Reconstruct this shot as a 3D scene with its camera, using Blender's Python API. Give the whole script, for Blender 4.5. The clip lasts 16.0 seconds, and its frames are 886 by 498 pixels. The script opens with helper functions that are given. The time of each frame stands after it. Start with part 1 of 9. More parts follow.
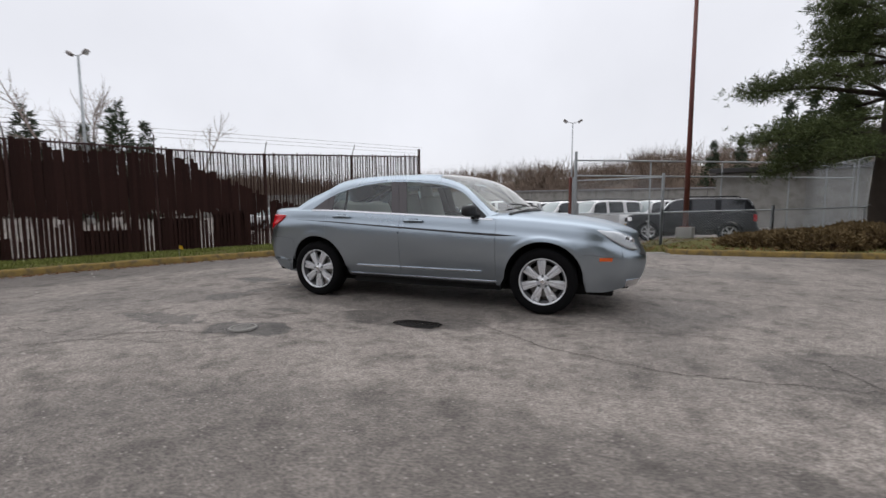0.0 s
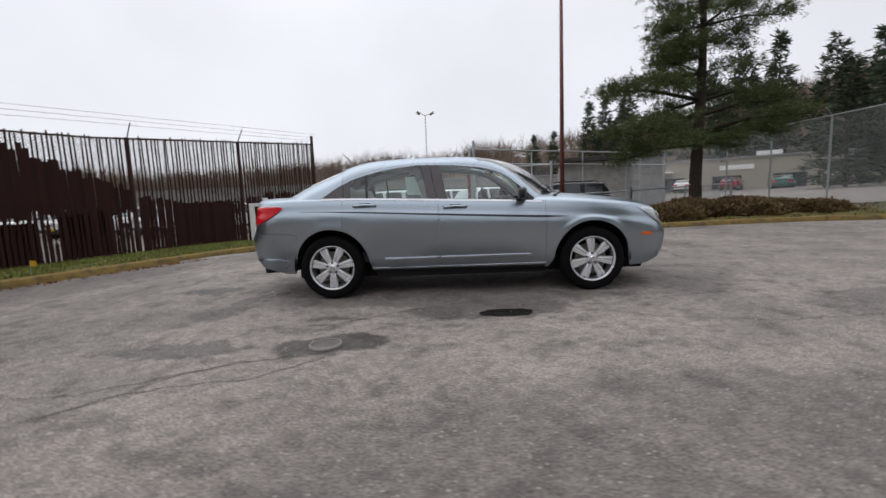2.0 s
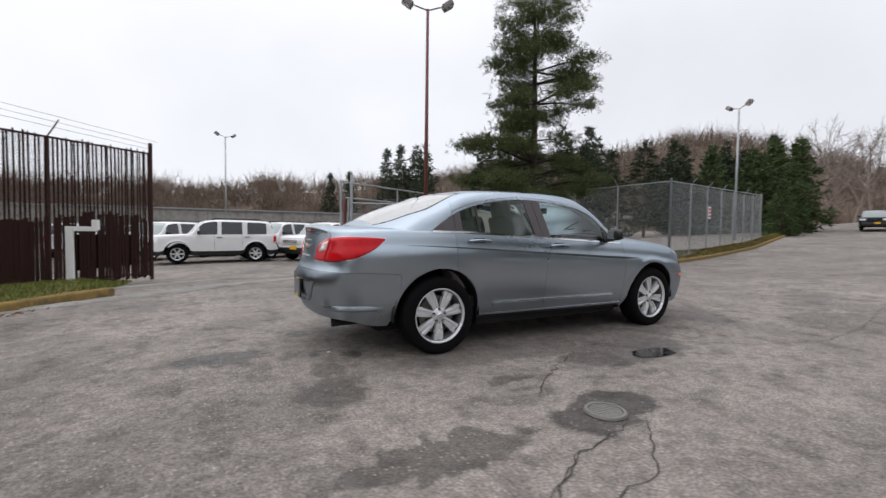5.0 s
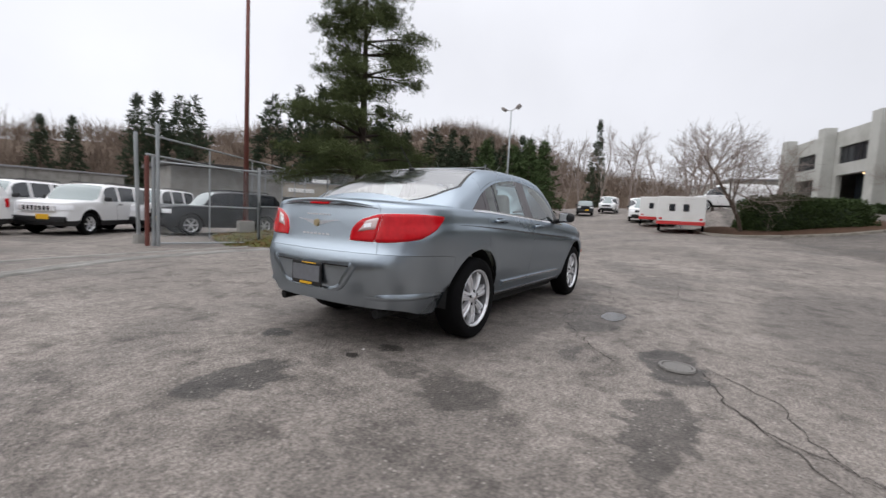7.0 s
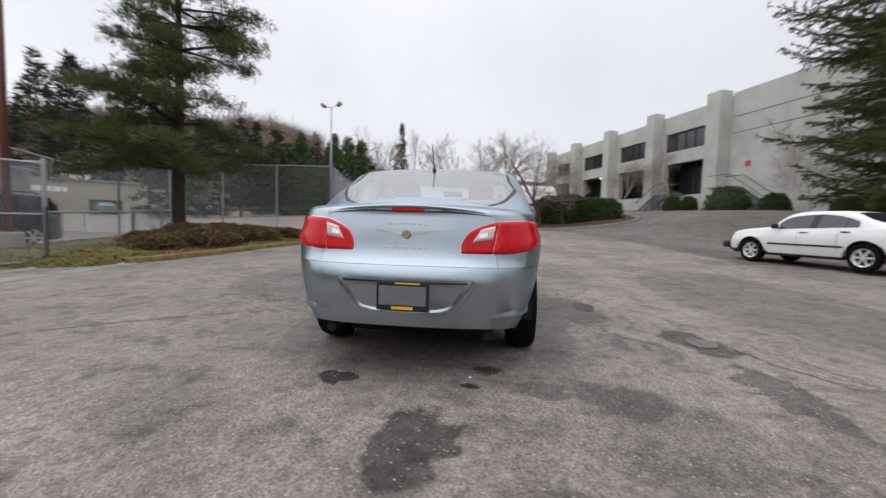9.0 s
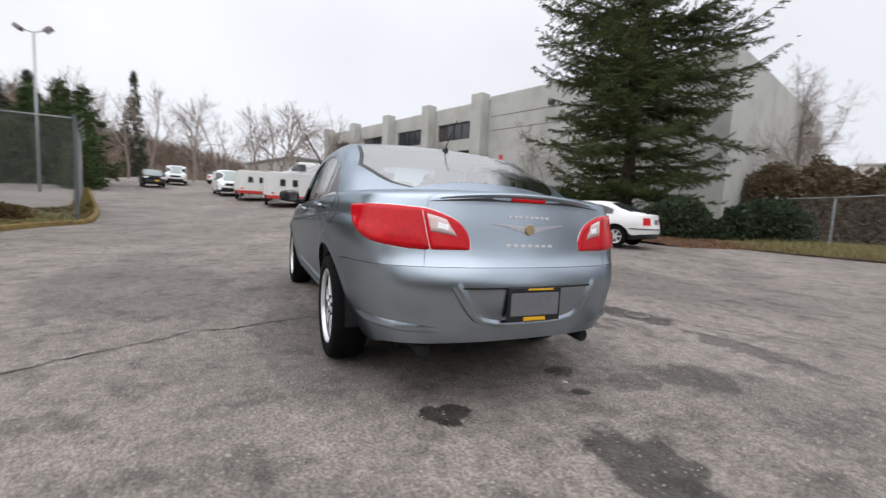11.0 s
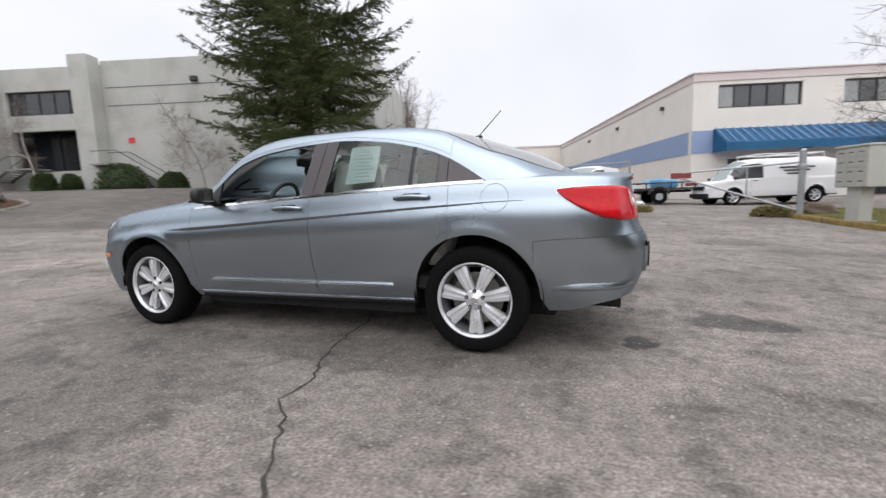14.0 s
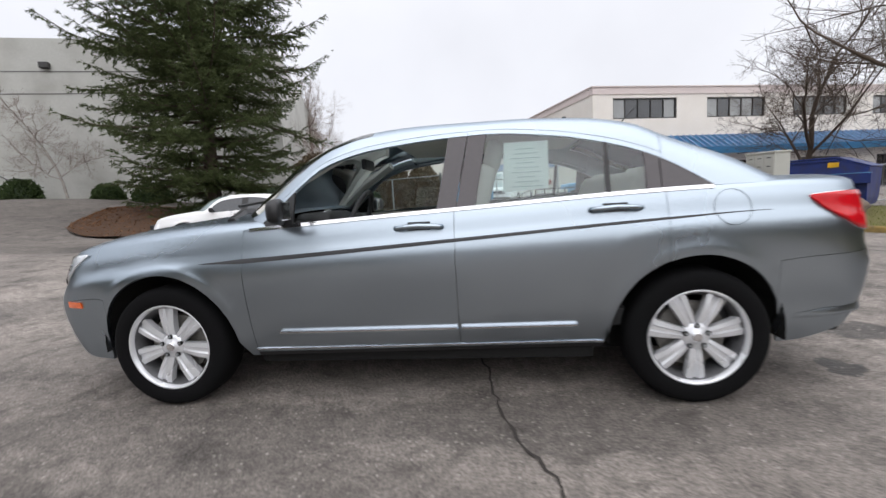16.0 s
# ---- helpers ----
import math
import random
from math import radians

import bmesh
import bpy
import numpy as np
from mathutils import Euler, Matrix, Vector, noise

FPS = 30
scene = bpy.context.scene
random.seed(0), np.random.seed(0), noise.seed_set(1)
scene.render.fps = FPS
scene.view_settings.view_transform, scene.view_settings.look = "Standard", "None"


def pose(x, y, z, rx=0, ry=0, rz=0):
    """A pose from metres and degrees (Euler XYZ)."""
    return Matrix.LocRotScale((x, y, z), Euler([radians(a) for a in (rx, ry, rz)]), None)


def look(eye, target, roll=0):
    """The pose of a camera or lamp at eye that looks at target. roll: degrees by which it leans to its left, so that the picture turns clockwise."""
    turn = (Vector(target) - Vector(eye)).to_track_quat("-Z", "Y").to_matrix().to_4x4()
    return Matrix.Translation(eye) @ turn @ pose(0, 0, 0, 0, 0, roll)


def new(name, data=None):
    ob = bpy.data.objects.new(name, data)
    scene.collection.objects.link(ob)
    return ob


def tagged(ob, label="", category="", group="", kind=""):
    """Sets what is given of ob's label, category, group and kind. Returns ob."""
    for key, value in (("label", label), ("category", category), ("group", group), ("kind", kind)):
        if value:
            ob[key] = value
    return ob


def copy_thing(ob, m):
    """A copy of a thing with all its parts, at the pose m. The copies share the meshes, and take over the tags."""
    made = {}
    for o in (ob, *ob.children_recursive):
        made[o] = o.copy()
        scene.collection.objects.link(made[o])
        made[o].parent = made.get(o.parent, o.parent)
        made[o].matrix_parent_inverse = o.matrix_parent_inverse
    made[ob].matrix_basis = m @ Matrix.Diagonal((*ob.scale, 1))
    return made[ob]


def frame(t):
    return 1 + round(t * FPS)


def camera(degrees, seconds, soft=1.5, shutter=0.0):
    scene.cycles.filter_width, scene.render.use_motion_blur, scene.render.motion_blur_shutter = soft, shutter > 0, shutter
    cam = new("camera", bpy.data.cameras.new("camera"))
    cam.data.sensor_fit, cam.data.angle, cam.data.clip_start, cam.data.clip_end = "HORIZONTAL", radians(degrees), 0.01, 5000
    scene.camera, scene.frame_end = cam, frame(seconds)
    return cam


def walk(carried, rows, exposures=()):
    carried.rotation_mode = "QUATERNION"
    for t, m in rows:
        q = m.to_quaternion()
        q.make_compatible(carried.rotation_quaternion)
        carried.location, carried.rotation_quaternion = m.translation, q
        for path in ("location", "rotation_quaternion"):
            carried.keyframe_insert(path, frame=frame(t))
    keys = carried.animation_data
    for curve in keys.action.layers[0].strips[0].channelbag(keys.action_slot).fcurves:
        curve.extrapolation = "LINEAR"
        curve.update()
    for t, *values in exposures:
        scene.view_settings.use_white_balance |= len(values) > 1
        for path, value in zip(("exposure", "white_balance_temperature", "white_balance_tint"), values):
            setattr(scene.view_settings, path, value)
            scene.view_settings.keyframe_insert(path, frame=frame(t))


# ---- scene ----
cam = camera(92.5, 16.0, 1.45, 0.5)
PATH = [
    (0, (2.033, -5.134, 1.071), (1.289, -3.287, 0.883), -0.2),
    (0.5, (1.486, -5.219, 1.07), (0.904, -3.319, 0.846), -0.7),
    (1, (0.958, -5.324, 1.072), (0.587, -3.37, 0.86), -1.5),
    (1.5, (0.418, -5.319, 1.043), (0.171, -3.352, 0.78), -3.2),
    (2, (-0.105, -5.303, 1.037), (-0.144, -3.318, 0.796), -2.3),
    (2.5, (-0.646, -5.256, 1.07), (-0.548, -3.27, 0.855), -5.9),
    (3, (-1.167, -5.085, 1.092), (-0.936, -3.101, 0.992), -4.6),
    (3.5, (-1.692, -4.954, 1.096), (-1.203, -3.014, 1.083), -1.3),
    (4, (-2.188, -4.703, 1.08), (-1.535, -2.814, 1.037), -0.3),
    (6.5, (-4.176, -2.942, 1.034), (-2.683, -1.618, 0.91), 2.3),
    (7, (-4.482, -2.496, 1.022), (-2.805, -1.418, 0.857), 2.9),
    (7.5, (-4.637, -1.982, 1.014), (-2.881, -1.039, 0.846), 2.8),
    (8, (-4.812, -1.497, 0.995), (-2.925, -0.852, 0.838), 1.8),
    (8.5, (-4.881, -1.024, 0.994), (-2.942, -0.56, 0.841), -0.2),
    (9, (-4.882, -0.528, 1.0), (-2.9, -0.292, 0.867), 1.6),
    (9.5, (-4.814, -0.033, 0.997), (-2.824, -0.149, 0.833), 2.3),
    (10, (-4.626, 0.447, 1.001), (-2.664, 0.091, 0.841), 2.9),
    (12.5, (-3.281, 2.464, 0.999), (-2.033, 0.917, 0.773), 0.3),
    (13, (-2.924, 2.858, 0.996), (-1.942, 1.129, 0.779), -1.4),
    (13.5, (-2.492, 3.121, 0.973), (-1.646, 1.327, 0.717), -2.1),
    (14, (-2.075, 3.319, 0.976), (-1.406, 1.45, 0.734), -2.1),
    (14.5, (-1.623, 3.414, 0.989), (-1.144, 1.491, 0.724), -1.9),
    (15, (-1.189, 3.35, 1.023), (-0.767, 1.409, 0.795), -2.4),
    (15.5, (-0.753, 3.244, 1.053), (-0.478, 1.276, 0.831), -1.9),
    (16, (-0.384, 2.95, 1.073), (-0.176, 0.975, 0.836), -3.1),
]
EXPOSURE = ((0.0, -0.04), (2.0, -0.01), (3.5, 0.05), (6.5, 0.16), (9.5, 0.18), (12.5, 0.44), (16.0, 0.42))
walk(cam, [(t, look(e, g, r)) for t, e, g, r in PATH], EXPOSURE)


# ---- world and light ----
world = bpy.data.worlds.new("overcast_sky")
scene.world = world
world.use_nodes = True
wn, wl = world.node_tree.nodes, world.node_tree.links
wn.clear()
w_out = wn.new("ShaderNodeOutputWorld")
w_bg = wn.new("ShaderNodeBackground")
w_sky = wn.new("ShaderNodeTexSky")
w_sky.sky_type = "NISHITA"
w_sky.sun_disc = False
w_sky.sun_elevation = radians(48)
w_sky.sun_rotation = radians(324)
w_skymul = wn.new("ShaderNodeMix")
w_skymul.data_type, w_skymul.blend_type = "RGBA", "MULTIPLY"
w_skymul.inputs[0].default_value = 1.0
w_skymul.inputs[7].default_value = (0.1, 0.1, 0.1, 1)
w_tc = wn.new("ShaderNodeTexCoord")
w_sep = wn.new("ShaderNodeSeparateXYZ")
w_map = wn.new("ShaderNodeMapRange")
w_map.interpolation_type = "SMOOTHSTEP"
w_map.inputs[1].default_value, w_map.inputs[2].default_value = 0.30, 1.0
w_map.inputs[3].default_value, w_map.inputs[4].default_value = 0.87, 1.6
w_noise = wn.new("ShaderNodeTexNoise")
w_noise.inputs["Scale"].default_value = 2.2
w_noise.inputs["Detail"].default_value = 5
w_cl = wn.new("ShaderNodeMapRange")
w_cl.inputs[1].default_value, w_cl.inputs[2].default_value = 0.3, 0.7
w_cl.inputs[3].default_value, w_cl.inputs[4].default_value = 0.92, 1.05
w_mul = wn.new("ShaderNodeMath")
w_mul.operation = "MULTIPLY"
w_tint = wn.new("ShaderNodeMix")
w_tint.data_type, w_tint.blend_type = "RGBA", "MULTIPLY"
w_tint.inputs[0].default_value = 1.0
w_tint.inputs[7].default_value = (0.928, 0.937, 1.0, 1)
w_mix = wn.new("ShaderNodeMix")
w_mix.data_type = "RGBA"
w_mix.inputs[0].default_value = 0.06
wl.new(w_tc.outputs["Generated"], w_sep.inputs[0])
wl.new(w_tc.outputs["Generated"], w_noise.inputs["Vector"])
wl.new(w_sep.outputs["Z"], w_map.inputs[0])
wl.new(w_noise.outputs[0], w_cl.inputs[0])
# the cloud is thinner, and brighter, towards the hidden sun
w_dot = wn.new("ShaderNodeVectorMath")
w_dot.operation = "DOT_PRODUCT"
w_dot.inputs[1].default_value = (-0.05, 0.12, 0.0)
w_side = wn.new("ShaderNodeMath")
w_side.operation = "MULTIPLY_ADD"
w_side.inputs[2].default_value = 1.0
w_side.inputs[1].default_value = 1.0
w_lift = wn.new("ShaderNodeMath")
w_lift.operation = "MULTIPLY"
wl.new(w_tc.outputs["Generated"], w_dot.inputs[0])
wl.new(w_dot.outputs["Value"], w_side.inputs[0])
wl.new(w_map.outputs[0], w_lift.inputs[0])
wl.new(w_side.outputs[0], w_lift.inputs[1])
wl.new(w_lift.outputs[0], w_mul.inputs[0])
wl.new(w_cl.outputs[0], w_mul.inputs[1])
wl.new(w_mul.outputs[0], w_tint.inputs[6])
wl.new(w_sky.outputs[0], w_skymul.inputs[6])
wl.new(w_tint.outputs[2], w_mix.inputs[6])
wl.new(w_skymul.outputs[2], w_mix.inputs[7])
wl.new(w_mix.outputs[2], w_bg.inputs["Color"])
w_bg.inputs["Strength"].default_value = 1.0
wl.new(w_bg.outputs[0], w_out.inputs[0])

sun = new("sun", bpy.data.lights.new("sun", "SUN"))
sun.data.energy, sun.data.angle, sun.data.color = 0.9, radians(110), (1.0, 0.97, 0.93)
sun.matrix_world = look((-22, 30, 50), (0, 0, 0))


# ---- materials ----
def mat(name, color, rough=0.6, metal=0.0, var=0.25, scale=6.0, fine=60.0, bump=0.0, spec=0.5, coat=0.0, island=0.0, obrand=0.0, dirt=None, dirt_amt=0.0, rough_var=0.1):
    """A surface with variation at two scales, optional fine relief, dirt blotches and random tone by piece."""
    m = bpy.data.materials.new(name)
    m.use_nodes = True
    n, l = m.node_tree.nodes, m.node_tree.links
    b = n["Principled BSDF"]
    tc = n.new("ShaderNodeTexCoord")
    n1, n2 = n.new("ShaderNodeTexNoise"), n.new("ShaderNodeTexNoise")
    n1.inputs["Scale"].default_value, n1.inputs["Detail"].default_value = scale * 0.2, 4
    n2.inputs["Scale"].default_value, n2.inputs["Detail"].default_value = fine, 3
    for k in (n1, n2):
        l.new(tc.outputs["Object"], k.inputs["Vector"])
    add = n.new("ShaderNodeMath")
    add.operation = "ADD"
    l.new(n1.outputs[0], add.inputs[0])
    l.new(n2.outputs[0], add.inputs[1])
    src = add
    for amount, node, sock in ((island, "ShaderNodeNewGeometry", "Random Per Island"), (obrand, "ShaderNodeObjectInfo", "Random")):
        if amount:
            g = n.new(node)
            ma = n.new("ShaderNodeMath")
            ma.operation = "MULTIPLY_ADD"
            ma.inputs[1].default_value = amount
            l.new(g.outputs[sock], ma.inputs[0])
            l.new(src.outputs[0], ma.inputs[2])
            src = ma
    mr = n.new("ShaderNodeMapRange")
    mid = 1.0 + (island + obrand) / 2
    mr.inputs[1].default_value, mr.inputs[2].default_value = mid - 0.5 - (island + obrand) / 2, mid + 0.5 + (island + obrand) / 2
    mr.inputs[3].default_value, mr.inputs[4].default_value = 1 - var, 1 + var
    l.new(src.outputs[0], mr.inputs[0])
    mul = n.new("ShaderNodeMix")
    mul.data_type, mul.blend_type = "RGBA", "MULTIPLY"
    mul.inputs[0].default_value = 1.0
    mul.inputs[6].default_value = (*color, 1)
    l.new(mr.outputs[0], mul.inputs[7])
    col = mul.outputs[2]
    if dirt:
        nd = n.new("ShaderNodeTexNoise")
        nd.inputs["Scale"].default_value, nd.inputs["Detail"].default_value = scale * 0.35, 6
        l.new(tc.outputs["Object"], nd.inputs["Vector"])
        md = n.new("ShaderNodeMapRange")
        md.inputs[1].default_value, md.inputs[2].default_value = 0.45, 0.7
        md.inputs[4].default_value = dirt_amt
        l.new(nd.outputs[0], md.inputs[0])
        mx = n.new("ShaderNodeMix")
        mx.data_type = "RGBA"
        l.new(md.outputs[0], mx.inputs[0])
        l.new(col, mx.inputs[6])
        mx.inputs[7].default_value = (*dirt, 1)
        col = mx.outputs[2]
    l.new(col, b.inputs["Base Color"])
    rr = n.new("ShaderNodeMapRange")
    rr.inputs[3].default_value, rr.inputs[4].default_value = max(0.02, rough - rough_var), min(1, rough + rough_var)
    l.new(n1.outputs[0], rr.inputs[0])
    l.new(rr.outputs[0], b.inputs["Roughness"])
    b.inputs["Metallic"].default_value = metal
    b.inputs["Specular IOR Level"].default_value = spec
    b.inputs["Coat Weight"].default_value = coat
    b.inputs["Coat Roughness"].default_value = 0.04
    if bump:
        bp = n.new("ShaderNodeBump")
        bp.inputs["Strength"].default_value = bump
        bp.inputs["Distance"].default_value = 0.01
        l.new(n2.outputs[0], bp.inputs["Height"])
        l.new(bp.outputs[0], b.inputs["Normal"])
    return m


def glass(name, tint, gloss_rough=0.02, ior=1.5, film=0.0):
    """A thin tinted pane: clear with a tint, glossy by Fresnel."""
    m = bpy.data.materials.new(name)
    m.use_nodes = True
    n, l = m.node_tree.nodes, m.node_tree.links
    n.remove(n["Principled BSDF"])
    tr, gl, fr, mx = n.new("ShaderNodeBsdfTransparent"), n.new("ShaderNodeBsdfGlossy"), n.new("ShaderNodeFresnel"), n.new("ShaderNodeMixShader")
    tr.inputs[0].default_value = (*tint, 1)
    gl.inputs["Roughness"].default_value = gloss_rough
    fr.inputs["IOR"].default_value = ior
    lift = n.new("ShaderNodeMath")
    lift.operation, lift.use_clamp = "ADD", True
    lift.inputs[1].default_value = film
    l.new(fr.outputs[0], lift.inputs[0])
    l.new(lift.outputs[0], mx.inputs[0])
    l.new(tr.outputs[0], mx.inputs[1])
    l.new(gl.outputs[0], mx.inputs[2])
    l.new(mx.outputs[0], n["Material Output"].inputs[0])
    return m


def car_paint(name, color, metal, rough, flake=0.12):
    m = mat(name, color, rough, metal, var=flake, scale=4, fine=900, coat=0.15, rough_var=0.03)
    b = m.node_tree.nodes["Principled BSDF"]
    b.inputs["Specular Tint"].default_value = (*[0.35 + 0.6 * c for c in color], 1)
    return m



M = {
    "paint": car_paint("blue_grey_metallic_paint", (0.395, 0.452, 0.505), 1.0, 0.28),
    "white_paint": car_paint("white_car_paint", (0.74, 0.74, 0.74), 0.0, 0.4, 0.05),
    "dark_paint": car_paint("dark_grey_car_paint", (0.02, 0.022, 0.025), 0.3, 0.35),
    "maroon_paint": car_paint("maroon_car_paint", (0.16, 0.02, 0.02), 0.2, 0.35),
    "green_paint": car_paint("green_car_paint", (0.03, 0.12, 0.1), 0.2, 0.35),
    "silver_paint": car_paint("silver_car_paint", (0.5, 0.5, 0.5), 0.6, 0.35),
    "tyre": mat("tyre_rubber", (0.0055, 0.0055, 0.006), 0.9, var=0.3, fine=200, bump=0.2, spec=0.12),
    "alloy": mat("alloy_wheel_metal", (0.74, 0.75, 0.77), 0.26, 0.45, var=0.08, fine=80),
    "barrel": mat("shade_toned_wheel_barrel", (0.10, 0.10, 0.105), 0.5, 0.3, var=0.3, fine=60),
    "chrome": mat("chrome", (0.8, 0.8, 0.82), 0.1, 1.0, var=0.05),
    "black_plastic": mat("black_plastic", (0.012, 0.012, 0.013), 0.45, var=0.2, fine=300, bump=0.1),
    "pillar": mat("taupe_pillar_trim", (0.075, 0.066, 0.07), 0.35, var=0.1),
    "under": mat("underbody_black", (0.008, 0.008, 0.008), 0.9, var=0.3),
    "cabin_light": mat("light_grey_upholstery", (0.60, 0.60, 0.56), 0.85, var=0.15, fine=200, bump=0.3),
    "cabin_dark": mat("dark_dashboard_plastic", (0.03, 0.03, 0.032), 0.6, var=0.2, fine=300, bump=0.2),
    "glass": glass("tinted_car_glass", (0.82, 0.91, 0.89), 0.02, 1.5, 0.05),
    "glass_screen": glass("raked_screen_glass", (0.78, 0.86, 0.84), 0.10, 1.6, 0.32),
    "glass_front": glass("raked_windscreen_glass", (0.80, 0.88, 0.86), 0.05, 1.6, 0.10),
    "lens_clear": glass("clear_lamp_lens", (0.92, 0.94, 0.95), 0.03),
    "red_lens": mat("red_lamp_lens", (0.52, 0.006, 0.012), 0.14, var=0.25, scale=30, fine=30, coat=0.18, spec=0.2),
    "pale_lens": mat("pale_reverse_lens", (0.62, 0.46, 0.45), 0.12, var=0.2, scale=40, fine=200, coat=1.0),
    "amber_lens": mat("amber_lamp_lens", (0.75, 0.12, 0.01), 0.2, var=0.2, coat=1.0),
    "reflector": mat("lamp_reflector", (0.95, 0.96, 0.98), 0.2, 0.0, var=0.12, scale=60, spec=1.0),
    "paper": mat("window_sheet_paper", (0.90, 0.97, 0.96), 0.7, var=0.04),
    "ink": mat("printed_grey_ink", (0.50, 0.62, 0.62), 0.7, var=0.1),
    "yellow_plastic": mat("yellow_plate_strip", (0.75, 0.42, 0.02), 0.4, var=0.15),
    "plate": mat("temporary_plate_grey", (0.15, 0.155, 0.17), 0.4, var=0.2, fine=30),
    "badge_silver": mat("satin_badge_silver", (0.78, 0.78, 0.8), 0.35, 0.25, var=0.06),
    "badge_gold": mat("dull_gold_medallion", (0.42, 0.34, 0.2), 0.35, 0.4, var=0.2, fine=200),
    "iron": mat("cast_iron", (0.20, 0.19, 0.175), 0.5, 0.3, var=0.4, fine=80, bump=0.5),
    "galv": mat("galvanised_steel", (0.36, 0.38, 0.39), 0.5, 0.7, var=0.25, fine=40, rough_var=0.15),
    "rusty_post": mat("rusty_brown_post", (0.055, 0.03, 0.027), 0.75, 0.1, var=0.4, fine=50, bump=0.3),
    "slat": mat("brown_fence_slat", (0.030, 0.0135, 0.011), 0.75, var=0.35, scale=10, fine=30, obrand=0.8, bump=0.2),
    "red_pole": mat("rust_red_steel", (0.15, 0.045, 0.034), 0.6, 0.1, var=0.35, scale=8, fine=40, bump=0.2, dirt=(0.12, 0.05, 0.04), dirt_amt=0.7),
    "concrete": mat("weathered_concrete", (0.30, 0.29, 0.27), 0.85, var=0.25, fine=40, bump=0.4, dirt=(0.16, 0.155, 0.14), dirt_amt=0.6),
    "kerb": mat("worn_yellow_kerb", (0.21, 0.145, 0.05), 0.85, var=0.4, scale=20, fine=40, bump=0.6, dirt=(0.09, 0.075, 0.05), dirt_amt=0.9),
    "kerb_grey": mat("concrete_kerb", (0.22, 0.20, 0.17), 0.85, var=0.4, scale=20, fine=40, bump=0.6, dirt=(0.09, 0.08, 0.06), dirt_amt=0.8),
    "soil": mat("bark_mulch", (0.075, 0.045, 0.03), 0.95, var=0.5, scale=20, fine=30, bump=0.8),
    "lawn": mat("mossy_lawn", (0.11, 0.105, 0.038), 0.95, var=0.45, scale=20, fine=30, bump=0.8, dirt=(0.10, 0.075, 0.035), dirt_amt=0.8),
    "grass_blade": mat("grass_blades", (0.15, 0.17, 0.045), 0.8, var=0.55, island=1.2),
    "dead_leaf": mat("fallen_leaves", (0.17, 0.085, 0.04), 0.8, var=0.4, island=1.0),
    "bark": mat("grey_brown_bark", (0.085, 0.065, 0.052), 0.9, var=0.4, scale=15, fine=40, bump=0.9),
    "pine_bark": mat("dark_pine_bark", (0.048, 0.038, 0.031), 0.9, var=0.4, scale=15, fine=40, bump=0.9, spec=0.12),
    "dark_twig": mat("dark_bare_twigs", (0.095, 0.075, 0.062), 0.9, var=0.3, island=0.5, spec=0.12),
    "twig": mat("bare_twigs", (0.25, 0.205, 0.18), 0.9, var=0.3, island=0.5),
    "birch": mat("pale_birch_bark", (0.36, 0.33, 0.30), 0.85, var=0.4, scale=20, fine=20),
    "needle": mat("pine_needles", (0.080, 0.100, 0.040), 0.8, var=0.6, island=0.9, spec=0.15),
    "brush": mat("far_brush_twigs", (0.165, 0.125, 0.098), 0.95, var=0.4, island=0.8),
    "fir_needle": mat("fir_needles", (0.072, 0.092, 0.036), 0.75, var=0.6, island=0.9, spec=0.15),
    "needle_young": mat("young_conifer_needles", (0.062, 0.092, 0.036), 0.8, var=0.5, island=0.8, spec=0.15),
    "needle_far": mat("dark_conifer_needles", (0.040, 0.055, 0.032), 0.85, var=0.5, island=0.8, spec=0.15),
    "shrub": mat("brown_green_shrub_leaves", (0.14, 0.098, 0.048), 0.8, var=0.5, island=1.0),
    "hedge": mat("clipped_hedge_leaves", (0.05, 0.075, 0.028), 0.7, var=0.5, island=0.9),
    "greywall": mat("grey_painted_concrete_panels", (0.45, 0.45, 0.42), 0.85, var=0.10, scale=1.5, fine=8, bump=0.1, dirt=(0.30, 0.29, 0.26), dirt_amt=0.6),
    "greywall_shade": mat("panel_reveal_shade", (0.16, 0.155, 0.15), 0.9, var=0.2),
    "cream": mat("cream_stucco", (0.74, 0.70, 0.65), 0.85, var=0.07, scale=1.5, fine=10, bump=0.1, dirt=(0.66, 0.62, 0.56), dirt_amt=0.5),
    "rose_band": mat("dusty_rose_band", (0.62, 0.54, 0.52), 0.85, var=0.08, scale=2),
    "blue_band": mat("slate_blue_band", (0.25, 0.33, 0.50), 0.8, var=0.1, scale=2),
    "blue_metal": mat("blue_standing_seam_metal", (0.045, 0.22, 0.43), 0.32, 0.1, var=0.2, scale=4),
    "beige": mat("beige_concrete_block", (0.36, 0.32, 0.26), 0.9, var=0.12, scale=2, fine=20),
    "window_pale": mat("pale_vehicle_glass", (0.24, 0.29, 0.29), 0.08, var=0.2, scale=2, spec=0.9),
    "window_blind": mat("pale_blinds_behind_glass", (0.24, 0.25, 0.25), 0.15, var=0.25, scale=6, fine=14, spec=0.8),
    "window_dark": mat("dark_building_glass", (0.02, 0.024, 0.03), 0.08, var=0.3, scale=2, spec=0.8),
    "frame_dark": mat("dark_window_frame", (0.03, 0.028, 0.027), 0.5, var=0.2),
    "roof_grey": mat("grey_roof_sheet", (0.25, 0.25, 0.26), 0.6, var=0.2),
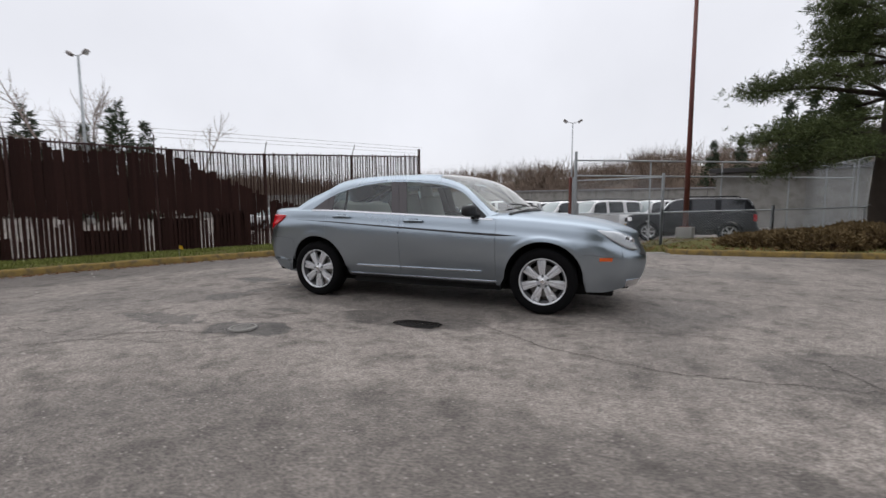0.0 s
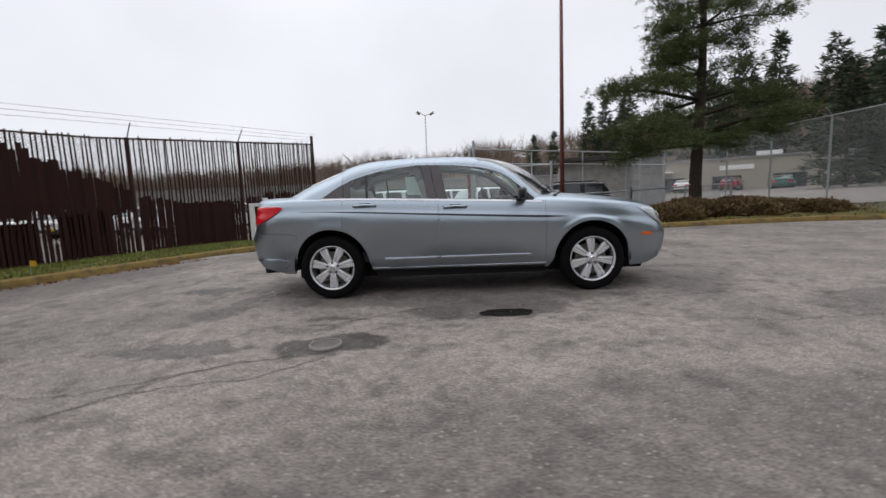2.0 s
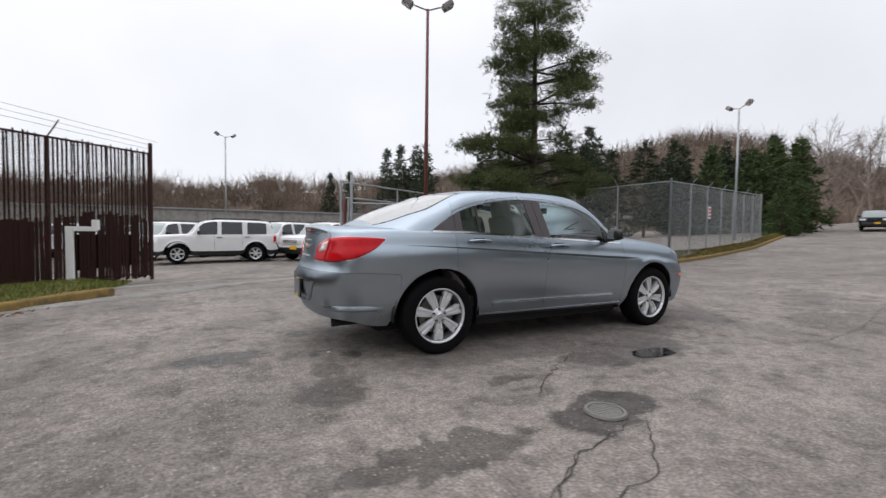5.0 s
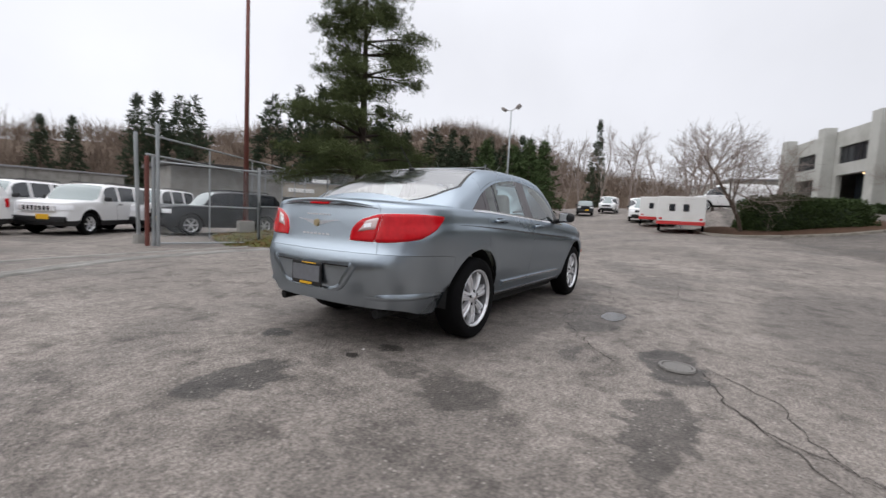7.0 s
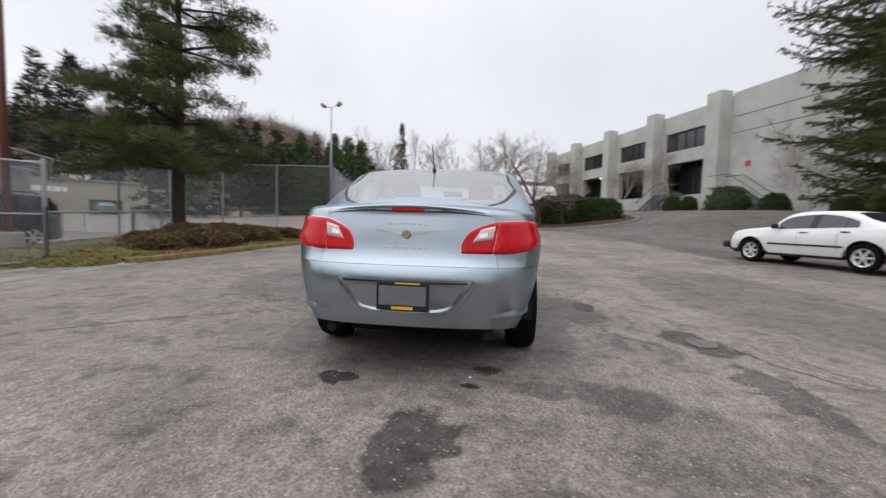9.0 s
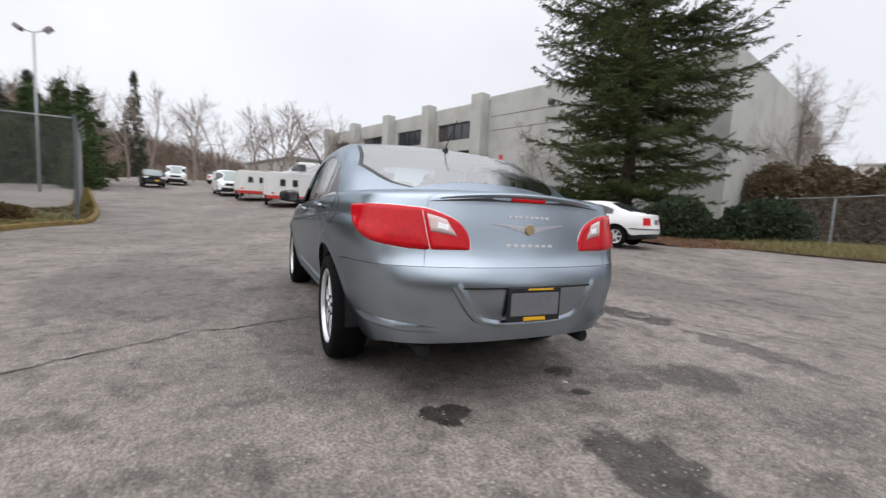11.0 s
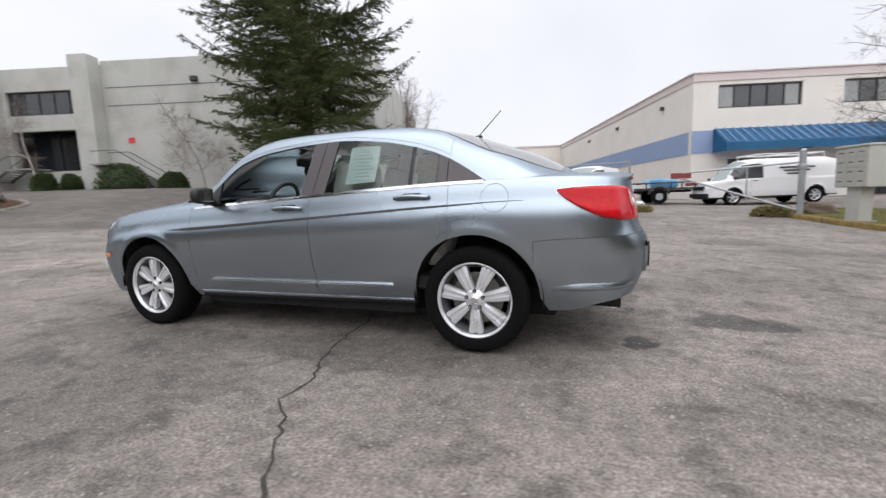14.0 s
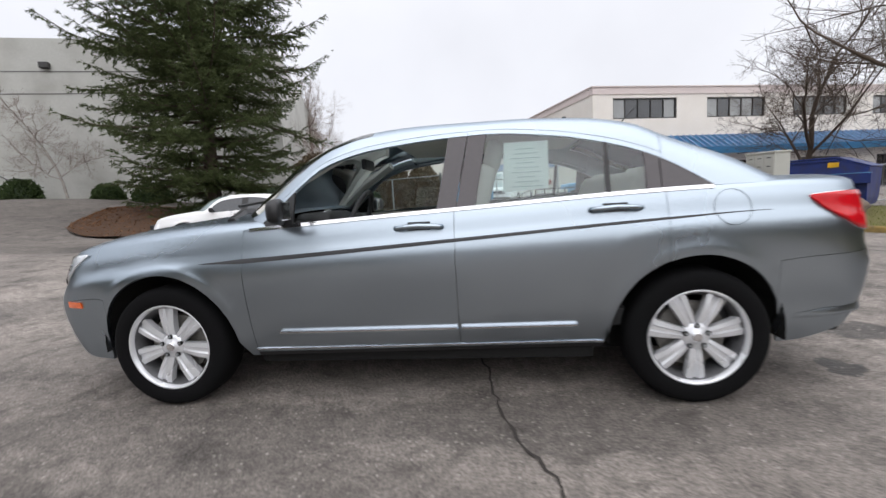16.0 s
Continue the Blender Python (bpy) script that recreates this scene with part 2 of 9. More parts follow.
    "dumpster": mat("blue_dumpster_steel", (0.012, 0.03, 0.17), 0.45, 0.1, var=0.25, scale=8, dirt=(0.03, 0.03, 0.06), dirt_amt=0.7),
    "hydrant": mat("yellow_hydrant_paint", (0.72, 0.5, 0.03), 0.45, var=0.15),
    "sign_white": mat("white_sign_panel", (0.78, 0.78, 0.76), 0.5, var=0.06),
    "sign_red": mat("red_sign_ink", (0.55, 0.04, 0.05), 0.5, var=0.1),
    "trailer_white": mat("white_trailer_sheet", (0.72, 0.72, 0.70), 0.4, var=0.08, scale=3, dirt=(0.5, 0.48, 0.44), dirt_amt=0.4),
    "red_trim": mat("red_trailer_trim", (0.52, 0.03, 0.03), 0.4, var=0.1),
    "rust_board": mat("dull_red_board", (0.24, 0.045, 0.035), 0.6, var=0.25),
    "dry_grass": mat("dry_weeds", (0.21, 0.185, 0.085), 0.85, var=0.55, island=1.1, spec=0.12),
    "thicket": mat("brown_thicket_leaves", (0.15, 0.115, 0.075), 0.9, var=0.5, island=1.0, spec=0.12),
    "crane_blue": mat("blue_truck_paint", (0.13, 0.33, 0.55), 0.4, var=0.15),
    "fog_hill": mat("far_hillside_brush", (0.15, 0.115, 0.088), 0.95, var=0.4, scale=0.6, fine=3),
    "litter": mat("litter_paper", (0.7, 0.68, 0.66), 0.7, var=0.1),
    "mailbox": mat("putty_grey_mailbox", (0.46, 0.46, 0.42), 0.5, 0.2, var=0.12),
    "lamp_head": mat("lamp_head_metal", (0.20, 0.18, 0.17), 0.5, 0.5, var=0.2),
    "lamp_glass": mat("lamp_lens_glass", (0.55, 0.55, 0.55), 0.15, var=0.1),
    "warm_lamp": mat("frosted_lamp", (0.8, 0.7, 0.5), 0.4),
}
for key in ("slat", "rusty_post", "soil", "lawn", "grass_blade", "dead_leaf", "bark", "twig", "brush", "shrub", "hedge", "fog_hill", "beige", "concrete", "kerb"):
    M[key].node_tree.nodes["Principled BSDF"].inputs["Specular IOR Level"].default_value = 0.12
wb = M["warm_lamp"].node_tree.nodes["Principled BSDF"]
wb.inputs["Emission Color"].default_value = (1.0, 0.62, 0.3, 1)
wb.inputs["Emission Strength"].default_value = 2.5


# ---- mesh helpers ----
def thing(name, m, label, category, group="", kind=""):
    ob = new(name)
    ob.matrix_world = m
    ob.empty_display_size = 0.2
    return tagged(ob, label, category, group, kind)


def mesh_object(name, verts, faces, material, parent=None, label="", smooth=False):
    me = bpy.data.meshes.new(name)
    me.from_pydata([tuple(v) for v in verts], [], [tuple(f) for f in faces])
    me.materials.append(material)
    if smooth:
        me.shade_smooth()
    me.update()
    ob = new(name, me)
    if parent is not None:
        ob.parent = parent
    return tagged(ob, label)


def part(name, bm, material, parent=None, label="", smooth=False):
    bmesh.ops.recalc_face_normals(bm, faces=bm.faces)
    me = bpy.data.meshes.new(name)
    bm.to_mesh(me)
    bm.free()
    me.materials.append(material)
    if smooth:
        me.shade_smooth()
    ob = new(name, me)
    if parent is not None:
        ob.parent = parent
    return tagged(ob, label)


def box(bm, c, s, bevel=0.0, rz=0.0, m=None):
    r = bmesh.ops.create_cube(bm, size=1.0)
    vs = r["verts"]
    mm = Matrix.Translation(c) @ Matrix.Rotation(radians(rz), 4, "Z") @ Matrix.Diagonal((*s, 1))
    bmesh.ops.transform(bm, matrix=(m @ mm) if m else mm, verts=vs)
    if bevel:
        es = {e for v in vs for e in v.link_edges}
        bmesh.ops.bevel(bm, geom=list(es), offset=bevel, segments=2, affect="EDGES", profile=0.6)


def boxm(c, s, bevel=0.0, rz=0.0):
    bm = bmesh.new()
    box(bm, c, s, bevel, rz)
    return bm


def rod(bm, p, q, r0, r1=None, n=8, cap=True):
    p, q = Vector(p), Vector(q)
    r1 = r0 if r1 is None else r1
    d = (q - p)
    rot = d.to_track_quat("Z", "Y").to_matrix()
    a = [bm.verts.new(p + rot @ Vector((r0 * math.cos(i * math.tau / n), r0 * math.sin(i * math.tau / n), 0))) for i in range(n)]
    b = [bm.verts.new(q + rot @ Vector((r1 * math.cos(i * math.tau / n), r1 * math.sin(i * math.tau / n), 0))) for i in range(n)]
    for i in range(n):
        bm.faces.new((a[i], a[(i + 1) % n], b[(i + 1) % n], b[i]))
    if cap:
        bm.faces.new(a[::-1])
        bm.faces.new(b)


def rodm(p, q, r0, r1=None, n=8):
    bm = bmesh.new()
    rod(bm, p, q, r0, r1, n)
    return bm


def tube(points, r, n=8, closed=False):
    """A round bar along points."""
    bm = bmesh.new()
    pts = [Vector(p) for p in points]
    rings = []
    k = len(pts)
    for i, p in enumerate(pts):
        a = pts[(i - 1) % k] if (closed or i) else p
        b = pts[(i + 1) % k] if (closed or i < k - 1) else p
        rot = (b - a).to_track_quat("Z", "Y").to_matrix()
        rings.append([bm.verts.new(p + rot @ Vector((r * math.cos(j * math.tau / n), r * math.sin(j * math.tau / n), 0))) for j in range(n)])
    for i in range(k if closed else k - 1):
        a, b = rings[i], rings[(i + 1) % k]
        for j in range(n):
            bm.faces.new((a[j], a[(j + 1) % n], b[(j + 1) % n], b[j]))
    if not closed:
        bm.faces.new(rings[0][::-1])
        bm.faces.new(rings[-1])
    return bm


def revolve(profile, n=48, axis="Y"):
    """profile: (radius, along) pairs, turned about the y axis."""
    bm = bmesh.new()
    rings = []
    for r, h in profile:
        rings.append([bm.verts.new((r * math.cos(i * math.tau / n), h, r * math.sin(i * math.tau / n))) for i in range(n)])
    for a, b in zip(rings, rings[1:]):
        for i in range(n):
            bm.faces.new((a[i], a[(i + 1) % n], b[(i + 1) % n], b[i]))
    return bm


def pchip(xs, ys):
    """A smooth curve through points, without overshoot."""
    xs, ys = np.array(xs, float), np.array(ys, float)
    if xs[0] > xs[-1]:
        xs, ys = xs[::-1], ys[::-1]
    h, d = np.diff(xs), np.diff(ys) / np.diff(xs)
    m = np.zeros(len(xs))
    m[0], m[-1] = d[0], d[-1]
    for i in range(1, len(xs) - 1):
        if d[i - 1] * d[i] > 0:
            w1, w2 = 2 * h[i] + h[i - 1], h[i] + 2 * h[i - 1]
            m[i] = (w1 + w2) / (w1 / d[i - 1] + w2 / d[i])

    def f(x):
        x = np.clip(np.asarray(x, float), xs[0], xs[-1])
        i = np.clip(np.searchsorted(xs, x) - 1, 0, len(xs) - 2)
        t = (x - xs[i]) / h[i]
        return (ys[i] * (2 * t**3 - 3 * t**2 + 1) + h[i] * m[i] * (t**3 - 2 * t**2 + t) + ys[i + 1] * (-2 * t**3 + 3 * t**2) + h[i] * m[i + 1] * (t**3 - t**2))
    return f


def sstep(a, b, x):
    t = np.clip((np.asarray(x, float) - a) / (b - a), 0, 1)
    return t * t * (3 - 2 * t)


def ground_z(x, y):
    """Height of the asphalt: level under the car, rising ahead of it and up the ramp to the grey building."""
    z = 0.03 * np.clip(x - 3 - 9 * sstep(-2, 5, y), 0, 60) + 0.03 * np.clip(x + 3, -8, 0)
    z = z + 1.6 * sstep(8, 24, x) * sstep(-3, -18, y) + 0.022 * np.clip(-np.asarray(y) - 6, 0, 20) * (1 - sstep(0, 10, x))
    z = z + 0.034 * np.clip(np.asarray(x) - 24, 0, 70) * sstep(-6, 0, y) * (1 - sstep(16, 30, y))
    z = z + 1.2 * sstep(28.5, 33, x) * sstep(-0.3, -2.2, y) * (1 - sstep(-8, -14, y))
    return z - 0.2 * sstep(5, 9, y) * (1 - sstep(4, 10, x))


def gz(x, y):
    return float(ground_z(x, y))


# ---- ground ----
def asphalt():
    m = bpy.data.materials.new("worn_asphalt")
    m.use_nodes = True
    n, l = m.node_tree.nodes, m.node_tree.links
    b = n["Principled BSDF"]
    tc = n.new("ShaderNodeTexCoord")
    pos = tc.outputs["Object"]

    def noise_tex(scale, detail, lo, hi, a, z):
        t, r = n.new("ShaderNodeTexNoise"), n.new("ShaderNodeMapRange")
        t.inputs["Scale"].default_value, t.inputs["Detail"].default_value = scale, detail
        r.inputs[1].default_value, r.inputs[2].default_value, r.inputs[3].default_value, r.inputs[4].default_value = lo, hi, a, z
        l.new(pos, t.inputs["Vector"])
        l.new(t.outputs[0], r.inputs[0])
        return r.outputs[0]

    def math_node(op, a, c):
        k = n.new("ShaderNodeMath")
        k.operation = op
        for i, v in enumerate((a, c)):
            if isinstance(v, (int, float)):
                k.inputs[i].default_value = v
            else:
                l.new(v, k.inputs[i])
        return k.outputs[0]

    tone = math_node("MULTIPLY", noise_tex(0.22, 5, 0.3, 0.7, 0.82, 1.18), noise_tex(1.3, 7, 0.34, 0.66, 0.86, 1.12))
    tone = math_node("MULTIPLY", tone, noise_tex(14.0, 8, 0.34, 0.66, 0.78, 1.14))
    tone = math_node("MULTIPLY", tone, noise_tex(3.4, 10, 0.52, 0.66, 1.0, 0.64))
    tone = math_node("MULTIPLY", tone, noise_tex(7.5, 12, 0.52, 0.64, 1.03, 0.84))
    tone = math_node("MULTIPLY", tone, noise_tex(150.0, 2, 0.32, 0.68, 0.76, 1.22))
    tone = math_node("MULTIPLY", tone, noise_tex(60.0, 5, 0.35, 0.65, 0.64, 1.30))
    vor = n.new("ShaderNodeTexVoronoi")
    vor.inputs["Scale"].default_value = 34
    l.new(pos, vor.inputs["Vector"])
    chip = n.new("ShaderNodeMapRange")
    chip.inputs[1].default_value, chip.inputs[2].default_value, chip.inputs[3].default_value, chip.inputs[4].default_value = 0.10, 0.32, 1.0, 0.0
    l.new(vor.outputs["Distance"], chip.inputs[0])
    sep = n.new("ShaderNodeSeparateColor")
    l.new(vor.outputs["Color"], sep.inputs[0])
    pick = n.new("ShaderNodeMapRange")
    pick.inputs[1].default_value, pick.inputs[2].default_value = 0.70, 0.90
    l.new(sep.outputs[0], pick.inputs[0])
    chips = math_node("MULTIPLY", math_node("MULTIPLY", chip.outputs[0], pick.outputs[0]), 0.7)
    # dark, damp patches, and long strips beside the car that paint its shade
    warp = n.new("ShaderNodeTexNoise")
    warp.inputs["Scale"].default_value, warp.inputs["Detail"].default_value = 5.0, 9
    l.new(pos, warp.inputs["Vector"])
    wv = n.new("ShaderNodeVectorMath")
    wv.operation = "MULTIPLY_ADD"
    wv.inputs[1].default_value, wv.inputs[2].default_value = (0.44, 0.44, 0), (-0.22, -0.22, 0)
    l.new(warp.outputs["Color"], wv.inputs[0])
    wp = n.new("ShaderNodeVectorMath")
    l.new(pos, wp.inputs[0])
    l.new(wv.outputs[0], wp.inputs[1])
    flat = n.new("ShaderNodeVectorMath")
    flat.operation = "MULTIPLY"
    flat.inputs[1].default_value = (1, 1, 0)
    l.new(wp.outputs[0], flat.inputs[0])
    total = None
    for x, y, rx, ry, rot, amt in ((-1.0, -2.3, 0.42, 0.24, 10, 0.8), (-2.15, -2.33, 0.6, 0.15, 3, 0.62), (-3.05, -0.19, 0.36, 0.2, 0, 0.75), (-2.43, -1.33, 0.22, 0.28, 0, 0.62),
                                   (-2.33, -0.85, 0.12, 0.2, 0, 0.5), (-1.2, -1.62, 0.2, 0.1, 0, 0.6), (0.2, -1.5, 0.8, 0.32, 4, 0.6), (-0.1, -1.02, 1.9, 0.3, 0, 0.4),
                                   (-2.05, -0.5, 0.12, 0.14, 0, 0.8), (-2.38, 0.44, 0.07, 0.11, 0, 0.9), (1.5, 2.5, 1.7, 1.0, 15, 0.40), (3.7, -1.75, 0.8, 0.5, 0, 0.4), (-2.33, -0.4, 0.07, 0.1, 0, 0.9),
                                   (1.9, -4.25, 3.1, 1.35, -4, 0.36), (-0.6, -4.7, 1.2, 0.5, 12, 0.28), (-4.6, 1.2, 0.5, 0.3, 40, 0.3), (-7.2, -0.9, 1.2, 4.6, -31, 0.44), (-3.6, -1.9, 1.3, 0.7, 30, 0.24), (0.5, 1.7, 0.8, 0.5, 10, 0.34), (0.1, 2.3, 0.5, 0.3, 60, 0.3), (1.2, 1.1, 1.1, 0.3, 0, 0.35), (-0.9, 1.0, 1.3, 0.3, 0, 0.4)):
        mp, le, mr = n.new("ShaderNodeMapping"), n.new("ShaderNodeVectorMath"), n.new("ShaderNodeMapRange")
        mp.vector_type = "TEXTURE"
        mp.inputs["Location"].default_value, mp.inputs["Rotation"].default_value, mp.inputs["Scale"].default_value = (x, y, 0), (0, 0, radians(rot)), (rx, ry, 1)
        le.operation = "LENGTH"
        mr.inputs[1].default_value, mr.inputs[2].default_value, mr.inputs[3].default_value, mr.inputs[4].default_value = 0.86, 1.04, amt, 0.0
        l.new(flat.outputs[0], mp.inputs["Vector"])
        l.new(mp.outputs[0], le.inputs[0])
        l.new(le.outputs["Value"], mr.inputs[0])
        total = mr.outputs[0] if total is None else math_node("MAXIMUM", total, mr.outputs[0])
    stain_shade = math_node("MAXIMUM", total, noise_tex(0.55, 8, 0.51, 0.68, 0.0, 0.45))
    dark = math_node("SUBTRACT", 1.0, math_node("MULTIPLY", stain_shade, 0.86))
    # newer, darker paving up the ramp, beyond a seam
    sx = n.new("ShaderNodeSeparateXYZ")
    l.new(wp.outputs[0], sx.inputs[0])
    edge = math_node("SUBTRACT", math_node("MULTIPLY", math_node("MAXIMUM", math_node("SUBTRACT", sx.outputs["X"], 9.0), 0.0), 0.18), math_node("ADD", sx.outputs["Y"], 6.6))
    far_side, east = n.new("ShaderNodeMapRange"), n.new("ShaderNodeMapRange")
    far_side.inputs[1].default_value, far_side.inputs[2].default_value = -0.05, 0.25
    east.inputs[1].default_value, east.inputs[2].default_value = 4.0, 7.0
    l.new(edge, far_side.inputs[0])
    l.new(sx.outputs["X"], east.inputs[0])
    dark = math_node("MULTIPLY", dark, math_node("SUBTRACT", 1.0, math_node("MULTIPLY", math_node("MULTIPLY", far_side.outputs[0], east.outputs[0]), 0.36)))
    c1 = n.new("ShaderNodeMix")
    c1.data_type, c1.blend_type = "RGBA", "MULTIPLY"
    c1.inputs[0].default_value = 1
    c1.inputs[6].default_value = (0.235, 0.208, 0.186, 1)
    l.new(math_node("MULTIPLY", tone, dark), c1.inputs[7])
    c2 = n.new("ShaderNodeMix")
    c2.data_type = "RGBA"
    l.new(chips, c2.inputs[0])
    l.new(c1.outputs[2], c2.inputs[6])
    c2.inputs[7].default_value = (0.42, 0.39, 0.35, 1)
    l.new(c2.outputs[2], b.inputs["Base Color"])
    l.new(math_node("SUBTRACT", 0.84, math_node("MULTIPLY", stain_shade, 0.42)), b.inputs["Roughness"])
    b.inputs["Specular IOR Level"].default_value = 0.28
    bp = n.new("ShaderNodeBump")
    bp.inputs["Strength"].default_value, bp.inputs["Distance"].default_value = 0.6, 0.012
    l.new(noise_tex(60.0, 5, 0.2, 0.8, 0, 1), bp.inputs["Height"])
    l.new(bp.outputs[0], b.inputs["Normal"])
    return m


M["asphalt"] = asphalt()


def build_ground():
    near = np.arange(-40, 60.01, 0.8)
    far = np.array([75, 95, 120, 160, 220, 320, 500, 900, 1600])
    ax = np.concatenate((-far[::-1], near, far))
    ax[0] = -1600
    X, Y = np.meshgrid(ax, ax, indexing="ij")
    Z = ground_z(X, Y)
    k = len(ax)
    verts = np.stack((X.ravel(), Y.ravel(), Z.ravel()), 1)
    i, j = np.meshgrid(np.arange(k - 1), np.arange(k - 1), indexing="ij")
    a = (i * k + j).ravel()
    faces = np.stack((a, a + k, a + k + 1, a + 1), 1)
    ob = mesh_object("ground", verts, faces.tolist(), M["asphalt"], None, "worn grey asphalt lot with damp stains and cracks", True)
    tagged(ob, "", "asphalt", "", "structure")
    return ob


build_ground()


def ribbon(name, pts, width, material, label, category, lift=0.005, jitter=0.02, kind="structure", seed=1):
    rnd = random.Random(seed)
    fine = []
    for (x0, y0), (x1, y1) in zip(pts, pts[1:]):
        d = math.hypot(x1 - x0, y1 - y0)
        k = max(2, int(d / 0.06))
        for q in range(k):
            t = q / k
            fine.append((x0 + (x1 - x0) * t + rnd.uniform(-jitter, jitter), y0 + (y1 - y0) * t + rnd.uniform(-jitter, jitter)))
    fine.append(pts[-1])
    vs, fs = [], []
    for i, (x, y) in enumerate(fine):
        a, c = fine[max(i - 1, 0)], fine[min(i + 1, len(fine) - 1)]
        dx, dy = c[0] - a[0], c[1] - a[1]
        q = math.hypot(dx, dy) or 1
        w = width * rnd.uniform(0.35, 1.0) * (0.3 if i in (0, len(fine) - 1) else 1)
        for s in (-0.5, 0.5):
            px, py = x - dy / q * w * s, y + dx / q * w * s
            vs.append((px, py, gz(px, py) + lift))
        if i:
            fs.append((2 * i - 2, 2 * i - 1, 2 * i + 1, 2 * i))
    ob = mesh_object(name, vs, fs, material)
    return tagged(ob, label, category, "", kind)


M["crack"] = mat("dirt_filled_crack", (0.035, 0.030, 0.026), 0.95, var=0.4)
CRACKS = (
    ((-1.9, 3.2), (-1.3, 2.62), (-1.02, 2.29), (-0.74, 1.84), (-0.61, 1.7), (-0.62, 1.5), (-0.45, 1.04), (-0.38, 0.6), (-0.32, 0.2)),
    ((-0.25, -1.29), (-0.7, -1.55), (-1.0, -1.75), (-1.22, -1.95)),
    ((-0.9, -2.5), (-1.35, -2.89), (-1.75, -2.95), (-2.1, -3.12), (-2.6, -3.7)),
    ((-1.04, -2.5), (-1.58, -2.63), (-1.81, -2.76), (-1.95, -2.96), (-2.3, -3.4)),
    ((1.3, -1.46), (2.2, -1.2), (2.98, -1.09), (3.35, -1.52), (3.6, -2.2)),
    ((-0.1, -1.22), (0.5, -1.2), (1.3, -1.46)),
    ((0.76, -1.33), (1.6, -1.9), (2.4, -2.1), (3.4, -2.05), (5.2, -1.7)),
    ((-3.5, -3.1), (-2.28, -3.04), (-1.5, -2.6)),
)
for q, c in enumerate(CRACKS):
    ribbon("pavement_crack", c, 0.02 if q == 0 else 0.009, M["crack"], "thin winding crack in the asphalt filled with dirt", "crack", seed=q)


def sweep(name, pts, profile, material, label, category, lift=0.0, kind="structure", piece=0.0, zf=None):
    """A kerb or strip: the profile (across, up) carried along a smooth line on the ground."""
    P = np.array(pts, float)
    t = np.concatenate(([0], np.cumsum(np.hypot(*np.diff(P, axis=0).T))))
    fx, fy = pchip(t, P[:, 0]), pchip(t, P[:, 1])
    k = max(3, int(t[-1] / 0.25))
    s = np.linspace(0, t[-1], k)
    X, Y = fx(s), fy(s)
    dx, dy = np.gradient(X), np.gradient(Y)
    q = np.hypot(dx, dy)
    nx, ny = -dy / q, dx / q
    rnd = random.Random(4)
    vs, fs = [], []
    m = len(profile)
    for i in range(k):
        wob = rnd.uniform(-0.012, 0.012)
        for a, u in profile:
            x, y = X[i] + nx[i] * (a + wob), Y[i] + ny[i] * (a + wob)
            base = gz(X[i], Y[i]) if zf is None else zf(x, y)
            vs.append((x, y, base + u + lift + (rnd.uniform(-0.006, 0.006) if u > 0.02 else 0)))
        if i:
            for j in range(m - 1):
                a = (i - 1) * m + j
                fs.append((a, a + 1, a + m + 1, a + m))
    ob = mesh_object(name, vs, fs, material, None, "", True)
    return tagged(ob, label, category, "", kind)


KERB = ((0.0, -0.05), (0.012, 0.10), (0.035, 0.125), (0.15, 0.13), (0.17, 0.11), (0.19, -0.05))
KERB_LEFT = ((-10.6, -5.2), (-9.6, -3.2), (-8.35, -0.9), (-7.55, 0.6), (-6.6, 2.05), (-5.65, 3.4), (-5.1, 4.1), (-4.6, 4.6))
KERB_ISLAND = ((3.3, 7.3), (4.2, 6.95), (5.5, 6.8), (8.0, 6.5), (10.0, 6.3), (12.0, 5.9), (14.5, 6.35), (18, 7.25), (23, 8.7), (28, 10.2), (36, 12.6))
sweep("kerb", KERB_LEFT, KERB, M["kerb"], "worn yellow painted concrete kerb with chipped edge", "kerb")
sweep("kerb", KERB_ISLAND, KERB, M["kerb"], "worn yellow kerb round the planted island", "kerb")


def verge(name, inner, outer, material, label, category, rise=0.14, dome=0.1, n=12, seed=2):
    """A raised strip of ground between two lines."""
    def sample(pts, k):
        P = np.array(pts, float)
        t = np.concatenate(([0], np.cumsum(np.hypot(*np.diff(P, axis=0).T))))
        s = np.linspace(0, t[-1], k)
        return np.stack((pchip(t, P[:, 0])(s), pchip(t, P[:, 1])(s)), 1)
    k = 60
    A, B = sample(inner, k), sample(outer, k)
    vs, fs = [], []
    for i in range(k):
        for j in range(n + 1):
            f = j / n
            x, y = A[i] * (1 - f) + B[i] * f
            k_end = min(1.0, min(i, k - 1 - i) / 4)
            z = gz(x, y) - 0.04 * (1 - k_end) + k_end * (rise + dome * math.sin(math.pi * f)) + 0.03 * noise.noise((x * 1.5, y * 1.5, seed))
            vs.append((x, y, z))
        if i:
            for j in range(n):
                a = (i - 1) * (n + 1) + j
                fs.append((a, a + 1, a + n + 2, a + n + 1))
    ob = mesh_object(name, vs, fs, material, None, "", True)
    return tagged(ob, label, category, "", "structure"), A, B


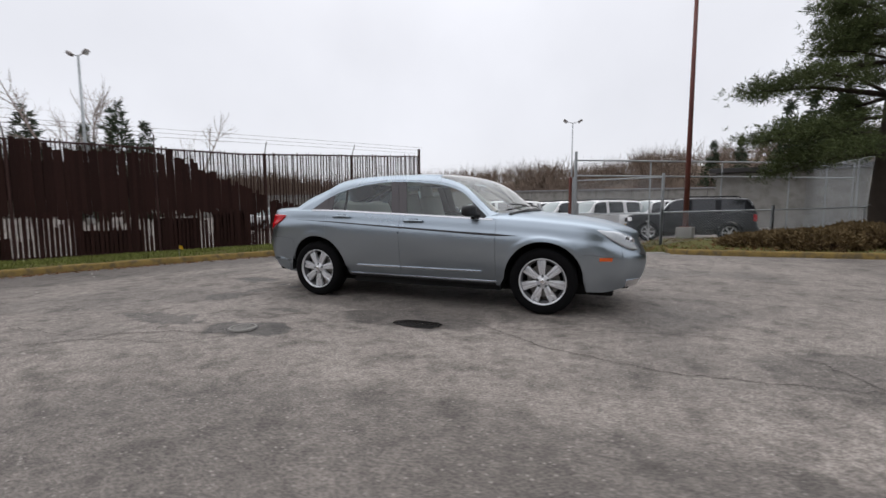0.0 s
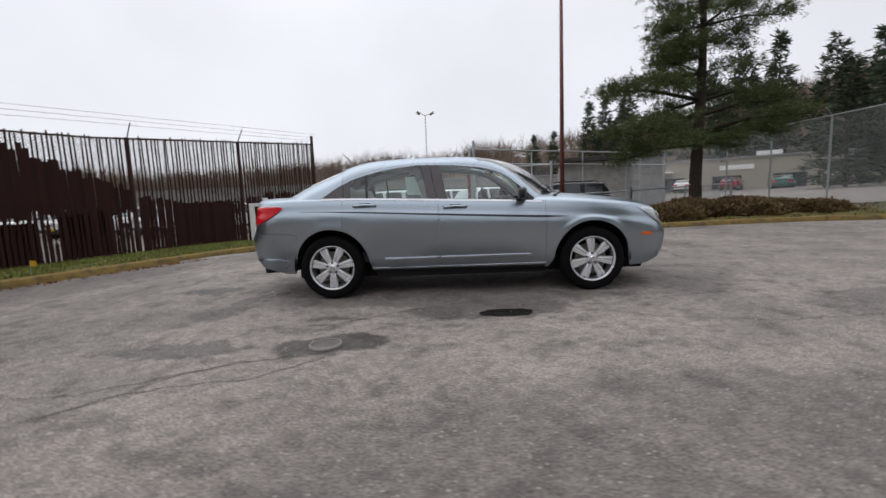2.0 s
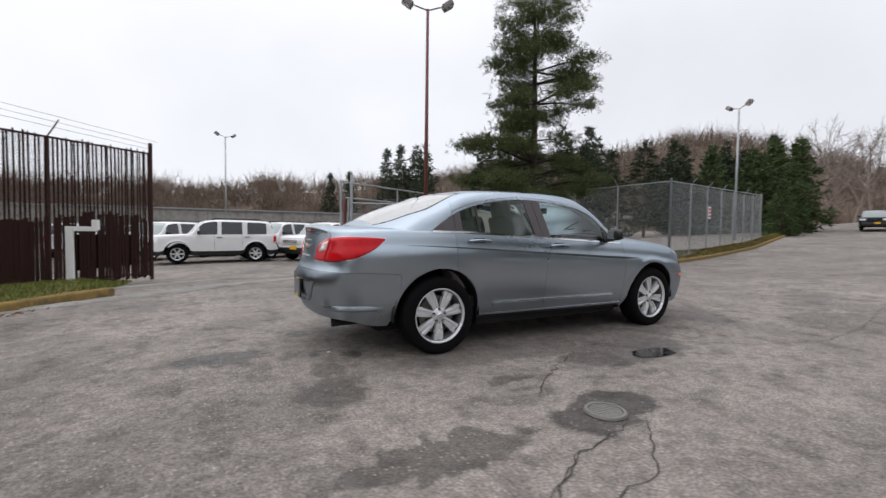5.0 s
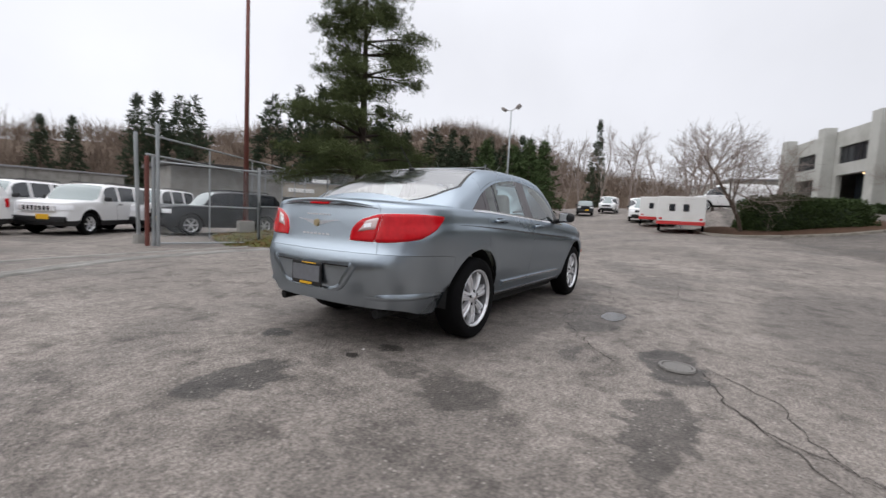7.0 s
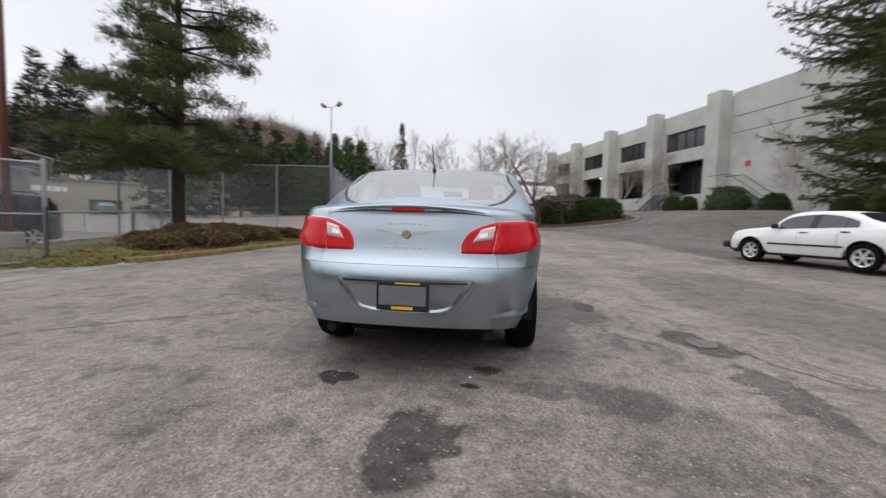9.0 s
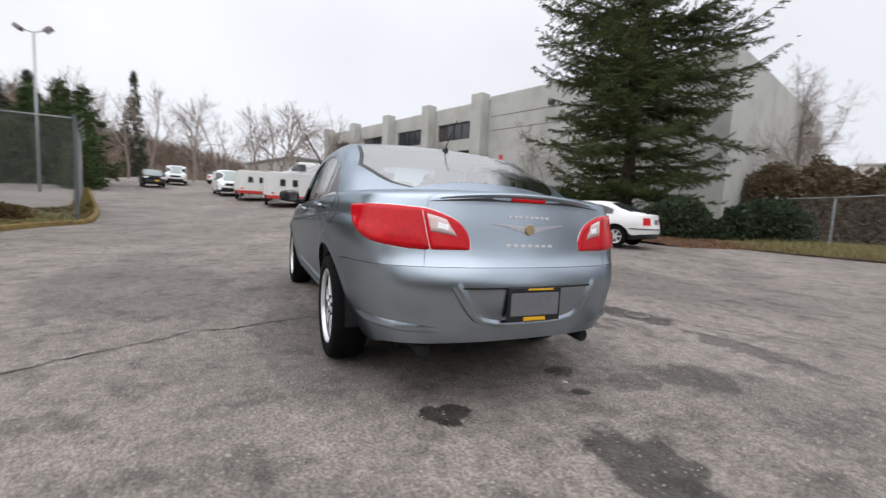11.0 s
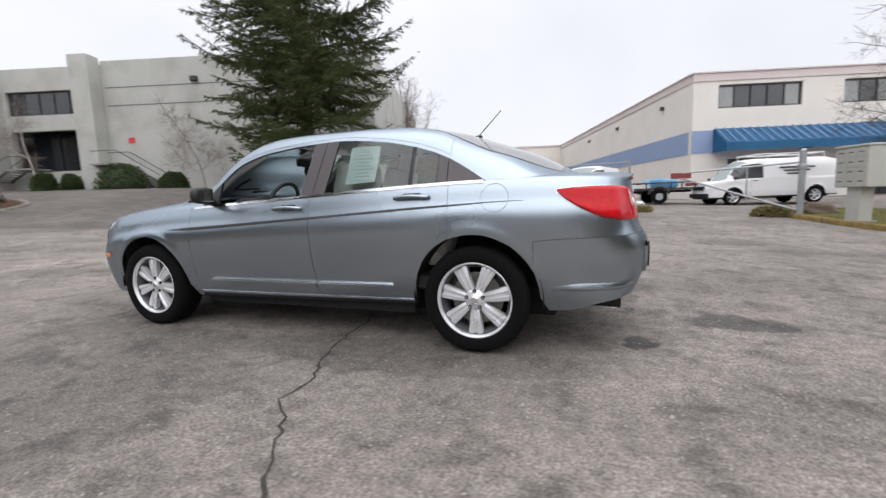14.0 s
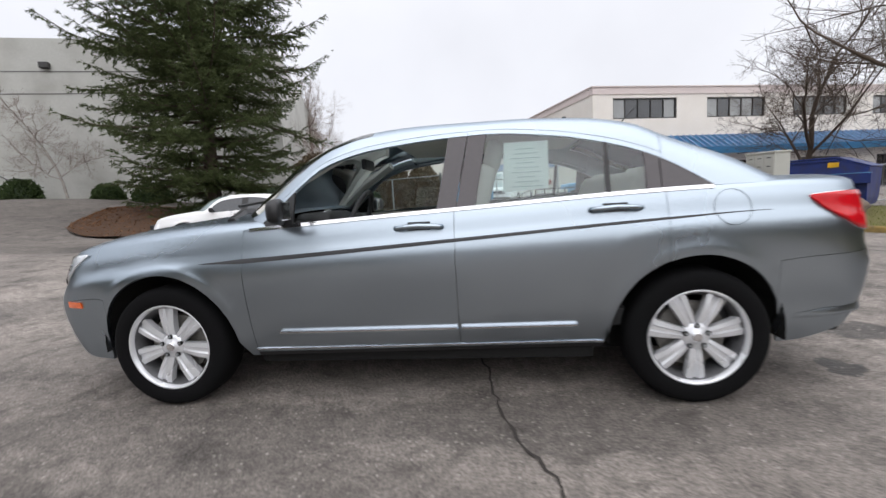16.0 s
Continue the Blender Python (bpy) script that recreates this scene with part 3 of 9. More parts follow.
def blades(name, A, B, count, h, material, label, category, rise=0.14, dome=0.1, wide=0.012, seed=3, pick=None, lean=0.5):
    rng = np.random.default_rng(seed)
    t, f = rng.random(count) * (len(A) - 1), rng.random(count)
    i = t.astype(int)
    u = (t - i)[:, None]
    a = A[i] * (1 - u) + A[np.minimum(i + 1, len(A) - 1)] * u
    c = B[i] * (1 - u) + B[np.minimum(i + 1, len(A) - 1)] * u
    P = a * (1 - f[:, None]) + c * f[:, None]
    z = ground_z(P[:, 0], P[:, 1]) + (rise + dome * np.sin(np.pi * f)) * np.clip(np.minimum(t, len(A) - 1 - t) / 4, 0, 1) - 0.02
    ang = rng.random(count) * 6.28
    hh = h * (0.4 + rng.random(count) * 0.9)
    b0 = np.stack((P[:, 0] - np.cos(ang) * wide, P[:, 1] - np.sin(ang) * wide, z), 1)
    b1 = np.stack((P[:, 0] + np.cos(ang) * wide, P[:, 1] + np.sin(ang) * wide, z), 1)
    tip = np.stack((P[:, 0] + rng.normal(0, lean, count) * hh, P[:, 1] + rng.normal(0, lean, count) * hh, z + hh), 1)
    vs = np.stack((b0, b1, tip), 1).reshape(-1, 3)
    return fast_mesh(name, vs, np.arange(count * 3).reshape(-1, 3), material, label, category)


def fast_mesh(name, vs, tris, material, label="", category="", parent=None, kind="stuff"):
    me = bpy.data.meshes.new(name)
    me.vertices.add(len(vs))
    me.vertices.foreach_set("co", np.ascontiguousarray(vs, dtype=np.float32).ravel())
    me.loops.add(tris.size)
    me.loops.foreach_set("vertex_index", np.ascontiguousarray(tris, dtype=np.int32).ravel())
    w = tris.shape[1]
    me.polygons.add(len(tris))
    me.polygons.foreach_set("loop_start", np.arange(0, tris.size, w, dtype=np.int32))
    me.update(calc_edges=True)
    me.materials.append(material)
    ob = new(name, me)
    if parent is not None:
        ob.parent = parent
    return tagged(ob, label, category, "", kind)


FENCE_END, FENCE_DIR = (-4.62, 9.08), (-0.5335, -0.8458)
inner = [(x - 0.10, y + 0.05) for x, y in KERB_LEFT]
outer = [(FENCE_END[0] + FENCE_DIR[0] * s - 0.3, FENCE_END[1] + FENCE_DIR[1] * s + 0.2) for s in (17.5, 15, 12.4, 9.5, 7, 4.6, 2.6, 0.2)]
_, gA, gB = verge("lawn_strip", inner, outer, M["lawn"], "mossy grass strip between kerb and slatted fence", "lawn", 0.12, 0.05)
blades("grass", gA, gB, 26000, 0.075, M["grass_blade"], "short winter grass along the brown fence", "grass", 0.12, 0.05)
isl_in = [(x, y + 0.14) for x, y in KERB_ISLAND[:6]] + [(14.4, 6.5), (17.9, 7.4), (22.9, 8.85), (27.9, 10.35), (35.9, 12.75)]
isl_out = [(2.2, 9.0), (3.6, 12.2), (5.5, 13.0), (8.5, 13.0), (10.5, 11.5), (12.3, 7.4), (14.2, 7.3), (17.7, 8.1), (22.7, 9.5), (27.7, 11.0), (35.7, 13.4)]
_, iA, iB = verge("planting_island", isl_in, isl_out, M["lawn"], "raised mossy bed with dead leaves behind the kerb", "planting bed", 0.10, 0.22)
blades("grass", iA, iB, 16000, 0.085, M["grass_blade"], "thin grass on the island edge", "grass", 0.1, 0.22, seed=8)
blades("fallen_leaves", iA, iB, 9000, 0.05, M["dead_leaf"], "brown fallen leaves on the planting island", "leaves", 0.12, 0.22, 0.03, 9, lean=1.2)
lA = np.array([(x + 0.02, y - 0.02) for x, y in gA])
lB = np.array([(x + 0.38, y - 0.22) for x, y in gA])
blades("fallen_leaves", lA, lB, 900, 0.03, M["dead_leaf"], "brown leaf litter in the gutter along the kerb", "leaves", 0.02, 0.0, 0.025, 10, lean=1.5)
KERB_WEST = ((-12.5, -2.5), (-10.8, -4.7), (-9.3, -6.2), (-8.3, -7.4), (-7.85, -8.8), (-7.65, -10.6), (-7.55, -13.0))
sweep("kerb", KERB_WEST, tuple((-a, u) for a, u in KERB), M["kerb"], "broken grey and yellow concrete kerb by the mailbox", "kerb")
wA, wB = [(x - 0.1, y) for x, y in KERB_WEST], [(-20, -5), (-18, -8), (-16, -10.5), (-14, -13), (-12, -14.5), (-10, -15.2), (-8.4, -15)]
_, wa, wb2 = verge("lawn_strip", wA, wB, M["lawn"], "patchy lawn behind the kerb by the blue dumpster", "lawn", 0.10, 0.08, seed=5)
blades("grass", wa, wb2, 9000, 0.07, M["grass_blade"], "short patchy grass by the mailbox", "grass", 0.1, 0.08, seed=12)
sA, sB = ((5.8, -13.6), (2.0, -13.7), (-0.4, -13.4), (-2.6, -13.6), (-4.0, -13.9)), ((6.5, -20), (3.0, -19), (0.5, -17), (-2.0, -15.5), (-4.2, -14.6))
_, sa, sb = verge("lawn_strip", sA, sB, M["soil"], "rough weedy verge round the yellow hydrant", "lawn", 0.03, 0.12, seed=6)
blades("grass", sa, sb, 14000, 0.24, M["dry_grass"], "tall dry weeds round the yellow hydrant", "grass", 0.03, 0.12, seed=13)
blades("fallen_leaves", sa, sb, 3000, 0.05, M["dead_leaf"], "brown leaf litter among the weeds", "leaves", 0.04, 0.12, 0.03, 19, lean=1.3)

fA = [(5.2, -11.6), (8.2, -10.8), (10.6, -9.7), (12.2, -9.5), (13.6, -10.1), (15.0, -11.3), (16.4, -13.5)]
fB = [(3, -18), (6, -19), (9, -20.5), (12, -21.5), (15, -20.5), (17, -18.5), (18, -16)]
_, fa, fb = verge("mulch_bed", fA, fB, M["soil"], "brown leaf-strewn bed under the big fir", "planting bed", 0.08, 0.08, seed=14)
blades("fallen_leaves", fa, fb, 7000, 0.06, M["dead_leaf"], "brown fallen leaves under the fir", "leaves", 0.08, 0.08, 0.035, 15, lean=1.2)

# gate track: two shallow rails of concrete edge across the lot's entry
TRACK = ((-6.5, 2.9), (-3.94, 4.2), (-2.8, 4.8), (-1.26, 5.75), (0.4, 6.3), (2.9, 6.85), (3.4, 7.1))
sweep("gate_track", TRACK, ((0, -0.02), (0.01, 0.025), (0.07, 0.025), (0.08, 0.004), (0.2, 0.004), (0.21, 0.025), (0.27, 0.025), (0.28, -0.02)), M["concrete"], "worn concrete strip with a sliding gate track", "track")
sweep("gate_track", [(x - 0.55, y + 1.7) for x, y in TRACK], ((0, -0.02), (0.01, 0.02), (0.12, 0.02), (0.13, -0.02)), M["concrete"], "low concrete strip across the lot entry", "track")


# loose grit on the asphalt
def grit():
    rng = np.random.default_rng(31)
    n = 9000
    x, y = rng.uniform(-6.5, 5.5, n), rng.uniform(-6.5, 5.5, n)
    r = rng.uniform(0.003, 0.007, n) * (1 + (rng.random(n) < 0.04) * 0.9)
    a = rng.random(n) * 6.28
    z = ground_z(x, y) + 0.001
    ring = [np.stack((x + r * np.cos(a + q * 1.571) * (1.3 if q % 2 else 0.9), y + r * np.sin(a + q * 1.571) * (1.3 if q % 2 else 0.9), z), 1) for q in range(4)]
    vs = np.stack((*ring, np.stack((x, y, z + r * 0.9), 1)), 1).reshape(-1, 3)
    b = np.arange(n)[:, None] * 5
    fs = np.concatenate([b + np.array([[q, (q + 1) % 4, 4]]) for q in range(4)], 0)
    fast_mesh("grit", vs, fs, M["grit"], "loose pale grit scattered over the worn asphalt", "gravel")


M["grit"] = mat("pale_grit", (0.25, 0.23, 0.21), 0.9, var=0.5, island=1.0)
grit()


# puddle and cover
def puddle(x, y, rx, ry, seed, label):
    vs = [(x, y, gz(x, y) + 0.006)]
    for i in range(40):
        a = i * math.tau / 40
        r = 1 + 0.25 * noise.noise((math.cos(a) * 1.6, math.sin(a) * 1.6, seed)) + 0.16 * noise.noise((math.cos(a) * 5, math.sin(a) * 5, seed + 4))
        px, py = x + rx * r * math.cos(a), y + ry * r * math.sin(a)
        vs.append((px, py, gz(px, py) + 0.006))
    fs = [(0, 1 + i, 1 + (i + 1) % 40) for i in range(40)]
    tagged(mesh_object("puddle", vs, fs, M["water"]), label, "puddle", "", "structure")


M["water"] = mat("dark_puddle_water", (0.020, 0.018, 0.017), 0.12, var=0.2, spec=0.5, rough_var=0.02)
puddle(0.37, -1.63, 0.24, 0.12, 1, "small dark puddle in a dip of the asphalt")

cover = thing("valve_cover", pose(-1.045, -2.335, 0.004), "round cast iron utility cover set in a dark asphalt patch", "manhole cover")
bm = bmesh.new()
bmesh.ops.create_cone(bm, cap_ends=True, segments=32, radius1=0.095, radius2=0.092, depth=0.012)
bmesh.ops.translate(bm, vec=(0, 0, 0.006), verts=bm.verts)
lid = part("lid", bm, M["iron"], cover)
for k in range(-3, 4):
    part("rib", boxm((0, k * 0.024, 0.0135), (2 * math.sqrt(max(0.0001, 0.085**2 - (k * 0.024) ** 2)), 0.008, 0.004)), M["iron"], lid)
ring = revolve(((0.1, 0.0), (0.1, 0.014), (0.118, 0.014), (0.124, 0.0)), 32)
bmesh.ops.rotate(ring, cent=(0, 0, 0), matrix=Matrix.Rotation(radians(90), 3, "X"), verts=ring.verts)
part("rim", ring, M["iron"], cover)


# ---- fences ----
def slatted_fence():
    f = thing("slatted_fence", pose(0, 0, 0), "tall chain-link fence filled with dark brown slats, some broken off", "fence")
    ex, ey = FENCE_END
    dx, dy = FENCE_DIR
    yaw = math.degrees(math.atan2(dy, dx))
    rnd = random.Random(11)
    top = lambda s: 2.98 - 0.055 * min(s, 6)
    base = lambda s: gz(ex + dx * s, ey + dy * s) + 0.05
    for q, s in enumerate((0.0, 2.62, 5.33, 8.0, 10.7, 13.4, 16.1)):
        x, y = ex + dx * s, ey + dy * s
        r = 0.045 if q == 0 else 0.034
        part("post", rodm((x, y, base(s) - 0.1), (x, y, top(s) + (0.25 if q == 0 else 0.0)), r, r, 10), M["rusty_post"], f)
        if q:
            part("barb_arm", rodm((x, y, top(s) - 0.02), (x + 0.22, y - 0.14, top(s) + 0.3), 0.014, 0.012, 6), M["rusty_post"], f)
    for h in (0.0, 1.0):
        bm = tube([(ex + dx * s, ey + dy * s, (top(s) - 0.02) * h + (base(s) + 0.12) * (1 - h)) for s in (0, 4, 6, 17)], 0.022, 8)
        part("rail", bm, M["rusty_post"], f)
    shape = {}
    for key, w, depth in (("thin", 0.030, 0.014), ("wide", 0.088, 0.01), ("mid", 0.074, 0.01)):
        bm = boxm((0, 0, 0.5), (w, depth, 1.0))
        me = bpy.data.meshes.new("slat")
        bm.to_mesh(me)
        bm.free()
        me.materials.append(M["slat"])
        shape[key] = me
    for i in range(186):
        s = 0.08 + i * 0.09
        if any(abs(s - p) < 0.04 for p in (2.62, 5.33, 8.0, 10.7, 13.4, 16.1)):
            continue
        x, y = ex + dx * s, ey + dy * s
        full = top(s) + rnd.uniform(-0.05, 0.06)
        dense = 1.28 + 0.12 * math.sin(s * 1.3) + rnd.uniform(-0.05, 0.05)
        if s > 5.2:
            dense = min(1.35 + (s - 5.2) * 0.5 + rnd.uniform(-0.12, 0.12), top(s) - (0.16 if int(s * 0.9) % 3 else 0.0) + rnd.uniform(-0.05, 0.05))
        turn = yaw + rnd.uniform(-9, 9)
        rows_ = [("thin", base(s) + 0.05, full, 0.0, rnd.uniform(0.85, 1.1))]
        if s < 5.2:
            if rnd.random() > 0.06:
                rows_.append(("wide", base(s) + rnd.uniform(0.02, 0.1), dense, 0.016, rnd.uniform(0.82, 1.02)))
        else:
            rows_.append(("wide", base(s) + (1.12 + rnd.uniform(-0.12, 0.1) if rnd.random() < 0.8 else 0.05), dense, 0.016, rnd.uniform(0.98, 1.12)))
            rows_.append(("mid", base(s) + rnd.uniform(0.0, 0.08), base(s) + rnd.uniform(0.45, 0.95) if rnd.random() < 0.4 else base(s) + 1.2, 0.018, rnd.uniform(0.8, 1.05)))
        for w, z0, z1, off, sx in rows_:
            ob = new("slat", shape[w])
            ob.parent = f
            ob.matrix_world = Matrix.Translation((x - dy * off, y + dx * off, z0)) @ Matrix.Rotation(radians(turn), 4, "Z") @ Matrix.Rotation(radians(rnd.uniform(-0.6, 0.6)), 4, "Y") @ Matrix.Diagonal((sx, 1, z1 - z0, 1))
    bm = bmesh.new()
    for k in range(3):
        rod(bm, (ex + 0.08 * k, ey - 0.05 * k, top(0) + 0.1 + 0.09 * k), (ex + dx * 17 + 0.08 * k, ey + dy * 17 - 0.05 * k, top(17) + 0.1 + 0.09 * k), 0.004, 0.004, 3)
    part("barbed_wire", bm, M["rusty_post"], f)
    vs, fs = [], []
    for sgn in (1, -1):
        for i in range(330):
            u0 = i * 0.065 - 3.2
            pa, pb = (u0, 0.0), (u0 + sgn * 3.1, 3.1)
            q0 = len(vs)
            for u, h in (pa, pb):
                uu = min(max(u, 0.0), 17.0)
                hh = (uu - u0) * sgn
                z = base(uu) + 0.1 + hh * (top(uu) - base(uu) - 0.1) / 3.1
                for a in range(3):
                    vs.append((ex + dx * uu + dy * 0.03 + dx * 0.0042 * math.cos(a * 2.1), ey + dy * uu - dx * 0.03 + dy * 0.0042 * math.cos(a * 2.1), z + 0.0042 * math.sin(a * 2.1)))
            if abs(vs[q0][2] - vs[q0 + 3][2]) > 0.05:
                fs += [(q0 + a, q0 + (a + 1) % 3, q0 + 3 + (a + 1) % 3, q0 + 3 + a) for a in range(3)]
    tagged(mesh_object("wire_mesh", vs, fs, M["rusty_post"], f, "rusty diamond wire mesh"), "", "", "", "stuff")
    for s, z0, w, h in ((1.3, 0.35, 1.9, 0.75), (3.7, 0.2, 1.6, 1.05), (6.3, 0.15, 0.9, 1.0), (8.3, 1.5, 1.2, 0.55), (10.2, 1.45, 2.0, 0.9), (12.4, 1.4, 2.2, 1.3), (14.9, 1.3, 2.5, 1.35), (7.6, 0.02, 1.0, 0.95), (9.0, 0.02, 1.3, 0.7), (11.6, 0.02, 1.6, 0.6), (14.2, 0.02, 1.8, 0.8)):
        part("backing_board", boxm((ex + dx * s + dy * 0.05, ey + dy * s - dx * 0.05, base(s) + z0 + h / 2), (w, 0.02, h), 0.0, yaw), M["slat"], f)
    return f


slatted_fence()


def chain_fence(name, pts, height, spacing, label, post_r=0.03, barb=True, pitch=0.075, wire=0.0028, base=None, mid_rail=False, material="galv"):
    """Steel posts, rails and diagonal wire between the points on plan."""
    f = thing(name, pose(0, 0, 0), label, "fence")
    for (x0, y0), (x1, y1) in zip(pts, pts[1:]):
        L = math.hypot(x1 - x0, y1 - y0)
        dx, dy = (x1 - x0) / L, (y1 - y0) / L
        z_tab = np.array([gz(x0 + dx * q, y0 + dy * q) if base is None else base for q in np.linspace(0, L, 40)])
        zb = lambda s: z_tab[min(39, max(0, int(s / L * 39 + 0.5)))]
        k = max(1, round(L / spacing))
        for q in range(k + 1):
            s = L * q / k
            big = q in (0, k)
            part("post", rodm((x0 + dx * s, y0 + dy * s, zb(s) - 0.1), (x0 + dx * s, y0 + dy * s, zb(s) + height + (0.12 if big else 0.0)), post_r * (1.5 if big else 1), None, 10), M[material], f)
            if barb and not big:
                part("barb_arm", rodm((x0 + dx * s, y0 + dy * s, zb(s) + height), (x0 + dx * s - dy * 0.22, y0 + dy * s + dx * 0.22, zb(s) + height + 0.26), 0.013, 0.011, 6), M[material], f)
        for h in ((1.0, 0.03, 0.5) if mid_rail else (1.0, 0.03)):
            part("rail", rodm((x0, y0, zb(0) + height * h), (x1, y1, zb(L) + height * h), 0.02, None, 8), M[material], f)
        vs, fs = [], []
        n_d = int((L + height) / pitch)
        for sgn in (1, -1):
            for i in range(n_d):
                c = i * pitch - (height if sgn == 1 else 0)
                u0, u1 = (c, c + height) if sgn == 1 else (c, c - height)
                pa, pb = [u0, 0.02], [u1, height - 0.02]
                for p, o in ((pa, pb), (pb, pa)):
                    for lim in (0, L):
                        if (p[0] < 0 and lim == 0) or (p[0] > L and lim == L):
                            t = (lim - p[0]) / (o[0] - p[0]) if o[0] != p[0] else 2
                            if 0 <= t <= 1:
                                p[1] += t * (o[1] - p[1])
                                p[0] = lim
                if not (-1e-6 <= pa[0] <= L + 1e-6 and -1e-6 <= pb[0] <= L + 1e-6):
                    continue
                b0 = len(vs)
                for p in (pa, pb):
                    cx, cy, cz = x0 + dx * p[0], y0 + dy * p[0], zb(p[0]) + p[1]
                    for a in range(3):
                        ang = a * math.tau / 3
                        vs.append((cx + dx * wire * math.cos(ang) - dy * wire * math.sin(ang), cy + dy * wire * math.cos(ang) + dx * wire * math.sin(ang), cz + wire * math.cos(ang)))
                for a in range(3):
                    e = (a + 1) % 3
                    fs.append((b0 + a, b0 + e, b0 + 3 + e, b0 + 3 + a))
        w = mesh_object("wire_mesh", vs, fs, M[material], f, "diamond wire mesh")
        tagged(w, "", "", "", "stuff")
    return f


chain_fence("chain_link_fence", ((28.0, 10.75), (12.03, 6.17), (11.6, 15.5), (11.2, 26.0)), 3.1, 2.4, "tall galvanised chain-link fence with angled barb arms")
chain_fence("chain_link_fence", ((0.73, 9.88), (3.37, 9.3)), 2.2, 2.6, "galvanised chain-link panel beside the lot entry", barb=False, mid_rail=True)
chain_fence("chain_link_fence", ((3.37, 9.3), (6.3, 9.9), (11.5, 12.5)), 1.15, 2.6, "low galvanised pipe and wire fence behind the red pole", barb=False)
g2 = thing("gate_post", pose(0.76, 10.82, gz(0.76, 10.8)), "tall leaning galvanised gate post with rusty latch fittings", "gate post")
part("post", rodm((0, 0, 0), (-0.06, 0.0, 3.0), 0.05, None, 12), M["galv"], g2)
part("footing", rodm((0, 0, 0), (0, 0, 0.25), 0.16, 0.12, 12), M["concrete"], g2)
part("latch_box", boxm((0.02, -0.06, 1.25), (0.14, 0.1, 0.4), 0.01), M["galv"], g2, "rusty latch box")
g3 = thing("gate_post", pose(0.62, 9.98, gz(0.73, 9.9)), "rust-red round gate post", "gate post")
part("post", rodm((0, 0, 0), (0, 0, 2.3), 0.055, None, 12), M["red_pole"], g3)
part("cap", rodm((0, 0, 2.3), (0, 0, 2.34), 0.062, 0.03, 12), M["red_pole"], g3)
g4 = thing("gate_post", pose(0.80, 9.8, gz(0.73, 9.9)), "tall galvanised gate post", "gate post")
part("post", rodm((0, 0, -0.1), (0, 0, 3.15), 0.045, None, 12), M["galv"], g4)
beam = thing("rolled_gate", pose(0, 0, 0), "long galvanised overhead rails of the rolled-back gate", "gate")
for z0, z1 in ((2.72, 2.75), (2.2, 2.2)):
    part("rail", rodm((0.74, 10.3, z0), (10.5, 16.0, z1), 0.028, None, 8), M["galv"], beam)
for k in range(1, 5):
    part("upright", rodm((0.74 + 9.76 * k / 4, 10.3 + 5.7 * k / 4, gz(3, 12)), (0.74 + 9.76 * k / 4, 10.3 + 5.7 * k / 4, 2.75), 0.025, None, 8), M["galv"], beam)

# slim white post with crossbar by the fence
wpost = thing("keypad_post", pose(-5.62, 6.5, gz(-5.6, 6.5) + 0.1), "off-white square steel post with a short crossbar, in the grass", "post")
part("upright", boxm((0, 0, 0.56), (0.11, 0.11, 1.12), 0.006), M["sign_white"], wpost)
part("crossbar", boxm((0.18, 0.02, 1.08), (0.5, 0.09, 0.09), 0.006, -15), M["sign_white"], wpost)
part("bracket", boxm((0.40, 0.0, 1.16), (0.09, 0.12, 0.2), 0.006, -15), M["sign_white"], wpost)
flagthing = thing("marker_flag", pose(-6.98, 1.43, gz(-7, 1.4) + 0.13), "small yellow utility marker flag in the grass", "flag")
part("stem", rodm((0, 0, 0), (0, 0, 0.28), 0.003, None, 5), M["galv"], flagthing)
bm = bmesh.new()
vv = [bm.verts.new(p) for p in ((0, 0, 0.28), (0.09, 0.02, 0.26), (0.085, 0.035, 0.17), (0, 0, 0.19))]
bm.faces.new(vv)
bmesh.ops.solidify(bm, geom=bm.faces[:], thickness=0.002)
part("pennant", bm, M["hydrant"], flagthing)
for x, y, rz, mt, lab in ((-7.4, 0.0, 30, "litter", "crumpled white paper litter on the asphalt"), (-6.9, -0.35, 70, "litter", "flat scrap of white litter on the asphalt"), (-2.24, -0.41, 20, "litter", "small white paper scrap by the rear wheel"),
                          (-6.4, -0.6, 60, "litter", "tiny white scrap on the asphalt"), (-9.0, -6.2, 10, "litter", "white paper scrap near the kerb"), (6.4, 0.1, 0, "soil", "dark clod of dirt on the asphalt")):
    bm = bmesh.new()
    bmesh.ops.create_icosphere(bm, subdivisions=2, radius=0.011)
    for v in bm.verts:
        v.co *= 1 + 0.5 * noise.noise(v.co * 30)
        v.co.z = max(-0.01, v.co.z * 0.25)
        v.co.x *= 1.7
    ob = part("litter", bm, M[mt])
    ob.matrix_world = pose(x, y, gz(x, y) + 0.012, 0, 0, rz)
    tagged(ob, lab, "litter")


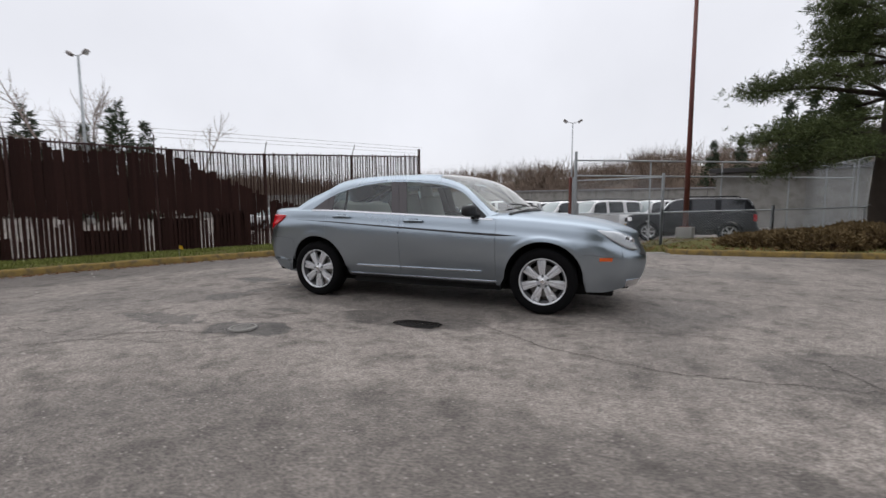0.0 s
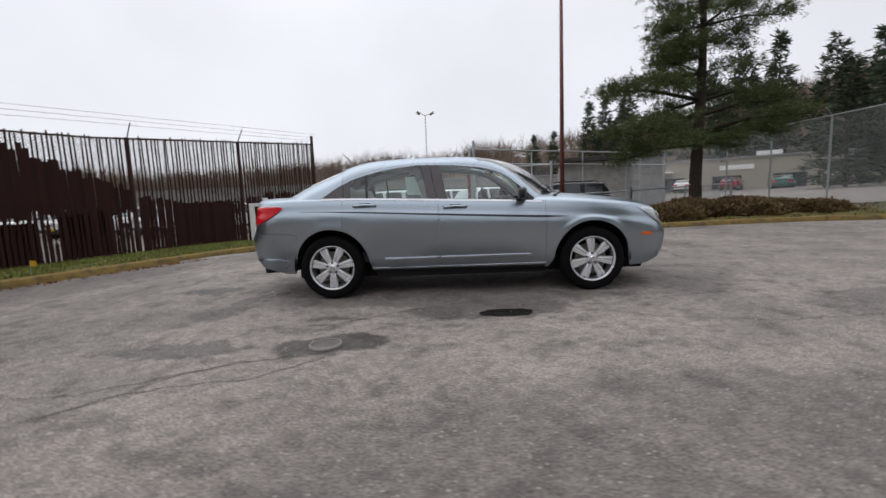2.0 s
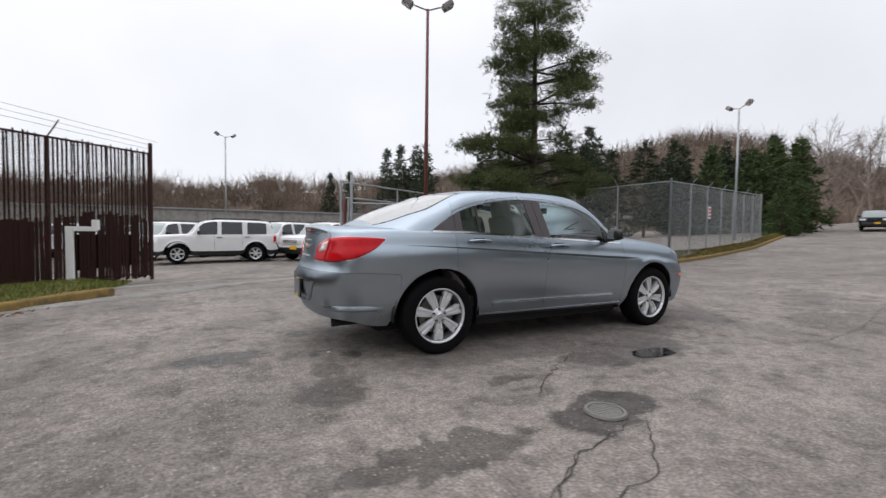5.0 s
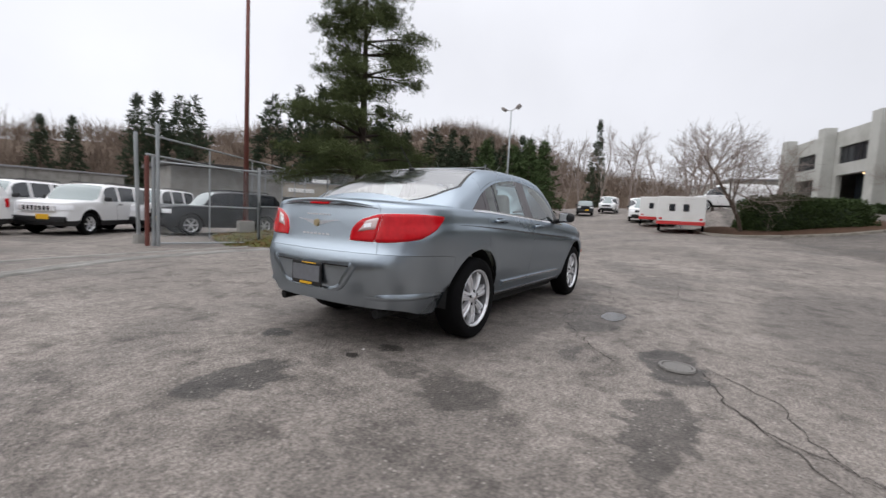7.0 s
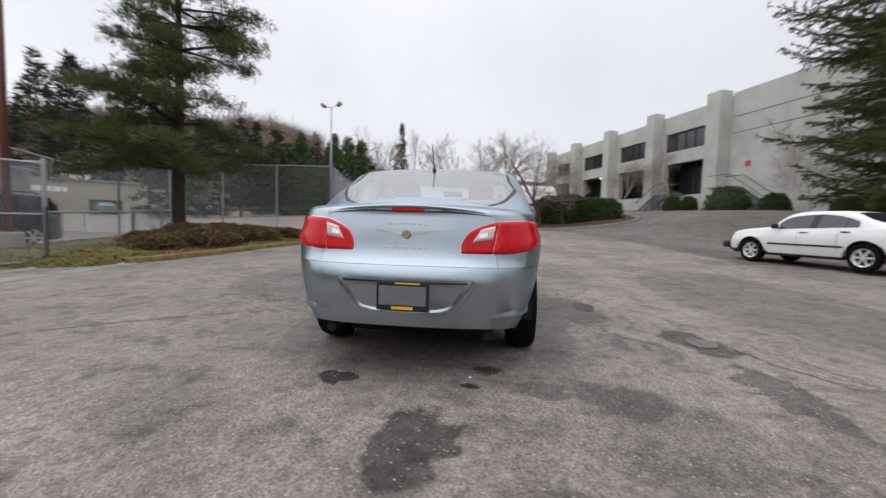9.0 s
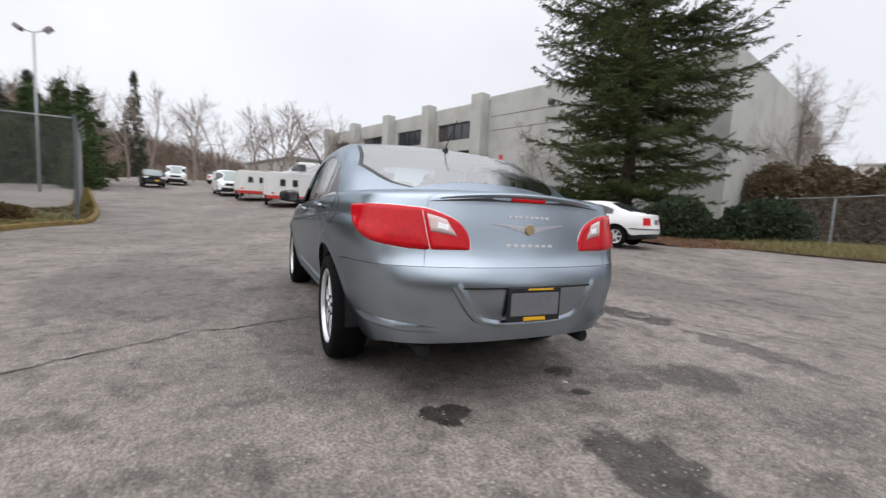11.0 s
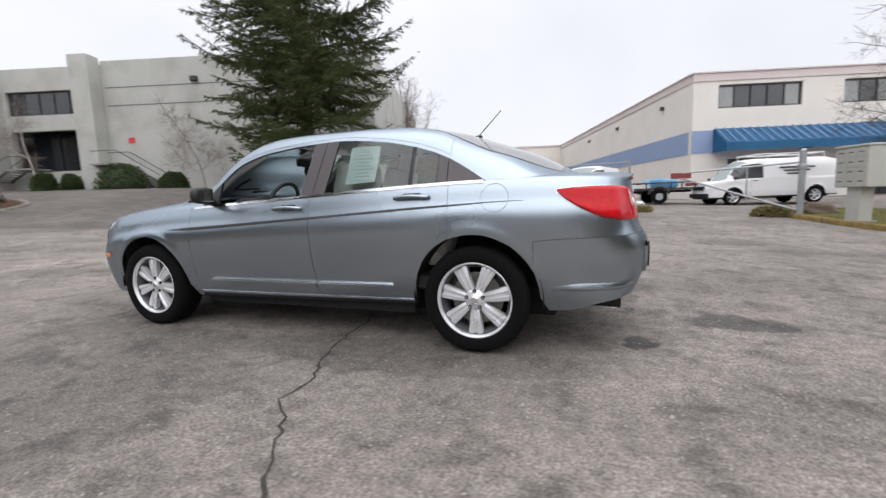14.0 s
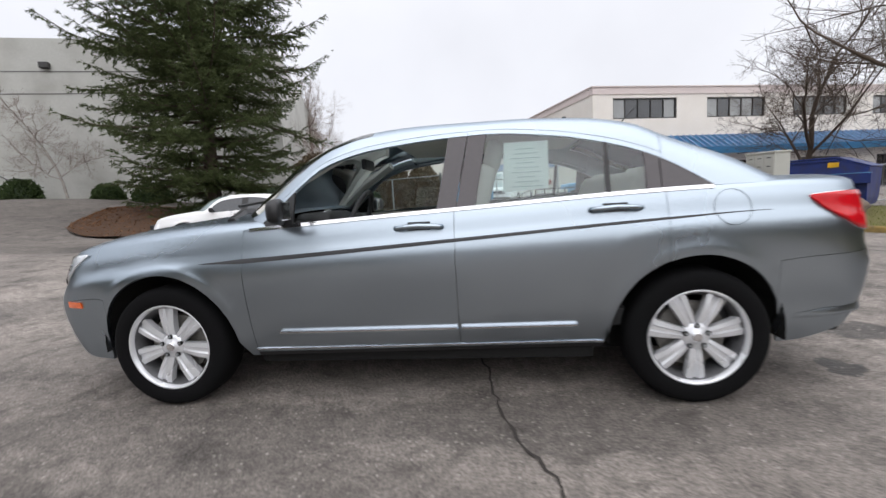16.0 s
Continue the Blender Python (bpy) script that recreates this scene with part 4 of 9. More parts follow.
# ---- lamp posts ----
def lamp_post(x, y, z0, height, lower_red, yaw, label, heads=2, r=0.09):
    t = thing("lamp_post", pose(x, y, z0, 0, 0, yaw), label, "street lamp")
    part("base", boxm((0, 0, 0.12), (0.5, 0.5, 0.5), 0.03), M["concrete"], t)
    part("pole", rodm((0, 0, 0.3), (0, 0, height), r, r * 0.6, 12), M[lower_red], t, "", True)
    part("base_plate", boxm((0, 0, 0.385), (0.32, 0.32, 0.03), 0.005), M[lower_red], t)
    for s in ((-1, 1) if heads == 2 else (1,)):
        part("arm", rodm((0, 0, height - 0.05), (s * 0.55, 0, height + 0.12), 0.03, None, 8), M["lamp_head"], t)
        bm = bmesh.new()
        box(bm, (0, 0, 0), (0.46, 0.34, 0.24), 0.05)
        bmesh.ops.transform(bm, matrix=Matrix.Translation((s * 0.8, 0, height + 0.2)) @ Matrix.Rotation(radians(-s * 35), 4, "Y"), verts=bm.verts)
        h = part("head", bm, M["lamp_head"], t)
        bm = boxm((0, 0, -0.125), (0.36, 0.27, 0.02), 0.008)
        bmesh.ops.transform(bm, matrix=Matrix.Translation((s * 0.8, 0, height + 0.2)) @ Matrix.Rotation(radians(-s * 35), 4, "Y"), verts=bm.verts)
        part("lens", bm, M["lamp_glass"], h)
    return t


lamp_post(4.31, 11.48, 0.05, 9.85, "red_pole", -20, "tall rust-red lamp post with two floodlight heads")
lamp_post(-2.5, 44.3, 0.0, 10.4, "galv", 20, "slim grey lamp post with two heads in the far lot")
lamp_post(30.28, 13.5, 0.3, 10.0, "galv", 75, "tall lamp post with paired heads beyond the chain-link fence")
lamp_post(-37.5, 16.3, 0.0, 13.2, "galv", 10, "tall pale lamp post with two round heads behind the brown fence", r=0.14)


# ---- buildings ----
GU, GO = Vector((0.957, 0.29, 0)), Vector((33.86, -18.76, 0))
GROT = Matrix(((0.957, -0.29, 0, 33.86), (0.29, 0.957, 0, -18.76), (0, 0, 1, 0), (0, 0, 0, 1)))


def wall_with_openings(u0, u1, z0, z1, openings, depth, bm=None):
    """A slab in the u-z plane, its face at v = 0, with holes cut through: openings are (ua, ub, za, zb)."""
    bm = bm or bmesh.new()
    us = sorted({u0, u1, *[o[0] for o in openings], *[o[1] for o in openings]})
    zs = sorted({z0, z1, *[o[2] for o in openings], *[o[3] for o in openings]})
    inside = lambda u, z: any(o[0] < u < o[1] and o[2] < z < o[3] for o in openings)
    for a, b in zip(us, us[1:]):
        for c, d in zip(zs, zs[1:]):
            if not inside((a + b) / 2, (c + d) / 2):
                box(bm, ((a + b) / 2, -depth / 2, (c + d) / 2), (b - a, depth, d - c))
    bmesh.ops.remove_doubles(bm, verts=bm.verts, dist=0.0005)
    seen = {}
    bm.verts.index_update()
    for f in bm.faces:
        seen.setdefault(frozenset(v.index for v in f.verts), []).append(f)
    bmesh.ops.delete(bm, geom=[f for fs in seen.values() if len(fs) > 1 for f in fs], context="FACES_ONLY")
    return bm


def window_unit(parent, ua, ub, za, zb, v, panes, material="window_dark", blinds=()):
    w = tagged(new("window"), "")
    w.parent = parent
    bm = bmesh.new()
    t = 0.09
    for c, s in ((((ua + ub) / 2, v, za + t / 2), (ub - ua, 0.12, t)), (((ua + ub) / 2, v, zb - t / 2), (ub - ua, 0.12, t)), ((ua + t / 2, v, (za + zb) / 2), (t, 0.12, zb - za - 2 * t)), ((ub - t / 2, v, (za + zb) / 2), (t, 0.12, zb - za - 2 * t))):
        box(bm, c, s)
    for k in range(1, panes):
        box(bm, (ua + (ub - ua) * k / panes, v, (za + zb) / 2), (0.06, 0.1, zb - za - 2 * t))
    part("window_frame", bm, M["frame_dark"], w)
    for k in range(panes):
        a, b = ua + t + (ub - ua - 2 * t) * k / panes, ua + t + (ub - ua - 2 * t) * (k + 1) / panes
        part("pane", boxm(((a + b) / 2, v - 0.02, (za + zb) / 2), (b - a - 0.03, 0.02, zb - za - 2 * t)), M["window_blind" if k in blinds else material], w, "pane with pale blinds" if k in blinds else "")
    return w


def grey_building():
    t = thing("grey_building", GROT, "two-storey grey tilt-up concrete building with deep pilasters and dark windows", "building")
    ops_ = []
    bays = [(0.15, 6.1), (8.55, 13.85), (16.9, 22.2), (25.2, 30.4)]
    for a, b in bays:
        ops_ += [(a, b, 4.0, 7.05), (a, b, 8.2, 9.95)]
    part("wall", wall_with_openings(-1.6, 32, 1.2, 11.6, ops_, 0.5), M["greywall"], t)
    part("wall", wall_with_openings(-21.8, -1.6, 1.2, 11.85, [], 0.5), M["greywall"], t)
    part("side_wall", boxm((-21.5, -15, 6.5), (0.5, 29, 10.6)), M["greywall"], t)
    part("side_wall", boxm((31.7, -15, 6.5), (0.5, 29, 10.0)), M["greywall"], t)
    part("back_wall", boxm((5, -29.5, 6.5), (53, 0.5, 10.4)), M["greywall"], t)
    part("roof", boxm((5, -15, 11.2), (52.6, 28.6, 0.25)), M["roof_grey"], t)
    for a in (-1.57, 6.3, 14.3, 22.7, 30.7):
        part("pilaster", boxm((a + 0.78, 0.55, 6.7), (1.45 if a < 0 else 1.25, 1.1, 10.75), 0.03), M["greywall"], t)
    # the joint's shade is painted: dark strips laid on the flat wall
    for z in (9.93, 8.63):
        part("joint", boxm((-11.8, 0.004, z), (20.0, 0.02, 0.07)), M["greywall_shade"], t, "dark recessed panel joint")
    for a, b in bays:
        window_unit(t, a, b, 8.2, 9.95, -0.25, 5)
        part("recess_back", boxm(((a + b) / 2, -1.9, 5.5), (b - a + 0.4, 0.1, 3.4)), M["window_dark"], t, "dark recessed glazing")
        part("recess_floor", boxm(((a + b) / 2, -1.0, 3.95), (b - a + 0.4, 1.9, 0.1)), M["greywall"], t)
        for k in (0.33, 0.66):
            part("mullion", boxm((a + (b - a) * k, -1.8, 5.5), (0.1, 0.12, 3.0)), M["frame_dark"], t)
    part("soffit_lamp", boxm((18.6, -0.6, 6.95), (0.5, 0.3, 0.12), 0.03), M["warm_lamp"], t, "lit warm soffit lamp")
    part("wall_lamp", boxm((-8.67, 0.16, 10.25), (0.5, 0.3, 0.35), 0.04), M["frame_dark"], t, "dark wall-mounted lamp box")
    part("red_mark", boxm((-3.34, 0.012, 6.05), (0.5, 0.02, 0.42), 0.005), M["sign_red"], t, "faded red wall sign")
    # stair with landing against the blank wall, and one in the bay
    for u0, sgn, zt in ((-2.2, -1, 4.25), (4.2, 1, 4.1)):
        part("landing", boxm((u0, 0.85, zt), (2.0, 1.5, 0.12), 0.01), M["concrete"], t)
        zb = 2.35
        n = 11
        for k in range(n):
            part("step", boxm((u0 + sgn * (1.0 + 0.28 * (k + 0.5)), 0.85, zt - (k + 1) * (zt - zb) / n), (0.3, 1.4, 0.06)), M["concrete"], t)
        for v in (0.2, 1.5):
            rl = tube([(u0 - sgn * 0.9, v, zt + 0.95), (u0 + sgn * 1.0, v, zt + 0.95), (u0 + sgn * (1.0 + 0.28 * n), v, zb + 0.95)], 0.03, 6)
            part("handrail", rl, M["frame_dark"], t)
            part("stringer", tube([(u0 + sgn * 1.0, v, zt - 0.1), (u0 + sgn * (1.0 + 0.28 * n), v, zb - 0.1)], 0.09, 4), M["frame_dark"], t)
    return t


grey_building()
low = thing("grey_warehouse", GROT @ pose(38, 6, 0), "lower grey warehouse beyond the concrete building", "building")
part("wall", boxm((6, -4, 4.2), (22, 8, 6.2)), M["greywall"], low)
part("roof", boxm((6, -4, 7.45), (22.4, 8.4, 0.3)), M["roof_grey"], low)
for k in range(5):
    part("loading_door", boxm((-3 + 4.2 * k, 0.02, 3.0), (2.6, 0.08, 3.0)), M["cream"], low)

WROT = Matrix(((-0.96, -0.28, 0, -7.77), (-0.28, 0.96, 0, -27.24), (0, 0, 1, 0), (0, 0, 0, 1)))


def cream_building():
    t = thing("cream_building", WROT @ Matrix.Diagonal((1, 1, 1, 1)), "two-storey cream stucco building with blue awning and slate blue band", "building")
    wins = [(1.5 + 7.3 * k, 6.4 + 7.3 * k, 5.77, 7.15) for k in range(5)]
    doors = [(2.2 + 7.3 * k, 6.2 + 7.3 * k, 0.15, 2.7) for k in range(5)]
    part("front_wall", wall_with_openings(0, 40, 0.0, 7.4, wins + doors, 0.4), M["cream"], t)
    part("parapet_band", boxm((20, -0.17, 7.62), (40.06, 0.46, 0.46)), M["rose_band"], t, "dusty rose parapet band")
    part("coping", boxm((20, -0.17, 7.89), (40.2, 0.6, 0.08), 0.01), M["rose_band"], t)
    part("blue_band", boxm((0.64, 0.015, 3.78), (1.3, 0.05, 1.36)), M["blue_band"], t)
    part("side_wall", boxm((0.2, -18.5, 3.7), (0.4, 36.2, 7.4)), M["cream"], t)
    part("parapet_band", boxm((0.17, -18.5, 7.62), (0.46, 36.2, 0.46)), M["rose_band"], t, "dusty rose parapet band")
    part("coping", boxm((0.17, -18.5, 7.89), (0.6, 36.4, 0.08), 0.01), M["rose_band"], t)
    part("blue_band", boxm((-0.015, -18.5, 3.78), (0.05, 36.2, 1.36)), M["blue_band"], t, "slate blue painted band")
    part("annex_wall", boxm((-9.0, -38.5, 3.9), (18.5, 4, 7.8)), M["cream"], t)
    part("annex_roof", boxm((-9.0, -38.5, 7.85), (18.8, 4.3, 0.2)), M["rose_band"], t)
    part("annex_vent", boxm((-13.0, -37.5, 8.3), (1.0, 0.8, 0.7), 0.05), M["frame_dark"], t)
    part("roof", boxm((20, -19, 7.3), (39.4, 36.4, 0.15)), M["roof_grey"], t)
    part("back_wall", boxm((20, -37, 3.7), (40, 0.4, 7.4)), M["cream"], t)
    part("end_wall", boxm((39.8, -18.5, 3.7), (0.4, 36.2, 7.4)), M["cream"], t)
    for k in range(5):
        window_unit(t, *wins[k], -0.15, 5, blinds=((0, 4), (0, 2, 3), (1, 4), (0, 3), (2,))[k])
        window_unit(t, *doors[k], -0.2, 4)
    for k in range(3):
        part("wall_lamp", boxm((-0.1, -4 - 9 * k, 6.6), (0.2, 0.3, 0.25), 0.03), M["frame_dark"], t)
    aw = tagged(new("awning"), "blue standing-seam metal awning")
    aw.parent = t
    bm = bmesh.new()
    for c in (((1.25, 0.02, 4.55), (38, 0.02, 4.55), (38, 1.5, 3.55), (1.25, 1.5, 3.55)), ((1.25, 1.5, 3.55), (38, 1.5, 3.55), (38, 1.5, 3.1), (1.25, 1.5, 3.1))):
        bm.faces.new([bm.verts.new(p) for p in c])
    bm.faces.new([bm.verts.new(p) for p in ((1.25, 0.02, 4.55), (1.25, 1.5, 3.55), (1.25, 1.5, 3.1), (1.25, 0.02, 3.1))])
    bmesh.ops.solidify(bm, geom=bm.faces[:], thickness=0.03)
    part("sheet", bm, M["blue_metal"], aw)
    # seams take a paler blue: their sky reflection is put into the colour
    seam = None
    for k in range(74):
        u = 1.4 + 0.5 * k
        if seam is None:
            seam = part("seam", rodm((0, 0.02, 4.60), (0, 1.53, 3.58), 0.035, None, 4), M["blue_band"], aw)
            seam.location.x = u
        else:
            o = seam.copy()
            scene.collection.objects.link(o)
            o.location.x = u
    for k in range(8):
        part("bracket", rodm((1.4 + 5 * k, 0.0, 3.15), (1.4 + 5 * k, 1.45, 3.15), 0.03, None, 6), M["frame_dark"], aw)
    return t


cream_building()


def beige_building():
    a, b = Vector((19.0, 54.2, 0)), Vector((44.3, 33.6, 0))
    u = (b - a).normalized()
    L = (b - a).length
    m = Matrix(((u.x, -u.y, 0, a.x), (u.y, u.x, 0, a.y), (0, 0, 1, 0.2), (0, 0, 0, 1)))
    t = thing("beige_building", m, "long low beige block building with dark shop windows", "building")
    wins = [(3.5 + 5.6 * k, 6.3 + 5.6 * k, 0.4, 2.0) for k in range(4)]
    # the face toward the lot is at v = 0, its outside at negative v
    bm = wall_with_openings(0, L, 0, 3.9, wins, 0.4)
    bmesh.ops.translate(bm, vec=(0, 0.4, 0), verts=bm.verts)
    part("wall", bm, M["beige"], t)
    part("side_wall", boxm((L - 0.2, 7.7, 1.95), (0.4, 14.6, 3.9)), M["beige"], t)
    part("side_wall", boxm((0.2, 7.7, 1.95), (0.4, 14.6, 3.9)), M["beige"], t)
    part("back_wall", boxm((L / 2, 15.2, 1.95), (L, 0.4, 3.9)), M["beige"], t)
    part("roof", boxm((L / 2, 7.5, 3.95), (L + 0.3, 15.5, 0.14)), M["roof_grey"], t)
    part("roof_unit", boxm((L * 0.6, 6, 4.4), (2.4, 1.8, 0.8), 0.05), M["sign_white"], t)
    part("canopy", boxm((8.0, -0.9, 2.7), (5.5, 1.7, 0.16), 0.02), M["sign_white"], t)
    part("sign", boxm((17.0, -0.06, 2.9), (3.2, 0.08, 0.5), 0.01), M["sign_white"], t, "white fascia sign")
    for w in wins:
        window_unit(t, *w, 0.2, 3)
    return t


beige_building()
lw = thing("concrete_warehouse", pose(0, 0, 0), "very long low grey concrete warehouse wall behind the car lot", "building")
part("wall", boxm((-30, 56, 1.5), (92, 6, 3.7)), M["concrete"], lw)
part("roof_edge", boxm((-30, 56, 3.43), (92.5, 6.4, 0.16), 0.02), M["roof_grey"], lw)
for k in range(22):
    part("wall_joint", boxm((-74 + 4.1 * k, 52.99, 1.5), (0.08, 0.03, 3.6)), M["greywall_shade"], lw)
shed = thing("lot_shed", pose(0.6, 25.2, 0, 0, 0, -12.5), "low grey shed with a dark flat fascia beyond the gate", "shed")
part("wall", boxm((10.2, 3, 1.4), (6.4, 6, 3.2)), M["concrete"], shed)
part("fascia", boxm((10.2, 2.8, 3.15), (7.1, 7.0, 0.24), 0.02), M["frame_dark"], shed, "dark fascia board")


# ---- street furniture on the west side ----
def dumpster():
    t = thing("dumpster", pose(-11.3, -14.6, gz(-11.5, -14.2) + 0.13, 0, 0, 130.5), "dented blue steel dumpster with a white sticker and fork pocket", "dumpster")
    prof = [(0.12, 0.0), (2.55, 0.0), (2.62, 0.25), (2.66, 1.28), (1.85, 1.62), (0.2, 1.62), (0.0, 0.85)]
    bm = bmesh.new()
    a = [bm.verts.new((x, 0.0, z)) for x, z in prof]
    b = [bm.verts.new((x, 1.8, z)) for x, z in prof]
    bm.faces.new(a)
    bm.faces.new(b[::-1])
    for i in range(len(prof)):
        j = (i + 1) % len(prof)
        bm.faces.new((a[i], b[i], b[j], a[j]))
    bmesh.ops.bevel(bm, geom=bm.edges[:], offset=0.02, segments=2, affect="EDGES")
    part("body", bm, M["dumpster"], t)
    for z, x0, x1 in ((0.42, 0.08, 2.62), (1.05, 0.06, 2.0), (1.58, 0.22, 1.86)):
        part("rib", boxm(((x0 + x1) / 2, -0.02, z), (x1 - x0, 0.06, 0.07), 0.01), M["dumpster"], t)
    part("post_rib", boxm((2.6, -0.02, 0.7), (0.08, 0.06, 1.1), 0.01), M["dumpster"], t)
    pocket = part("fork_pocket", boxm((2.25, -0.14, 0.92), (1.0, 0.24, 0.34), 0.015), M["dumpster"], t, "welded fork pocket")
    part("pocket_top", boxm((2.25, -0.14, 1.10), (1.0, 0.25, 0.02), 0.004), M["crane_blue"], pocket)
    for x0, x1 in ((0.18, 1.0), (1.02, 1.85)):
        part("lid", boxm(((x0 + x1) / 2, 0.9, 1.67), (x1 - x0, 1.8, 0.05), 0.012), M["dumpster"], t)
    flap = boxm((0, 0.9, 0), (0.9, 1.8, 0.05), 0.012)
    bmesh.ops.transform(flap, matrix=pose(2.27, 0, 1.48, 0, 22.8, 0), verts=flap.verts)
    part("lid", flap, M["dumpster"], t)
    st = part("sticker", boxm((0.95, -0.008, 0.82), (0.68, 0.014, 0.52), 0.003), M["sign_white"], t, "white sticker with a green and yellow emblem")
    part("emblem", boxm((0.86, -0.018, 0.98), (0.2, 0.008, 0.12), 0.003), M["green_paint"], st)
    part("emblem", boxm((1.08, -0.018, 0.98), (0.2, 0.008, 0.12), 0.003), M["yellow_plastic"], st)
    for k in range(3):
        part("sticker_bar", boxm((0.95, -0.018, 0.84 - 0.08 * k), (0.48, 0.008, 0.025)), M["mailbox"], st)
    part("tag", boxm((1.75, -0.03, 1.42), (0.3, 0.02, 0.17), 0.003), M["yellow_plastic"], t, "yellow warning tag")
    for x in (0.45, 2.2):
        part("skid", boxm((x, 0.9, -0.05), (0.15, 1.7, 0.12), 0.01), M["under"], t)
    return t


dumpster()


def mailbox():
    t = thing("cluster_mailbox", pose(-8.05, -9.6, gz(-8, -9.6) + 0.1, 0, 0, -73), "putty-grey cluster mailbox on a square pedestal", "mailbox")
    part("cabinet", boxm((0, 0, 1.3), (0.85, 0.5, 0.95), 0.02), M["mailbox"], t)
    part("hood", boxm((0, 0, 1.79), (0.9, 0.56, 0.05), 0.015), M["mailbox"], t)
    for c in range(3):
        for r in range(4):
            d = part("mail_door", boxm((-0.27 + 0.27 * c, 0.256, 0.95 + 0.225 * r), (0.245, 0.014, 0.2), 0.004), M["mailbox"], t)
            part("slot_bar", boxm((-0.27 + 0.27 * c, 0.265, 0.97 + 0.225 * r), (0.12, 0.008, 0.02)), M["frame_dark"], d)
    part("pedestal", boxm((0, 0, 0.4), (0.36, 0.32, 0.86), 0.02), M["mailbox"], t)
    part("base_plate", boxm((0, 0, 0.02), (0.5, 0.45, 0.04), 0.01), M["concrete"], t)
    return t


mailbox()


def hydrant():
    t = thing("fire_hydrant", pose(0.45, -16.3, gz(0.45, -16.3) + 0.06), "short yellow fire hydrant in the weeds", "hydrant")
    bm = revolve(((0.14, 0.0), (0.14, 0.04), (0.10, 0.05), (0.10, 0.45), (0.13, 0.47), (0.13, 0.52), (0.11, 0.56), (0.06, 0.64), (0.03, 0.65), (0.03, 0.70), (0.0, 0.70)), 20)
    bmesh.ops.rotate(bm, cent=(0, 0, 0), matrix=Matrix.Rotation(radians(90), 3, "X"), verts=bm.verts)
    part("barrel", bm, M["hydrant"], t, "", True)
    for a in (0, 90, 180):
        part("outlet", rodm((0, 0, 0.38), (0.17 * math.cos(radians(a)), 0.17 * math.sin(radians(a)), 0.38), 0.05, 0.05, 12), M["hydrant"], t)
    for k in range(2):
        bp = thing("bollard", pose(-0.55 + 1.9 * k, -15.4 - 0.8 * k, gz(-0.5, -15.4) + 0.04), "grey steel pipe bollard by the hydrant", "bollard", "hydrant bollards")
        part("pipe", rodm((0, 0, 0), (0, 0, 1.05), 0.09, None, 14), M["galv"], bp)
        part("cap", rodm((0, 0, 1.05), (0, 0, 1.09), 0.09, 0.04, 14), M["galv"], bp)
    return t


hydrant()


def barrier_gate(foot, tip, label, mesh):
    """One swing arm of a pipe gate: post, long top pipe, rising brace and a red board at the free end."""
    t = thing("barrier_gate", pose(0, 0, 0), label, "gate", "yard gate arms")
    a, b = Vector((*foot, gz(*foot))), Vector((*tip, gz(*tip)))
    up = lambda p, h: p + Vector((0, 0, h))
    part("post", rodm(up(a, -0.1), up(a, 1.95), 0.085, None, 14), M["galv"], t)
    part("post_cap", rodm(up(a, 1.95), up(a, 2.0), 0.09, 0.04, 14), M["galv"], t)
    part("top_rail", rodm(up(a, 1.62), up(b, 1.38), 0.028, None, 8), M["galv"], t)
    part("brace", rodm(up(a, 0.22), up(b, 1.22), 0.03, None, 8), M["galv"], t)
    part("hinge", boxm(up(a, 1.5), (0.2, 0.2, 0.12), 0.02), M["galv"], t)
    if mesh:
        m = a.lerp(b, 0.42)
        part("upright", rodm(up(m, 0.5), up(m, 1.5), 0.022, None, 8), M["galv"], t)
    d = (b - a).normalized()
    yaw = math.degrees(math.atan2(d.y, d.x))
    part("warning_board", boxm(up(b, 1.3), (0.6, 0.03, 0.19), 0.005, yaw), M["rust_board"], t, "dull red warning board")
    return t


barrier_gate((-7.7, -11.75), (-4.78, -12.7), "grey steel pipe barrier arm with a red board, standing open", True)
barrier_gate((-0.3, -15.9), (-2.73, -14.4), "grey steel pipe barrier arm with a red board by the hydrant", False)
chain_fence("chain_link_fence", ((-3.4, -15.3), (1.6, -16.4), (6.5, -18.5)), 1.9, 2.6, "chain-link fence along the weedy verge", barb=False, pitch=0.13, wire=0.002)
chain_fence("chain_link_fence", ((-11.5, -14.8), (-20, -17.5)), 1.5, 2.8, "low chain-link fence behind the dumpster", barb=False, pitch=0.13, wire=0.002)
M["soil_rock"] = mat("brown_boulder", (0.13, 0.10, 0.075), 0.9, var=0.4, scale=12, fine=30, bump=0.8)
for x, y, r, lab in ((-8.35, -12.2, 0.42, "rough grey-brown boulder by the gate post"), (-10.6, -10.6, 0.62, "rough grey-brown boulder in front of the dumpster")):
    bm = bmesh.new()
    bmesh.ops.create_icosphere(bm, subdivisions=3, radius=r)
    for v in bm.verts:
        v.co *= 1 + 0.45 * noise.noise(v.co * 1.5 / r + Vector((x, y, 0))) + 0.15 * noise.noise(v.co * 5 / r + Vector((y, x, 0)))
        v.co.z *= 0.6
    ob = part("boulder", bm, M["soil_rock"], None, "", True)
    ob.matrix_world = pose(x, y, gz(x, y) + 0.2)
    tagged(ob, lab, "rock")

sgn = thing("warning_sign", pose(16.6, 7.38, 2.1, 0, 0, 16), "small white sign with red lettering bars on the fence", "sign")
part("panel", boxm((0, 0, 0), (0.42, 0.015, 0.55), 0.003), M["sign_white"], sgn)
